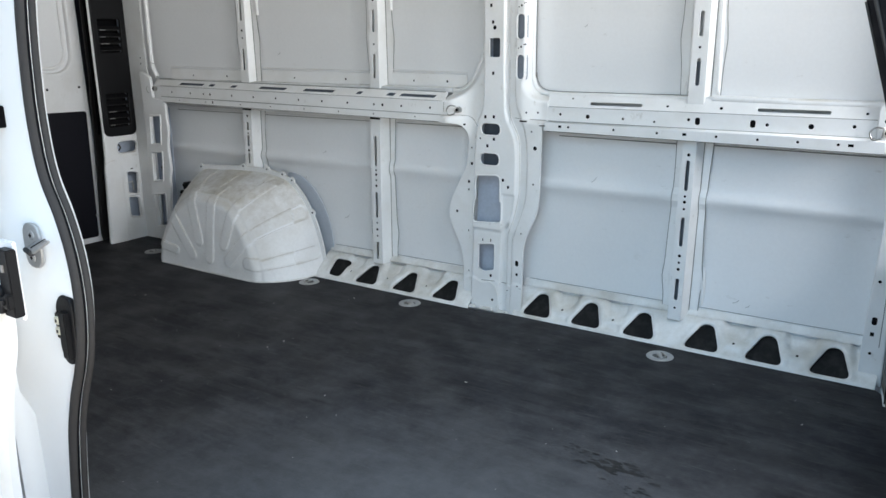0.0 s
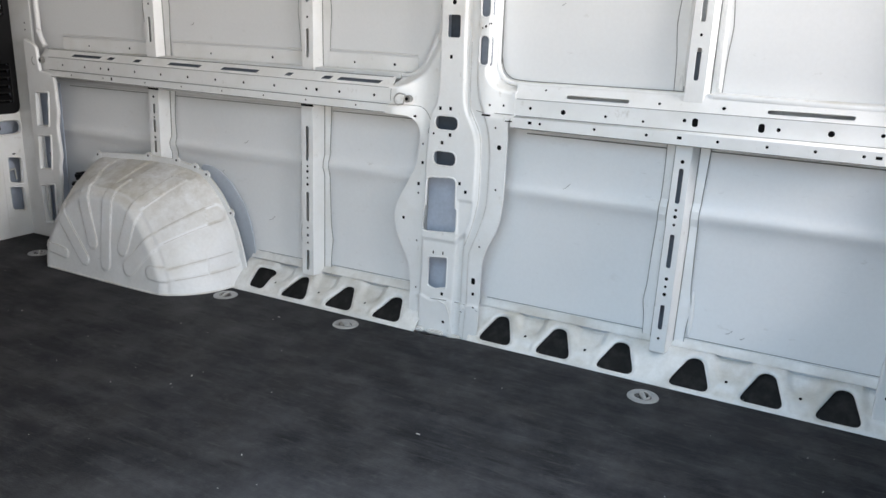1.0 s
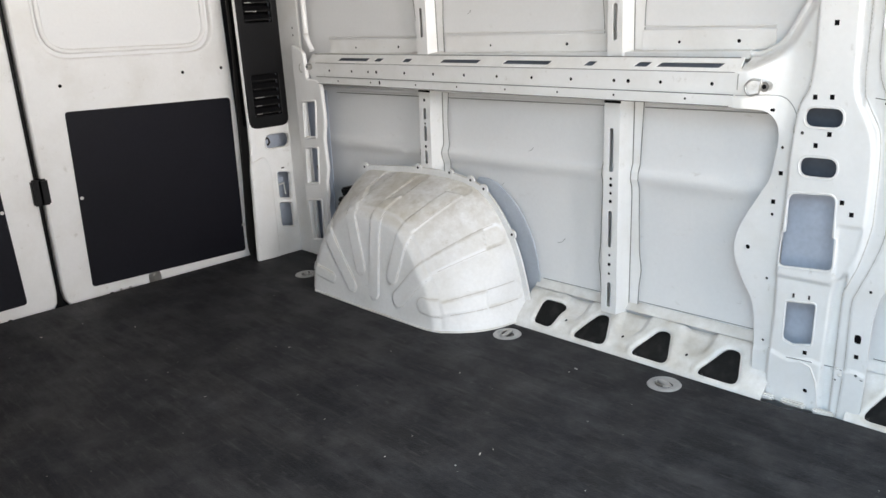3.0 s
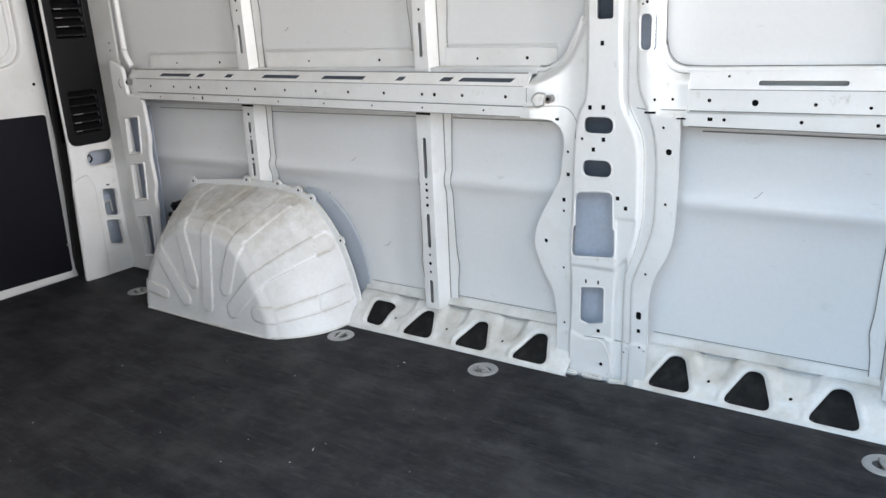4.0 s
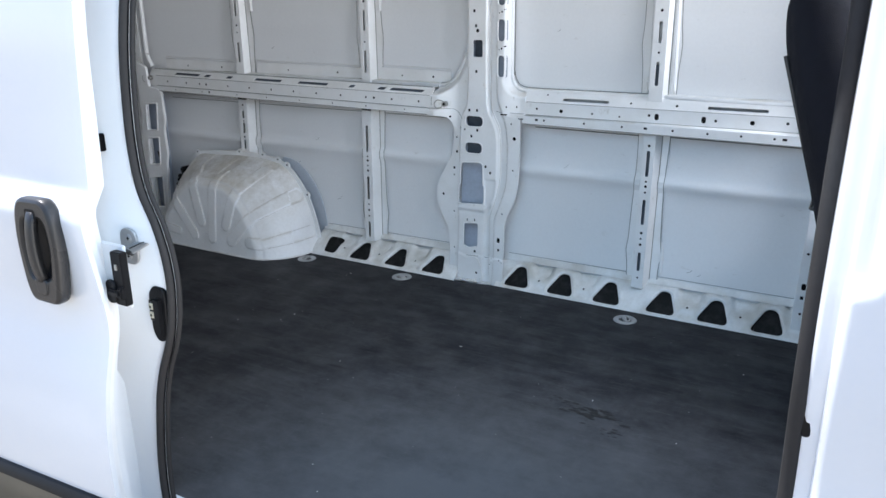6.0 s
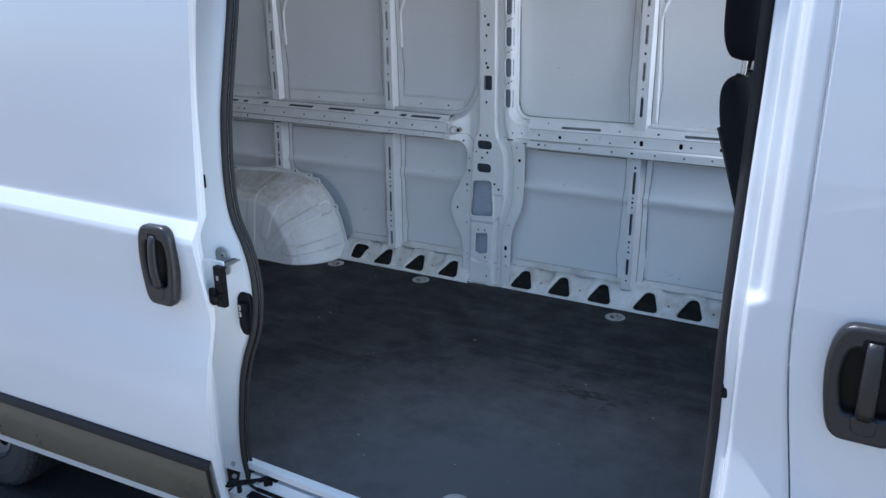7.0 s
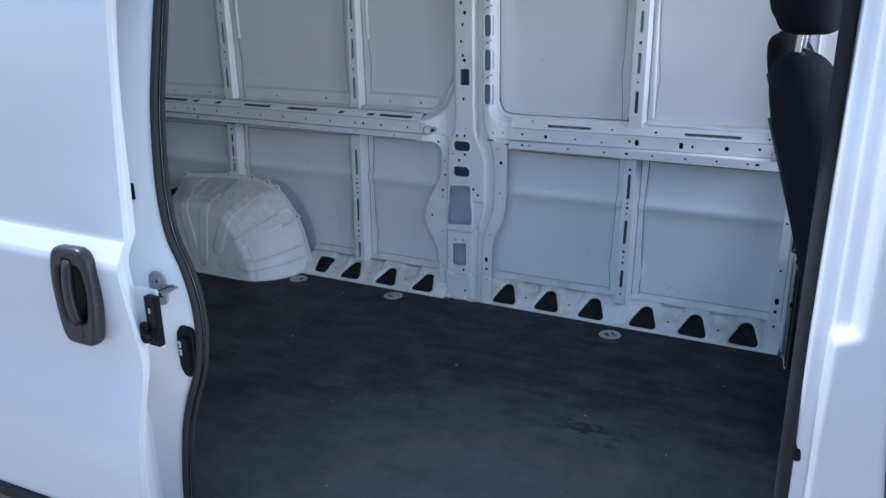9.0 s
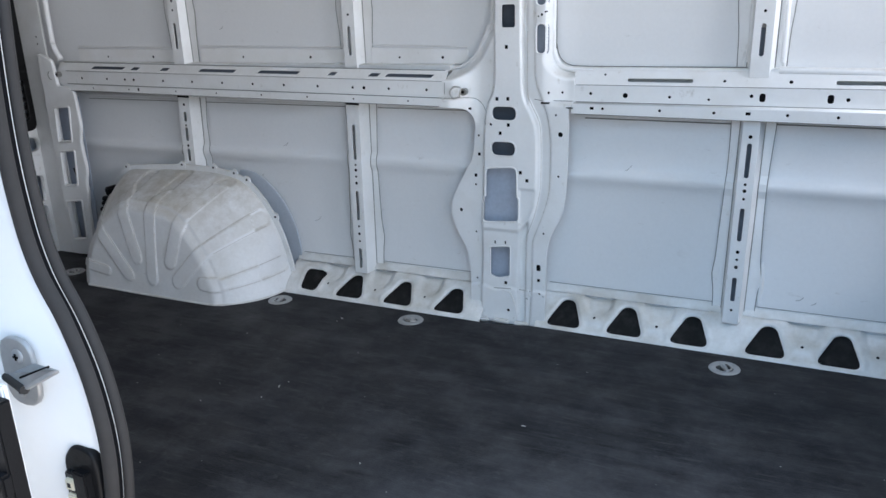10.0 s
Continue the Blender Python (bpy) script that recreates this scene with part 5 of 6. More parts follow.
rear_door("door_1", True)
rear_door("door_2", False)
frame_rear = tagged(part("wall_rear", box_bm(DX - 0.09, -1.93, -0.3, DX - 0.055, 0.1, 1.9), BLACK), "dark gap behind the rear door edges", "wall", kind="structure")
tube("door_seal", [(-2.43, -0.075, 1.8), (-2.43, -0.08, 0.6), (-2.43, -0.095, 0.02), (-2.43, -0.13, -0.01)], 0.013, RUBBER, frame_rear, label="black rubber door seal")
part("threshold", box_bm(-2.455, -1.8, -0.05, -2.426, -0.13, -0.028, 0.003), WHITE_IN, frame_rear, "white threshold strip")

# ================================================================ ceiling and passenger's side
bm = box_bm(-2.5, -1.79, 1.85, 1.6, 0.02, 1.88)
for x in (-1.9, -1.37, -0.57, 0.1, 0.78, 1.45):
    box_bm(x - 0.03, -1.78, 1.815, x + 0.03, 0.0, 1.853, 0.006, 2, bm)
header = part("door_header", box_bm(0.02, -1.80, 1.84, 1.7, -1.755, 1.905, 0.01), WHITE_OUT, None)
tagged(header, "white header rail above the sliding door opening", "trim", kind="structure")
tagged(part("ceiling", bm, WHITE_IN), "white painted van roof with cross ribs", "ceiling", kind="structure")
roof_rows = [(1.90, -1.80, -2.5, 3.0), (1.93, -1.6, -2.5, 3.0), (1.95, -0.9, -2.5, 3.0), (1.93, -0.2, -2.5, 3.0), (1.90, 0.05, -2.5, 3.0)]
tagged(sheet("roof_skin", roof_rows, WHITE_OUT, None, t=0.01), "white outer roof of the van", "roof", kind="structure")

side_rows = [(-0.13, -1.91), (-0.1, -1.925), (0.1, -1.93), (0.6, -1.93), (1.0, -1.92), (1.4, -1.895), (1.7, -1.85), (1.86, -1.81), (1.91, -1.76)]
near = sheet("wall_passenger_side", [(z, y, -2.5, 0.02) for z, y in side_rows], WHITE_OUT, None, t=0.05, columns=8)
tagged(near, "white outer side of the van behind its sliding door", "wall", kind="structure")
sheet("inner_lining", [(0.0, -1.86, -2.45, 0.06), (1.0, -1.86, -2.45, 0.06), (1.6, -1.82, -2.45, 0.06), (1.85, -1.76, -2.45, 0.06)], WHITE_IN, near, t=0.01)
# rear jamb of the opening: its edge swings in and out
seal_line = smooth_line([(0.212, -1.80, 1.84), (0.206, -1.825, 1.5), (0.19, -1.85, 1.3), (0.168, -1.86, 1.15), (0.156, -1.8625, 1.0), (0.158, -1.8625, 0.9), (0.171, -1.8625, 0.835), (0.199, -1.8625, 0.775), (0.220, -1.8625, 0.705), (0.227, -1.8625, 0.625),
                         (0.217, -1.8625, 0.54), (0.198, -1.8625, 0.475), (0.165, -1.8625, 0.40), (0.142, -1.8625, 0.33), (0.128, -1.8625, 0.26), (0.113, -1.8625, 0.16), (0.107, -1.8625, 0.08), (0.107, -1.8625, 0.02), (0.118, -1.864, -0.04)], 6)
bm = bmesh.new()
prev = None
for x, y, z in seal_line:
    ring = [bm.verts.new(p) for p in ((-0.1, y - 0.05, z), (-0.06, y - 0.05, z), (x - 0.142, y - 0.045, z), (x - 0.122, y - 0.021, z), (x - 0.032, y - 0.013, z), (x - 0.013, y - 0.004, z), (x - 0.020, y + 0.03, z), (-0.1, y + 0.03, z))]
    if prev:
        for i in range(7):
            bm.faces.new((prev[i], prev[i + 1], ring[i + 1], ring[i])).smooth = True
    prev = ring
jamb = part("rear_jamb", bm, WHITE_OUT, near, "white door jamb", smooth=True)
seal_tail = [(0.122, -1.866, -0.064), (0.14, -1.866, -0.075), (0.17, -1.866, -0.08)]
tube("jamb_seal", [(x - 0.0015, y - 0.010, z) for x, y, z in seal_line + seal_tail], 0.0098, RUBBER, near, label="black rubber door seal")
tube("jamb_seal", [(x + 0.0095, y + 0.004, z) for x, y, z in seal_line + seal_tail], 0.0062, RUBBER, near)
tube("seal_groove", [(x + 0.0062, y - 0.006, z) for x, y, z in seal_line + seal_tail], 0.003, CAVITY, near)
striker = empty("door_striker", (0.12, -1.883, 0.71))
plate("striker_plate", slot(0.095, 0.668, 0.147, 0.752), [], ZINC, striker, y=-1.8905, depth=0.007, bevel=0.002)
for x, z in ((0.125, 0.731), (0.119, 0.687)):
    screw = part("screw", ball_bm(x, -1.8905, z, 0.0095, 0.003, 0.0095, 16, 8), ZINC, striker, "cross-head screw", smooth=True)
    for w, h in ((0.0042, 0.0012), (0.0012, 0.0042)):
        part("screw_cross", box_bm(x - w, -1.8941, z - h, x + w, -1.8925, z + h), CAVITY, screw)
root_l, root_r, out_l, tip = Vector((0.091, -1.890, 0.700)), Vector((0.149, -1.890, 0.727)), Vector((0.155, -1.913, 0.706)), Vector((0.213, -1.906, 0.737))
along = (root_r - root_l).normalized()
up_ = along.cross(out_l - root_l).normalized()
up_ = up_ if up_.z > 0 else -up_
over = along.cross(up_)
edge_ = [((p - root_l).dot(along), (p - root_l).dot(over)) for p in (root_l, out_l, tip, root_r)]
bm = bmesh.new()
rims = [[bm.verts.new(root_l + along * a + over * b - up_ * d) for a, b in fillet(edge_, [0.001, 0.006, 0.012, 0.001], 5)] for d in (0.0, 0.0075)]
bm.faces.new(rims[0])
bm.faces.new(rims[1][::-1])
for k in range(len(rims[0])):
    bm.faces.new((rims[0][k - 1], rims[1][k - 1], rims[1][k], rims[0][k]))
bmesh.ops.recalc_face_normals(bm, faces=bm.faces)
bmesh.ops.bevel(bm, geom=[e for e in bm.edges if not e.is_boundary and e.calc_face_angle(0) > 0.8], offset=0.0018, segments=2, affect="EDGES")
tongue = part("striker_tongue", bm, ZINC, striker, "bent steel tongue", smooth=True)
mid_l, mid_r = root_l.lerp(out_l, 0.45), root_r.lerp(tip, 0.62)
tube("tongue_fold", [mid_l.lerp(mid_r, q) + up_ * 0.0004 for q in (0.25, 0.5, 0.75, 1.0)], 0.0017, CAVITY, tongue, res=1)
tube("tongue_sleeve", [root_l.lerp(out_l, q) - up_ * 0.003 for q in (0.0, 0.35, 0.7, 1.0)], 0.0055, RUBBER, tongue, label="black rubber sleeve")
part("jamb_slit", box_bm(0.064, -1.896, 0.928, 0.076, -1.875, 0.968, 0.002), CAVITY, near)
tagged(striker, "steel door striker screwed to the white door jamb", "door striker", kind="")
contact = empty("contact_plate", (0.185, -1.885, 0.54))
plate("contact_base", fillet([(0.158, 0.505), (0.170, 0.482), (0.190, 0.482), (0.203, 0.505), (0.208, 0.590), (0.203, 0.614), (0.174, 0.617), (0.158, 0.597)], 0.010), [], BLACK, contact, y=-1.882, depth=0.014, bevel=0.003)
part("contact_block", box_bm(0.178, -1.8925, 0.495, 0.199, -1.88, 0.59, 0.002), BLACK, contact)
part("contact_tray", box_bm(0.160, -1.8885, 0.532, 0.178, -1.88, 0.585, 0.002), TRIMGREY, contact)
for z in (0.570, 0.549):
    part("contact", box_bm(0.163, -1.8925, z - 0.008, 0.177, -1.882, z + 0.008, 0.002), CREAM, contact, "cream contact pad")
    part("contact_slit", box_bm(0.168, -1.8932, z - 0.003, 0.173, -1.892, z + 0.003), BLACK, contact)
tagged(contact, "black electric contact plate on the white door jamb", "contact plate")

# ================================================================ sliding door, slid fully open
sd = empty("sliding_door", (-0.4, -2.0, -0.1))
prof = [(-0.115, -2.012, 0.153), (-0.06, -2.022, 0.154), (0.1, -2.040, 0.151), (0.25, -2.044, 0.153), (0.38, -2.036, 0.159), (0.46, -2.024, 0.166), (0.51, -2.014, 0.171), (0.55, -2.010, 0.174), (0.60, -2.010, 0.173), (0.70, -2.020, 0.165), (0.785, -2.027, 0.159),
        (0.812, -2.024, 0.157), (0.824, -2.018, 0.156), (0.855, -1.998, 0.154), (0.864, -1.993, 0.153), (0.89, -1.991, 0.152), (1.0, -1.987, 0.156), (1.2, -1.978, 0.163), (1.5, -1.955, 0.173), (1.75, -1.915, 0.178), (1.85, -1.885, 0.18)]
fine_prof = smooth_line(prof, 4)
shift = [(z, y, -1.16 + 0.0, x) for z, y, x in fine_prof]
outer = sheet("door_skin", shift, WHITE_OUT, sd, t=0.012, columns=10)
inner = sheet("door_inner", [(z, y + 0.0125, -1.15, x - 0.034) for z, y, _, x in shift], WHITE_IN, sd, t=0.035, columns=4)
sheet("door_edge", [(z, y + 0.048, x - 0.14, x - 0.044 + 0.006 * math.sin(z * 9)) for z, y, _, x in shift], WHITE_OUT, sd, t=0.018, label="white folded door edge")


def fall_back(ob, low=0.072, high=0.072):
    """Lets the lower edge of the door fall towards its rear end, by other slopes at -0.07 m and 0.11 m."""
    for v in ob.data.vertices:
        k = min(max((0.55 - v.co.z) / 0.45, 0.0), 1.0)
        slope = low + (high - low) * min(max((v.co.z + 0.07) / 0.18, 0.0), 1.0)
        v.co.z += slope * (v.co.x - 0.17) * k * k * (3 - 2 * k)


# side moulding
mo = sheet("side_moulding", [(-0.068, -2.036, -1.13, 0.152), (0.02, -2.052, -1.13, 0.148), (0.092, -2.058, -1.13, 0.144), (0.106, -2.052, -1.13, 0.143), (0.112, -2.038, -1.13, 0.142)], MOULD, sd, t=0.012, columns=2, label="grey plastic side moulding")
lip = sheet("moulding_lip", [(0.088, -2.0605, -1.128, 0.145), (0.108, -2.0545, -1.128, 0.1445), (0.118, -2.0385, -1.128, 0.144)], BLACK, sd, t=0.004, columns=2, label="black upper edge of the moulding")
end_cap = sheet("moulding_end", [(-0.066, -2.042, 0.1435, 0.1545), (0.02, -2.0565, 0.140, 0.1505), (0.098, -2.061, 0.1365, 0.1465)], BLACK, sd, t=0.006, columns=2, label="black end cap of the moulding")
for ob in (outer, inner):
    fall_back(ob)
for ob in (mo, lip, end_cap):
    fall_back(ob, 0.070, 0.052)


def door_handle(parent, ox, oy, oz, w, h, lean=0.0):
    """A rounded bezel with a sunk bowl and an upright grip."""
    base = [(ox + w * a, oz + h * c) for a, c in ((-0.34, 0.49), (0.34, 0.5), (0.46, 0.36), (0.5, 0.14), (0.48, -0.1), (0.40, -0.36), (0.33, -0.5), (-0.33, -0.5), (-0.42, -0.36), (-0.48, -0.1), (-0.5, 0.14), (-0.45, 0.36))]
    bowl = fillet([(ox + w * a, oz + h * c) for a, c in ((-0.30, 0.33), (0.32, 0.34), (0.37, 0.1), (0.30, -0.27), (-0.30, -0.28), (-0.36, 0.08))], [0.022, 0.022, 0.04, 0.022, 0.02, 0.04])
    notch = rect(ox - w * 0.15, oz + h * 0.30, ox + w * 0.15, oz + h * 0.43, 0.008)
    bez = plate("handle_bezel", fillet(base, 0.02), [bowl], TRIMGREY, parent, y=oy - 0.028, depth=0.034, bevel=0.0085, label="dark grey plastic door handle")
    plate("handle_bowl", widened(bowl, 0.012), [], BLACK, bez, y=oy - 0.0065, depth=0.004, bevel=0.001)
    plate("handle_notch", notch, [], BLACK, bez, y=oy - 0.0283, depth=0.002, bevel=0.0006)
    bm = bmesh.new()
    rows_ = []
    for k in range(9):
        t = k / 8
        z = oz + h * (0.405 - 0.715 * t)
        out = oy - 0.031 - 0.013 * math.sin(math.pi * t) ** 0.6
        wd = w * (0.105 + 0.022 * t)
        rows_.append([bm.verts.new(p) for p in ((ox - wd, out + 0.018, z), (ox - wd * 0.9, out + 0.003, z), (ox - wd * 0.5, out, z), (ox + wd * 0.5, out, z), (ox + wd * 0.9, out + 0.003, z), (ox + wd, out + 0.018, z))])
    for p, q in zip(rows_, rows_[1:]):
        for i in range(5):
            bm.faces.new((p[i], q[i], q[i + 1], p[i + 1])).smooth = True
        bm.faces.new((p[5], q[5], q[0], p[0]))
    bm.faces.new(rows_[0][::-1])
    bm.faces.new(rows_[-1])
    part("handle_grip", bm, TRIMGREY, bez, smooth=True)
    plate("handle_foot", fillet([(ox - w * 0.15, oz - h * 0.29), (ox + w * 0.15, oz - h * 0.29), (ox + w * 0.13, oz - h * 0.43), (ox - w * 0.11, oz - h * 0.43)], 0.008), [], TRIMGREY, bez, y=oy - 0.031, depth=0.012, bevel=0.003)
    return bez


door_handle(sd, 0.022, -2.024, 0.727, 0.126, 0.226)
lock = part("lock_case", box_bm(0.182, -1.987, 0.612, 0.2165, -1.968, 0.735, 0.002), BLACK, sd, "black lock case in the door edge")
part("lock_bracket", box_bm(0.13, -1.9675, 0.60, 0.205, -1.960, 0.745, 0.002), WHITE_OUT, lock, "white bracket behind the lock")
part("lock_slot", box_bm(0.196, -1.9895, 0.695, 0.203, -1.9865, 0.708), STEEL, lock)
plate("claw_plate", slot(0.164, 0.618, 0.190, 0.668), [], BLACK, lock, y=-1.9935, depth=0.008, bevel=0.002)
part("claw", box_bm(0.176, -2.002, 0.636, 0.214, -1.990, 0.652, 0.004), BLACK, lock, "black latch claw")
part("claw", box_bm(0.204, -1.998, 0.630, 0.219, -1.985, 0.658, 0.003), BLACK, lock)
for z in (0.06, 0.015):
    part("edge_screw", cyl_bm((0.143, -1.96, z), (0.152, -1.96, z), 0.007, 10), STEEL, sd)
tagged(sd, "open white sliding van door with grey handle and moulding", "sliding door")
arm = empty("guide_arm", (0.2, -1.93, -0.03))
plate("arm_plate", fillet([(0.10, -1.966), (0.118, -1.966), (0.192, -1.892), (0.205, -1.868), (0.188, -1.866), (0.172, -1.888), (0.10, -1.945)], 0.006), [disc(0.135, -1.935, 0.005)], BLACK, arm, depth=0.007, bevel=0.0015, m=Matrix.Translation((0, 0, -0.028)))
part("arm_bracket", box_bm(0.188, -1.880, -0.050, 0.222, -1.852, -0.024, 0.004), BLACK, arm)
for x, y in ((0.200, -1.878), (0.228, -1.862)):
    part("roller", cyl_bm((x, y, -0.050), (x, y, -0.020), 0.009, 14), BLACK, arm)
part("arm_spring", box_bm(0.165, -1.908, -0.036, 0.192, -1.898, -0.029, 0.002), STEEL, arm, "bright steel spring")
part("arm_bolt", cyl_bm((0.148, -1.946, -0.052), (0.148, -1.946, -0.028), 0.008, 8), BLACK, arm)
tagged(arm, "black guide arm with rollers below the sliding door", "guide arm")

# ================================================================ front jamb and front door
fj = sheet("wall_front_jamb", [(z, y + 0.14, 1.566, 1.70) for z, y in side_rows], WHITE_OUT, None, t=0.02, columns=3)
tagged(fj, "white front jamb of the sliding door opening", "wall", kind="structure")
body = [(-0.36, -1.885), (-0.1, -1.908), (0.1, -1.924), (0.25, -1.926), (0.38, -1.918), (0.47, -1.904), (0.55, -1.893), (0.64, -1.901), (0.75, -1.910), (0.88, -1.908), (1.1, -1.897), (1.4, -1.872), (1.7, -1.83), (1.86, -1.79)]


def body_y(z):
    for (a, ya), (b, yb) in zip(body, body[1:]):
        if a <= z <= b:
            return ya + (yb - ya) * (z - a) / (b - a)
    return body[0][1] if z < body[0][0] else body[-1][1]


def seam_x(z):
    return 1.683 + max(0.0, 0.85 - z) ** 1.5 * 0.17 + (z - 1.0) * 0.004


def jamb_section(z):
    """Plan of the front jamb at the height z, from the rubber seal outwards to the seam of the cab door."""
    b, s = body_y(z), 0.012 * (z - 1.13)
    lean = 1.0 + 0.9 * min(1.0, max(0.0, (z - 0.85) / 0.4))
    k = 1 / (1 + math.exp(-(z - 0.880) / 0.0045))
    high = [(1.560, 0.060), (1.5635, 0.045), (1.565, 0.036), (1.568, 0.0315), (1.572, 0.0305), (1.580, 0.0303), (1.5915, 0.030), (1.593, 0.0296), (1.595, 0.0240), (1.597, 0.0222), (1.599, 0.0217), (1.610, 0.0212), (1.6165, 0.0207), (1.6185, 0.0200),
            (1.622, 0.0165), (1.627, 0.0085), (1.632, 0.0032), (1.637, 0.0008), (1.640, 0.0), (1.646, 0.0)]
    low = [(1.560, 0.060), (1.5635, 0.045), (1.565, 0.036), (1.568, 0.0315), (1.572, 0.0305), (1.580, 0.0303), (1.589, 0.030), (1.5905, 0.0294), (1.592, 0.024), (1.593, 0.018), (1.595, 0.010), (1.597, 0.005), (1.600, 0.0018), (1.603, 0.0004),
           (1.606, 0.0), (1.612, 0.0), (1.62, 0.0), (1.63, 0.0), (1.638, 0.0), (1.646, 0.0)]
    pts = [(l[0] + (h[0] - l[0]) * k + s, b + lean * (l[1] + (h[1] - l[1]) * k)) for h, l in zip(high, low)]
    end = seam_x(z) - 0.003
    return pts + [(pts[-1][0] + (end - pts[-1][0]) * q, b) for q in (0.4, 0.8, 1.0)] + [(end, b + 0.014)]


bm = bmesh.new()
prev = None
for z in sorted([-0.34 + 0.04 * k for k in range(55)] + [0.862 + 0.003 * k for k in range(13)]):
    ring = [bm.verts.new((x, y, z)) for x, y in jamb_section(z)]
    if prev:
        for i in range(len(ring) - 1):
            bm.faces.new((prev[i], prev[i + 1], ring[i + 1], ring[i]))
    prev = ring
part("quarter_skin", bm, WHITE_OUT, fj, smooth=True)


def seal_y(z):
    return body_y(z) + 0.038 + 0.062 * min(1.0, max(0.0, (z - 0.7) / 0.55))


heights = [-0.06 + 0.05 * k for k in range(38)]
tube("front_seal", [(1.5525, seal_y(z), z) for z in heights], 0.0125, RUBBER, fj, label="black rubber door seal")
tube("front_seal", [(1.551, seal_y(z) + 0.018, z) for z in heights], 0.0095, RUBBER, fj)
plate("jamb_buffer", slot(1.562, 0.635, 1.571, 0.690), [], BLACK, fj, y=-1.872, depth=0.008, bevel=0.003, label="black rubber buffer")
part("cab_wall", box_bm(1.57, -1.835, -0.3, 1.9, -1.82, 0.72), WHITE_IN, fj)

fd = empty("front_door", (2.0, -1.9, -0.1))
win = smooth_line([(1.762, 1.78), (1.768, 1.6), (1.782, 1.42), (1.809, 1.24), (1.834, 1.12), (1.862, 1.025), (1.905, 0.952), (1.98, 0.885), (2.1, 0.855), (2.35, 0.84), (2.65, 0.835)], 5) + [(2.66, 1.2), (2.3, 1.78)]
flat = [(seam_x(z) + 0.004, z) for z in [-0.2 + 0.06 * k for k in range(35)]]
skin = plate("door_skin", flat + [(2.3, 1.84), (2.8, 1.0), (2.8, -0.2)], [win], WHITE_OUT, fd, y=0.0, depth=0.03, bevel=0.004)
for v in skin.data.vertices:
    v.co.y += body_y(v.co.z) + 0.0
for f in skin.data.polygons:
    f.use_smooth = False
tube("window_seal", [(x + 0.008, body_y(z) + 0.002, z) for x, z in win], 0.0125, RUBBER, fd, closed=True, label="black window seal")
left_edge = [(x, z) for x, z in win[:-2]][::-1]
pane = sheet("window_pane", [(z, body_y(z) + 0.018, x, 2.66 - max(0.0, z - 1.2) * 0.6) for x, z in left_edge], GLASS, fd, t=0.004, columns=4, label="clear door glass")
pane.visible_shadow = False
door_handle(fd, 1.828, -1.908, 0.754, 0.142, 0.222)
part("door_card", box_bm(1.75, -1.85, -0.1, 2.75, -1.82, 0.80, 0.01), BLACK, fd, "black inner door card")
tagged(fd, "closed white front van door with grey handle and window", "front door")

# driver's door on the far side
dd = empty("driver_door", (2.0, 0.05, -0.1))
far_win = fillet([(1.69, 1.75), (1.705, 1.40), (1.745, 1.10), (1.785, 0.955), (1.885, 0.888), (2.7, 0.86), (2.75, 1.2), (2.35, 1.75)], [0.02, 0.05, 0.12, 0.06, 0.06, 0.02, 0.05, 0.05])
plate("door_shell", [(1.437, -0.2), (2.95, -0.2), (2.95, 1.1), (2.4, 1.85), (1.437, 1.85)], [far_win], WHITE_IN, dd, y=0.03, depth=0.05, bevel=0.004)
plate("door_card", fillet([(1.6, -0.1), (2.9, -0.1), (2.9, 0.86), (1.9, 0.892), (1.6, 0.89)], 0.02), [], CAVITY, dd, y=0.005, depth=0.024, bevel=0.004, label="black inner door card")
tube("window_seal", [(x, 0.022, z) for x, z in far_win], 0.007, RUBBER, dd, closed=True)
tube("card_strip", [(1.7, -0.008, 0.712), (1.83, -0.008, 0.711), (1.89, -0.008, 0.707), (1.95, -0.008, 0.695), (2.3, -0.008, 0.66)], 0.006, PALE, dd, label="pale trim line")
part("armrest", box_bm(1.95, -0.06, 0.52, 2.5, 0.0, 0.58, 0.015), BLACK, dd)
tagged(dd, "far cab door with a black card and open view", "front door")
tagged(part("wall_front", box_bm(2.93, -1.82, -0.3, 2.99, 0.03, 0.84, 0.01), WHITE_OUT), "plain white front wall of the cab", "wall", kind="structure")
cab_floor = tagged(part("cab_floor", box_bm(1.44, -1.83, -0.33, 3.0, 0.03, -0.3), BLACK), "black cab floor mat", "floor", kind="structure")
plinth = empty("seat_plinth", (1.75, -0.5, 0.0))
part("plinth_body", box_bm(1.458, -0.138, -0.3, 2.05, 0.015, 0.40, 0.012), BLACK, plinth)
part("plinth_panel", box_bm(1.464, -0.144, 0.17, 2.045, 0.012, 0.445, 0.012), TRIMGREY, plinth, "dark grey upper panel")
bm = bmesh.new()
for x_off, y_off in ((0.0, 0.0), (0.006, 0.0)):
    bm.verts.new((1.440 + x_off, 0.012, 0.0)), bm.verts.new((1.464 + x_off, -0.138, -0.02)), bm.verts.new((1.466 + x_off, -0.138, 0.40)), bm.verts.new((1.452 + x_off, -0.02, 0.44)), bm.verts.new((1.443 + x_off, 0.012, 0.12))
bm.verts.ensure_lookup_table()
V_ = bm.verts
bm.faces.new([V_[k] for k in range(5)])
bm.faces.new([V_[k] for k in range(9, 4, -1)])
for k in range(5):
    bm.faces.new((V_[k], V_[(k + 1) % 5], V_[5 + (k + 1) % 5], V_[5 + k]))
side = part("plinth_flange", bm, MOULD, plinth, "grey bolted side flange")
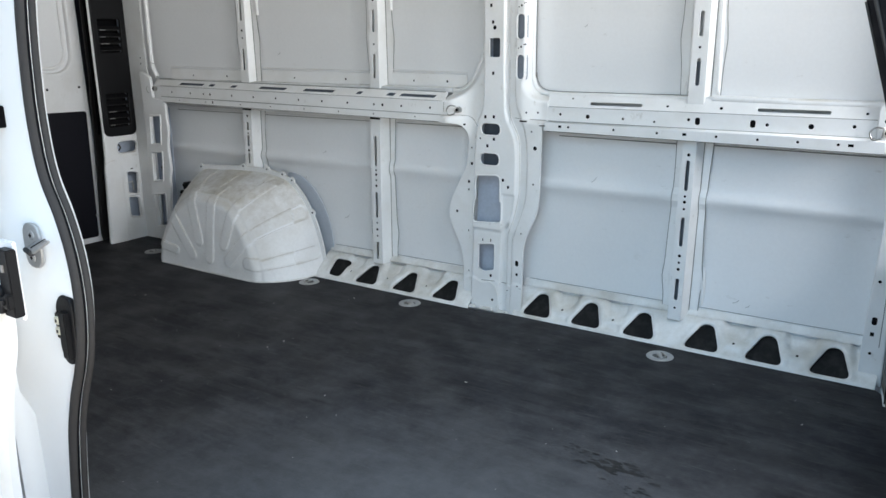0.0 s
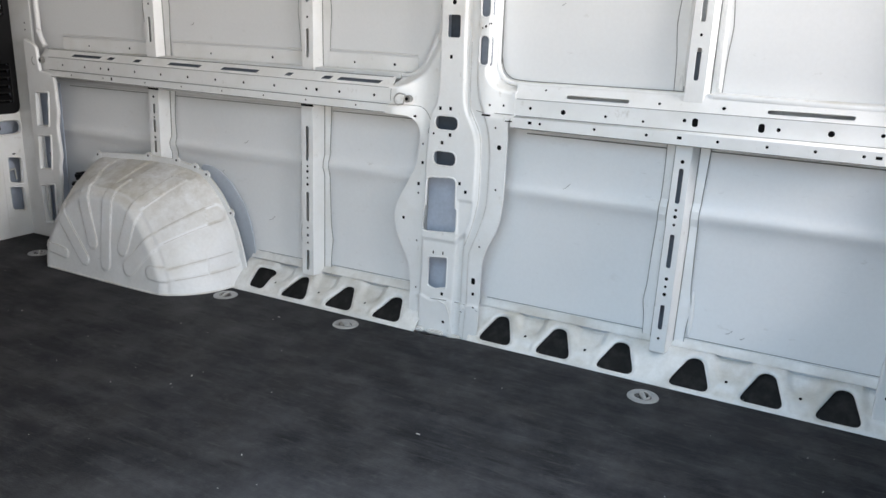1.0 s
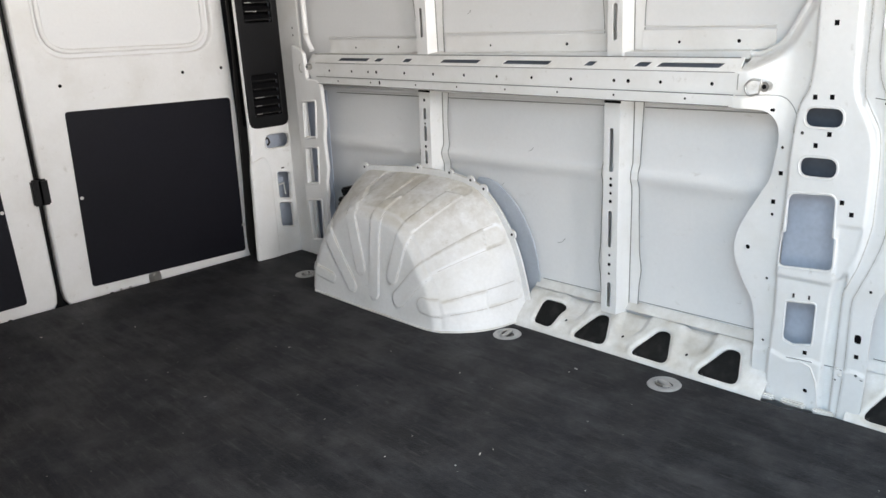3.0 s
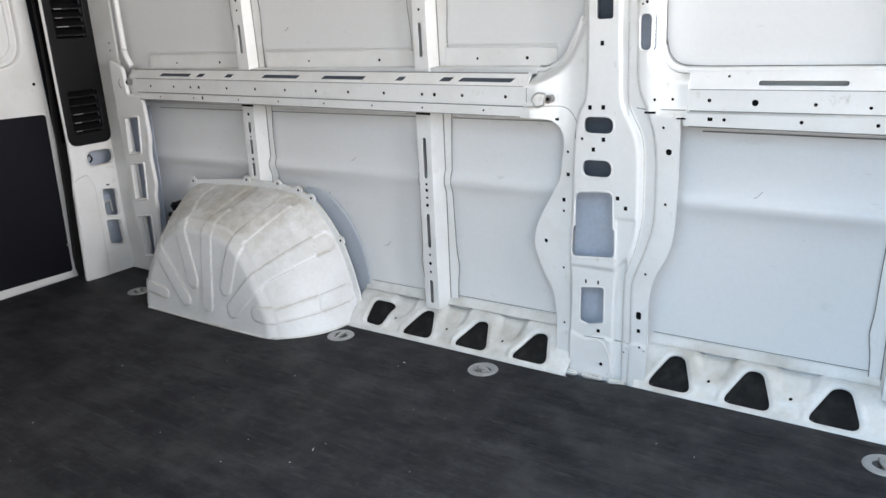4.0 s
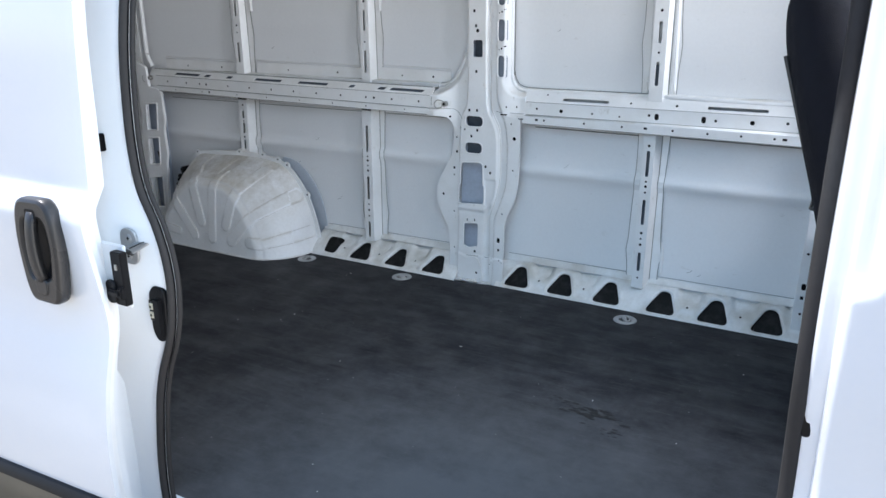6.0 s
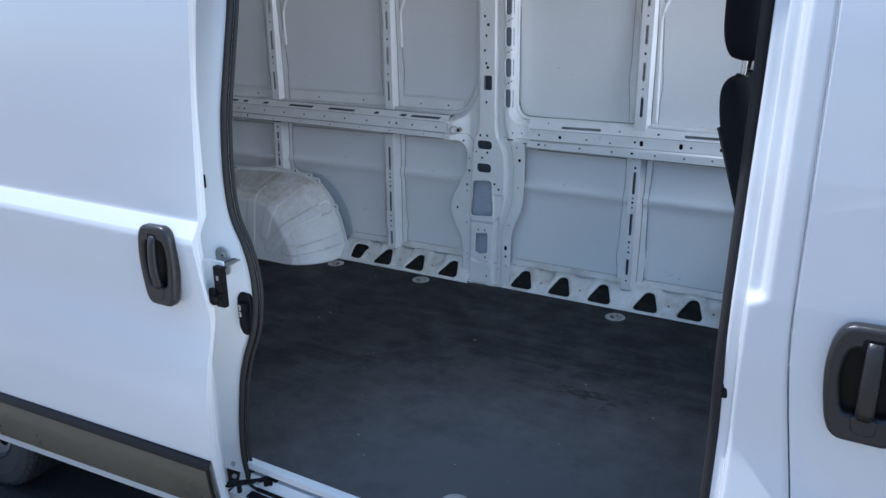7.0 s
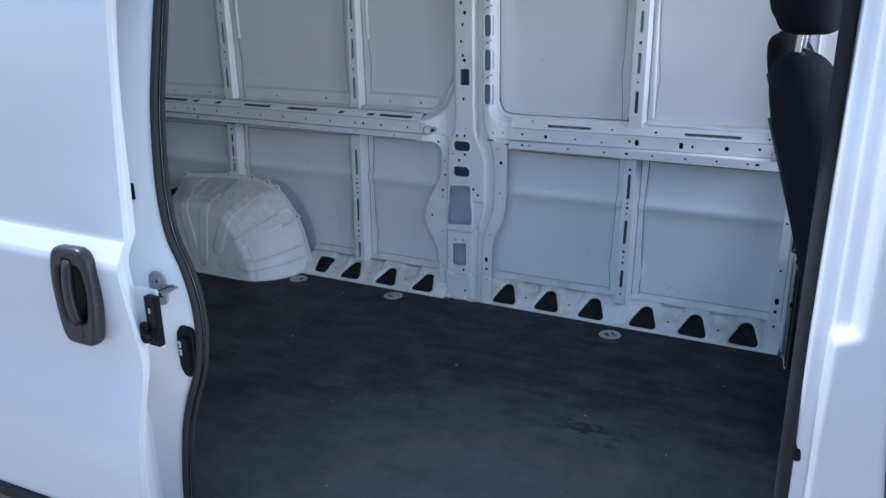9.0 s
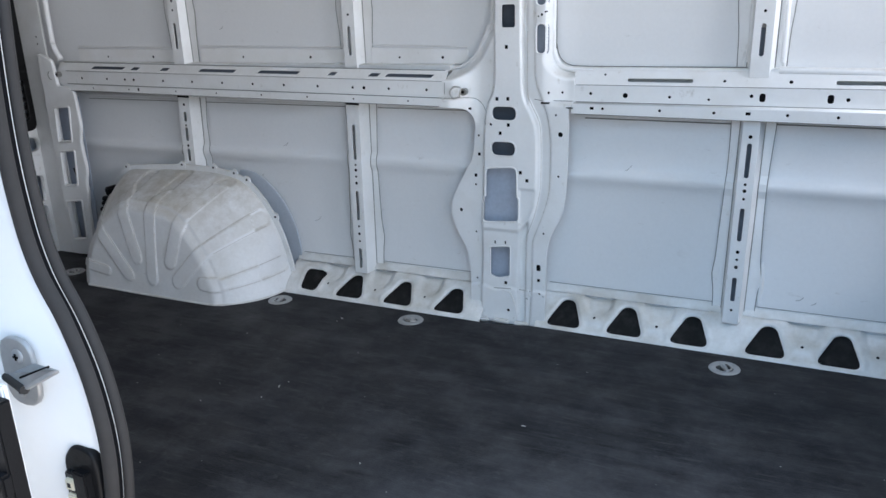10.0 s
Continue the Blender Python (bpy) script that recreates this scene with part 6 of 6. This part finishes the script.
for y_, z_ in ((-0.03, 0.40), (-0.06, 0.235)):
    part("flange_bolt", cyl_bm((1.4555 + 0.003, y_, z_), (1.448, y_, z_), 0.009, 12), CAVITY, side)
tube("plinth_edge", [(1.444, 0.0, 0.003), (1.460, -0.13, 0.002), (1.54, -0.142, 0.0)], 0.004, PALE, plinth, label="worn pale edge on the floor")
tagged(plinth, "black seat plinth with a grey side flange on the floor", "seat plinth")
dash = empty("dashboard", (2.7, -0.9, 0.5))
prism("dash_top", [(-1.8, 0.3), (-1.8, 0.78), (-0.0, 0.78), (-0.0, 0.3)], 2.45, 2.9, BLACK, dash)
part("dash_hood", box_bm(2.4, -0.75, 0.72, 2.7, -0.15, 0.88, 0.05, 3), BLACK, dash)
tagged(dash, "black dashboard of the van's cab", "dashboard")
wheel_ring = empty("steering_wheel", (2.3, -0.45, 0.72))
tube("wheel_rim", [tuple(pose(2.3, -0.45, 0.72, 0, -62, 0) @ Vector((0.19 * math.cos(a), 0.19 * math.sin(a), 0))) for a in [2 * math.pi * k / 36 for k in range(36)]], 0.016, BLACK, wheel_ring, closed=True)
part("wheel_hub", moved(ball_bm(0, 0, 0, 0.07, 0.09, 0.03), pose(2.3, -0.45, 0.72, 0, -62, 0)), BLACK, wheel_ring, smooth=True)
part("wheel_column", cyl_bm((2.3, -0.45, 0.72), (2.55, -0.45, 0.6), 0.04), BLACK, wheel_ring)
tagged(wheel_ring, "black steering wheel in the cab", "steering wheel")


# ================================================================ cab seats
def cushion(name, spine, material, parent, squash=2.6):
    """A padded body: rows of (z, x_mid, half_depth, y_mid, half_width), bottom up."""
    bm = bmesh.new()
    rings = []
    n = 24
    for z, x, hd, y, hw in spine:
        r = []
        for k in range(n):
            a = 2 * math.pi * k / n
            c, s = math.cos(a), math.sin(a)
            r.append(bm.verts.new((x + hd * abs(c) ** (2 / squash) * (1 if c >= 0 else -1), y + hw * abs(s) ** (2 / squash) * (1 if s >= 0 else -1), z)))
        rings.append(r)
    for p, q in zip(rings, rings[1:]):
        for k in range(n):
            bm.faces.new((p[k - 1], p[k], q[k], q[k - 1]))
    bm.faces.new(rings[0])
    bm.faces.new(rings[-1][::-1])
    return part(name, bm, material, parent, smooth=True)


seat = empty("cab_seat", (1.7, -1.38, -0.3))
SY = -1.385
back_spine = smooth_line([(0.40, 1.715, 0.07, SY, 0.19), (0.46, 1.705, 0.08, SY, 0.22), (0.60, 1.670, 0.086, SY, 0.24), (0.75, 1.626, 0.086, SY, 0.245), (0.95, 1.566, 0.082, SY, 0.24), (1.05, 1.533, 0.078, SY, 0.23), (1.15, 1.498, 0.072, SY, 0.205), (1.22, 1.476, 0.06, SY, 0.165), (1.252, 1.466, 0.042, SY, 0.125), (1.264, 1.463, 0.015, SY, 0.08)], 4)
cushion("backrest", back_spine, FABRIC, seat)
tube("seat_seam", [(1.545, SY - 0.215, 0.90), (1.503, SY - 0.12, 0.885), (1.497, SY, 0.88), (1.503, SY + 0.12, 0.885), (1.545, SY + 0.215, 0.90)], 0.003, BLACK, seat)
for s in (-1, 1):
    tube("seat_piping", [(1.619 - 0.308 * (z - 0.55), SY + s * 0.14, z) for z in [0.55 + 0.05 * k for k in range(13)]], 0.004, TRIMGREY, seat, res=1)
head_spine = smooth_line([(1.300, 1.480, 0.035, SY, 0.08), (1.312, 1.477, 0.055, SY, 0.105), (1.36, 1.472, 0.066, SY, 0.122), (1.45, 1.468, 0.064, SY, 0.118), (1.52, 1.466, 0.05, SY, 0.095), (1.535, 1.466, 0.015, SY, 0.05)], 4)
cushion("headrest", head_spine, FABRIC, seat)
for s in (-1, 1):
    part("headrest_post", cyl_bm((1.462, SY + s * 0.065, 1.24), (1.470, SY + s * 0.065, 1.345), 0.0065, 14), CHROME, seat, "chrome headrest post")
    part("post_collar", cyl_bm((1.462, SY + s * 0.065, 1.254), (1.463, SY + s * 0.065, 1.268), 0.015, 14), BLACK, seat)
part("seat_cushion", box_bm(1.66, SY - 0.25, 0.32, 2.16, SY + 0.25, 0.46, 0.05, 3), FABRIC, seat, smooth=True)
part("seat_base", box_bm(1.70, SY - 0.22, -0.3, 2.12, SY + 0.22, 0.34, 0.02), BLACK, seat)
tagged(seat, "black fabric cab seat with headrest on chrome posts", "seat", "cab seats")
# The driver's seat, added to keep windscreen light off the lower side wall.
copy_thing(seat, pose(-0.105, 0.93, 0.0) @ seat.matrix_basis)


# ================================================================ lashing eyes in the floor
def floor_eye(x, y, turn=0.0):
    """A flat dished disc with a low bridge and a ring folded into it."""
    thing = empty("floor_eye", (x, y, 0))
    n = 28

    def ring_of(bm, r, z, squash=1.0):
        return [bm.verts.new((x + r * math.cos(2 * math.pi * k / n), y + r * squash * math.sin(2 * math.pi * k / n), z)) for k in range(n)]

    bm = bmesh.new()
    rows_ = [ring_of(bm, r, z, q) for r, z, q in ((0.047, 0.0008, 1), (0.044, 0.0042, 1), (0.036, 0.0046, 1), (0.029, 0.0035, 0.8), (0.026, 0.0012, 0.75))]
    for p, q in zip(rows_, rows_[1:]):
        for k in range(n):
            bm.faces.new((p[k - 1], p[k], q[k], q[k - 1]))
    part("eye_plate", bm, ZINC, thing, smooth=True)
    bm = bmesh.new()
    bm.faces.new(ring_of(bm, 0.030, 0.0011, 0.8))
    part("eye_well", bm, TRIMGREY, thing, "dark well of the eye")
    c, d = math.cos(turn), math.sin(turn)
    bm = ball_bm(0, 0, 0, 0.030, 0.0085, 0.0065, 16, 8)
    bmesh.ops.transform(bm, matrix=pose(x, y, 0.0035, 0, 0, math.degrees(turn)), verts=bm.verts)
    part("eye_bridge", bm, ZINC, thing, smooth=True)
    tube("eye_ring", [(x + 0.022 * math.cos(q) * c - (0.013 * math.sin(q) - 0.006) * d, y + 0.022 * math.cos(q) * d + (0.013 * math.sin(q) - 0.006) * c, 0.0055) for q in [2 * math.pi * k / 20 for k in range(20)]], 0.0034, STEEL, thing, closed=True)
    return tagged(thing, "round steel lashing eye let into the dark floor", "lashing eye", "lashing eyes in the floor")


for x, y in ((-0.880, -0.132), (-0.307, -0.127), (0.770, -0.118), (-1.965, -0.175), (0.815, -1.72)):
    floor_eye(x, y, 0.4 + 2.1 * x)


# ================================================================ rear wheel
def road_wheel(x, y, r, w, name="wheel"):
    thing = empty(name, (x, y, -0.62))
    bm = bmesh.new()
    prof_ = [(r * 0.56, -w / 2 + 0.03), (r * 0.60, -w / 2 + 0.008), (r * 0.62, -w / 2 + 0.012), (r * 0.80, -w / 2), (r * 0.93, -w / 2 + 0.004), (r * 0.985, -w / 2 + 0.02), (r, -w / 2 + 0.04)]
    for g in (-0.066, -0.022, 0.022, 0.066):
        prof_ += [(r, g - 0.007), (r - 0.012, g - 0.005), (r - 0.012, g + 0.005), (r, g + 0.007)]
    prof_ += [(r, w / 2 - 0.04), (r * 0.985, w / 2 - 0.02), (r * 0.93, w / 2 - 0.004), (r * 0.8, w / 2), (r * 0.62, w / 2 - 0.02)]
    rings, n = [], 144
    for k in range(n):
        a = 2 * math.pi * k / n
        rings.append([bm.verts.new((x + q * math.cos(a), y + o, -0.62 + r + q * math.sin(a))) for q, o in [(q - (0.009 if k % 3 == 0 and abs(o) > 0.068 and q > r * 0.9 else 0.0), o) for q, o in prof_]])
    for k in range(n):
        for i in range(len(prof_) - 1):
            bm.faces.new((rings[k - 1][i], rings[k - 1][i + 1], rings[k][i + 1], rings[k][i]))
    part("tyre", bm, TYRE, thing)
    rim_ = part("rim", cyl_bm((x, y - w / 2 + 0.03, -0.62 + r), (x, y + w / 2 - 0.03, -0.62 + r), r * 0.63, 40), RIM, thing)
    part("hub_cap", cyl_bm((x, y - w / 2 + 0.01, -0.62 + r), (x, y - w / 2 + 0.04, -0.62 + r), r * 0.22, 24), RIM, rim_)
    for k in range(8):
        a = 2 * math.pi * k / 8
        part("rim_hole", cyl_bm((x + r * 0.42 * math.cos(a), y - w / 2 + 0.025, -0.62 + r + r * 0.42 * math.sin(a)), (x + r * 0.42 * math.cos(a), y - w / 2 + 0.032, -0.62 + r + r * 0.42 * math.sin(a)), r * 0.09, 12), CAVITY, rim_)
    return tagged(thing, "black van tyre on a grey steel rim on the asphalt", "wheel", "wheels")


road_wheel(-1.49, -1.785, 0.37, 0.225)
road_wheel(-1.53, -0.02, 0.37, 0.225)
part("underbody", box_bm(-2.45, -1.78, -0.22, 2.9, 0.03, -0.06), BLACK, floor, "black underbody")

# ================================================================ the lot beyond the van
def strip(name, material, y0, y1, lift, parent=None, label=""):
    """A band of ground along x, laid on the slope."""
    bm = bmesh.new()
    prof_ = [(y0, ground_z(y0) - 0.05), (y0, ground_z(y0) + lift), (y1, ground_z(y1) + lift), (y1, ground_z(y1) - 0.05)]
    a = [bm.verts.new((-60, y, z)) for y, z in prof_]
    b = [bm.verts.new((80, y, z)) for y, z in prof_]
    for q in range(4):
        bm.faces.new((a[q - 1], a[q], b[q], b[q - 1]))
    bm.faces.new(a)
    bm.faces.new(b[::-1])
    return part(name, bm, material, parent, label)


verge = tagged(strip("verge", GRASS, 16.45, 17.6, 0.09), "narrow grass strip between two lanes of a lot", "grass", kind="structure")
strip("kerb", CONCRETE, 16.3, 16.45, 0.13, verge, "pale concrete kerb")
strip("kerb", CONCRETE, 17.6, 17.75, 0.13, verge, "pale concrete kerb")
tagged(strip("pavement", LANE, 17.8, 23.0, 0.012), "pale concrete lane beyond the grass", "pavement", kind="structure")


def vehicle(name, at, paint, size, pickup, label):
    """A far vehicle seen from its flank, nose towards +x."""
    x, y = at
    g = ground_z(y - 1.0)
    v = empty(name, (x, y, g))
    w = 1.0
    if pickup:
        side = [(0, 0.5), (0, 1.56), (1.75, 1.59), (1.81, 1.61), (2.05, 2.08), (3.3, 2.12), (4.1, 1.6), (5.6, 1.42), (5.75, 1.1), (5.75, 0.5), (5.3, 0.45), (0.3, 0.5)]
        glass = [(1.99, 1.62), (2.17, 1.99), (3.2, 2.02), (3.85, 1.6)]
        axles, r = (1.15, 4.75), 0.42
    else:
        side = [(0, 0.5), (0.05, 1.0), (0.7, 1.5), (1.5, 1.62), (2.6, 1.6), (3.5, 1.1), (4.6, 0.95), (4.75, 0.6), (4.7, 0.35), (0.1, 0.35)]
        glass = [(0.85, 1.08), (1.0, 1.42), (1.6, 1.53), (2.5, 1.5), (3.15, 1.1)]
        axles, r = (0.95, 3.8), 0.34
    side, glass = [(a * size, b * size) for a, b in side], [(a * size, b * size) for a, b in glass]
    axles, r = [a * size for a in axles], r * size
    plate("car_body", fillet([(x + a, g + b) for a, b in side], 0.12), [], paint, v, y=y - w, depth=2 * w, bevel=0.06)
    plate("side_window", fillet([(x + a, g + b) for a, b in glass], 0.06), [], CARDARK, v, y=y - w - 0.07, depth=0.03, bevel=0.005)
    for a in axles:
        plate("wheel_well", disc(x + a, g + r + 0.02, r * 1.18, 24), [], CAVITY, v, y=y - w - 0.066, depth=0.03, bevel=0.004)
        t = part("car_tyre", cyl_bm((x + a, y - w - 0.08, g + r), (x + a, y - w + 0.2, g + r), r, 32), TYRE, v)
        part("car_rim", cyl_bm((x + a, y - w - 0.09, g + r), (x + a, y - w - 0.05, g + r), r * 0.62, 24), CAVITY, t)
        for q in range(6):
            b = math.pi * q / 3
            part("spoke", cyl_bm((x + a, y - w - 0.1, g + r), (x + a + r * 0.58 * math.cos(b), y - w - 0.1, g + r + r * 0.58 * math.sin(b)), 0.03, 6), RIM, t)
        part("car_tyre", cyl_bm((x + a, y + w - 0.2, g + r), (x + a, y + w, g + r), r, 24), TYRE, v)
    if pickup:
        part("bed_rail", box_bm(x + 0.02, y - w - 0.03, g + 1.575, x + 1.78, y + w, g + 1.62, 0.01), BLACK, v)
        for a in (1.84, 3.0):
            part("door_gap", box_bm(x + a, y - w - 0.064, g + 0.6, x + a + 0.015, y - w - 0.055, g + 1.58), CAVITY, v)
        part("tail_light", box_bm(x - 0.02, y - w - 0.065, g + 1.0, x + 0.08, y - w + 0.1, g + 1.5, 0.01), CARRED, v)
    else:
        part("lower_trim", box_bm(x + 0.2, y - w - 0.065, g + 0.35, x + 4.5, y - w - 0.05, g + 0.5), BLACK, v)
    return tagged(v, label, "car")


vehicle("pickup_truck", (-0.5, 24.7), CARRED, 1.0, True, "shiny red pickup truck parked beyond the grass strip")
vehicle("parked_car", (-0.45, 31.0), CARSILVER, 1.3, False, "silver car parked behind the red pickup")
hall = empty("far_building", (0, 60, -2.3))
part("hall_wall", box_bm(-40, 60, -2.6, 60, 72, 0.75), WALLGREY, hall)
part("hall_roof", box_bm(-41, 59.7, 0.75, 61, 73, 0.95, 0.05), CONCRETE, hall)
for x in range(-36, 60, 8):
    part("hall_window", box_bm(x, 59.95, -1.4, x + 4, 60.02, 0.0), CARDARK, hall)
tagged(hall, "long pale building across the parking lot", "building")


def lamp_pole(x, y, h):
    g = ground_z(y)
    p = empty("lamp_pole", (x, y, g))
    part("pole", cyl_bm((x, y, g), (x, y, h), 0.11, 14, 0.07), CONCRETE, p)
    part("pole_foot", cyl_bm((x, y, g), (x, y, g + 0.6), 0.3, 16), CONCRETE, p)
    part("lamp_head", box_bm(x - 0.6, y - 0.15, h - 0.1, x + 0.6, y + 0.15, h + 0.05, 0.03), WALLGREY, p)
    return tagged(p, "pale metal lamp pole on the parking lot", "lamp pole", "lamp poles")


lamp_pole(0.62, 36.0, 8.0)
lamp_pole(-0.1, 42.0, 8.0)


def tree(x, y, h, seed):
    rng = random.Random(seed)
    g = ground_z(y)
    t = empty("tree", (x, y, g))
    part("trunk", cyl_bm((x, y, g), (x + 0.1, y, g + h * 0.5), 0.2, 10, 0.1), BARK, t)
    for k in range(5):
        a = rng.uniform(0, 6.28)
        part("limb", cyl_bm((x + 0.1, y, g + h * 0.4), (x + math.cos(a) * h * 0.22, y + math.sin(a) * h * 0.22, g + h * 0.7), 0.07, 7, 0.03), BARK, t)
    verts, faces = [], []
    for k in range(1500):
        u = Vector((rng.gauss(0, 1), rng.gauss(0, 1), rng.gauss(0, 1))).normalized() * rng.uniform(0.5, 1) ** 0.4
        c = Vector((x + u.x * h * 0.36, y + u.y * h * 0.36, g + h * 0.66 + u.z * h * 0.33))
        d = Euler((rng.uniform(0, 6), rng.uniform(0, 6), rng.uniform(0, 6))).to_matrix()
        s = rng.uniform(0.1, 0.24)
        i = len(verts)
        verts += [tuple(c + d @ Vector(q)) for q in ((-s, 0, 0), (0, -s * 0.5, 0.02), (s, 0, 0), (0, s * 0.5, 0.02))]
        faces.append((i, i + 1, i + 2, i + 3))
    me = bpy.data.meshes.new("crown")
    me.from_pydata(verts, [], faces)
    link("crown", me, LEAF, t)
    return tagged(t, "leafy green tree by the far building", "tree", "trees")


tree(-0.7, 50.0, 3.2, 3)
tree(2.3, 52.0, 3.4, 5)

# ================================================================ crumbs and scuffs on the floor
rng = random.Random(11)
verts, faces = [], []
for k in range(90):
    x, y = rng.uniform(-2.2, 1.3), rng.uniform(-1.75, -0.2)
    if x < -0.9 and y > -0.35:
        continue
    s = rng.choice((0.001, 0.0012, 0.0016, 0.0022))
    a, st = rng.uniform(0, 3.14), rng.choice((1, 1, 1.5, 3))
    i = len(verts)
    for dx, dy in ((-1, -0.6), (1, -0.5), (0.8, 0.6), (-0.9, 0.5)):
        px, py = dx * s * st, dy * s
        verts.append((x + px * math.cos(a) - py * math.sin(a), y + px * math.sin(a) + py * math.cos(a), 0.0005))
    verts.append((x, y, s))
    faces += [(i, i + 1, i + 4), (i + 1, i + 2, i + 4), (i + 2, i + 3, i + 4), (i + 3, i, i + 4)]
me = bpy.data.meshes.new("crumbs")
me.from_pydata(verts, [], faces)
tagged(link("crumbs", me, DUST), "pale crumbs and dirt scattered on the dark floor", "crumbs", kind="stuff")

# dried marks on the floor
rng = random.Random(23)
for sx, sy, size, count in ((0.91, -0.89, 0.055, 34), (0.985, -0.97, 0.03, 18), (0.80, -0.86, 0.03, 12), (0.1, -0.78, 0.02, 5)):
    verts, faces = [], []
    for k in range(count):
        cx, cy = sx + rng.gauss(0, size), sy + rng.gauss(0, size * 0.45)
        r, i = rng.uniform(0.06, 0.30) * size, len(verts)
        pts = [(cx + r * rng.uniform(0.5, 1.3) * math.cos(q * 0.571) * 1.5, cy + r * rng.uniform(0.4, 1.1) * math.sin(q * 0.571) * 0.6, 0.0006 + 0.00002 * k) for q in range(11)]
        verts += pts
        faces.append(tuple(range(i, i + 11)))
    me = bpy.data.meshes.new("dried_stain")
    me.from_pydata(verts, [], faces)
    link("dried_stain", me, STAIN, floor, "dark dried stain on the floor coating")
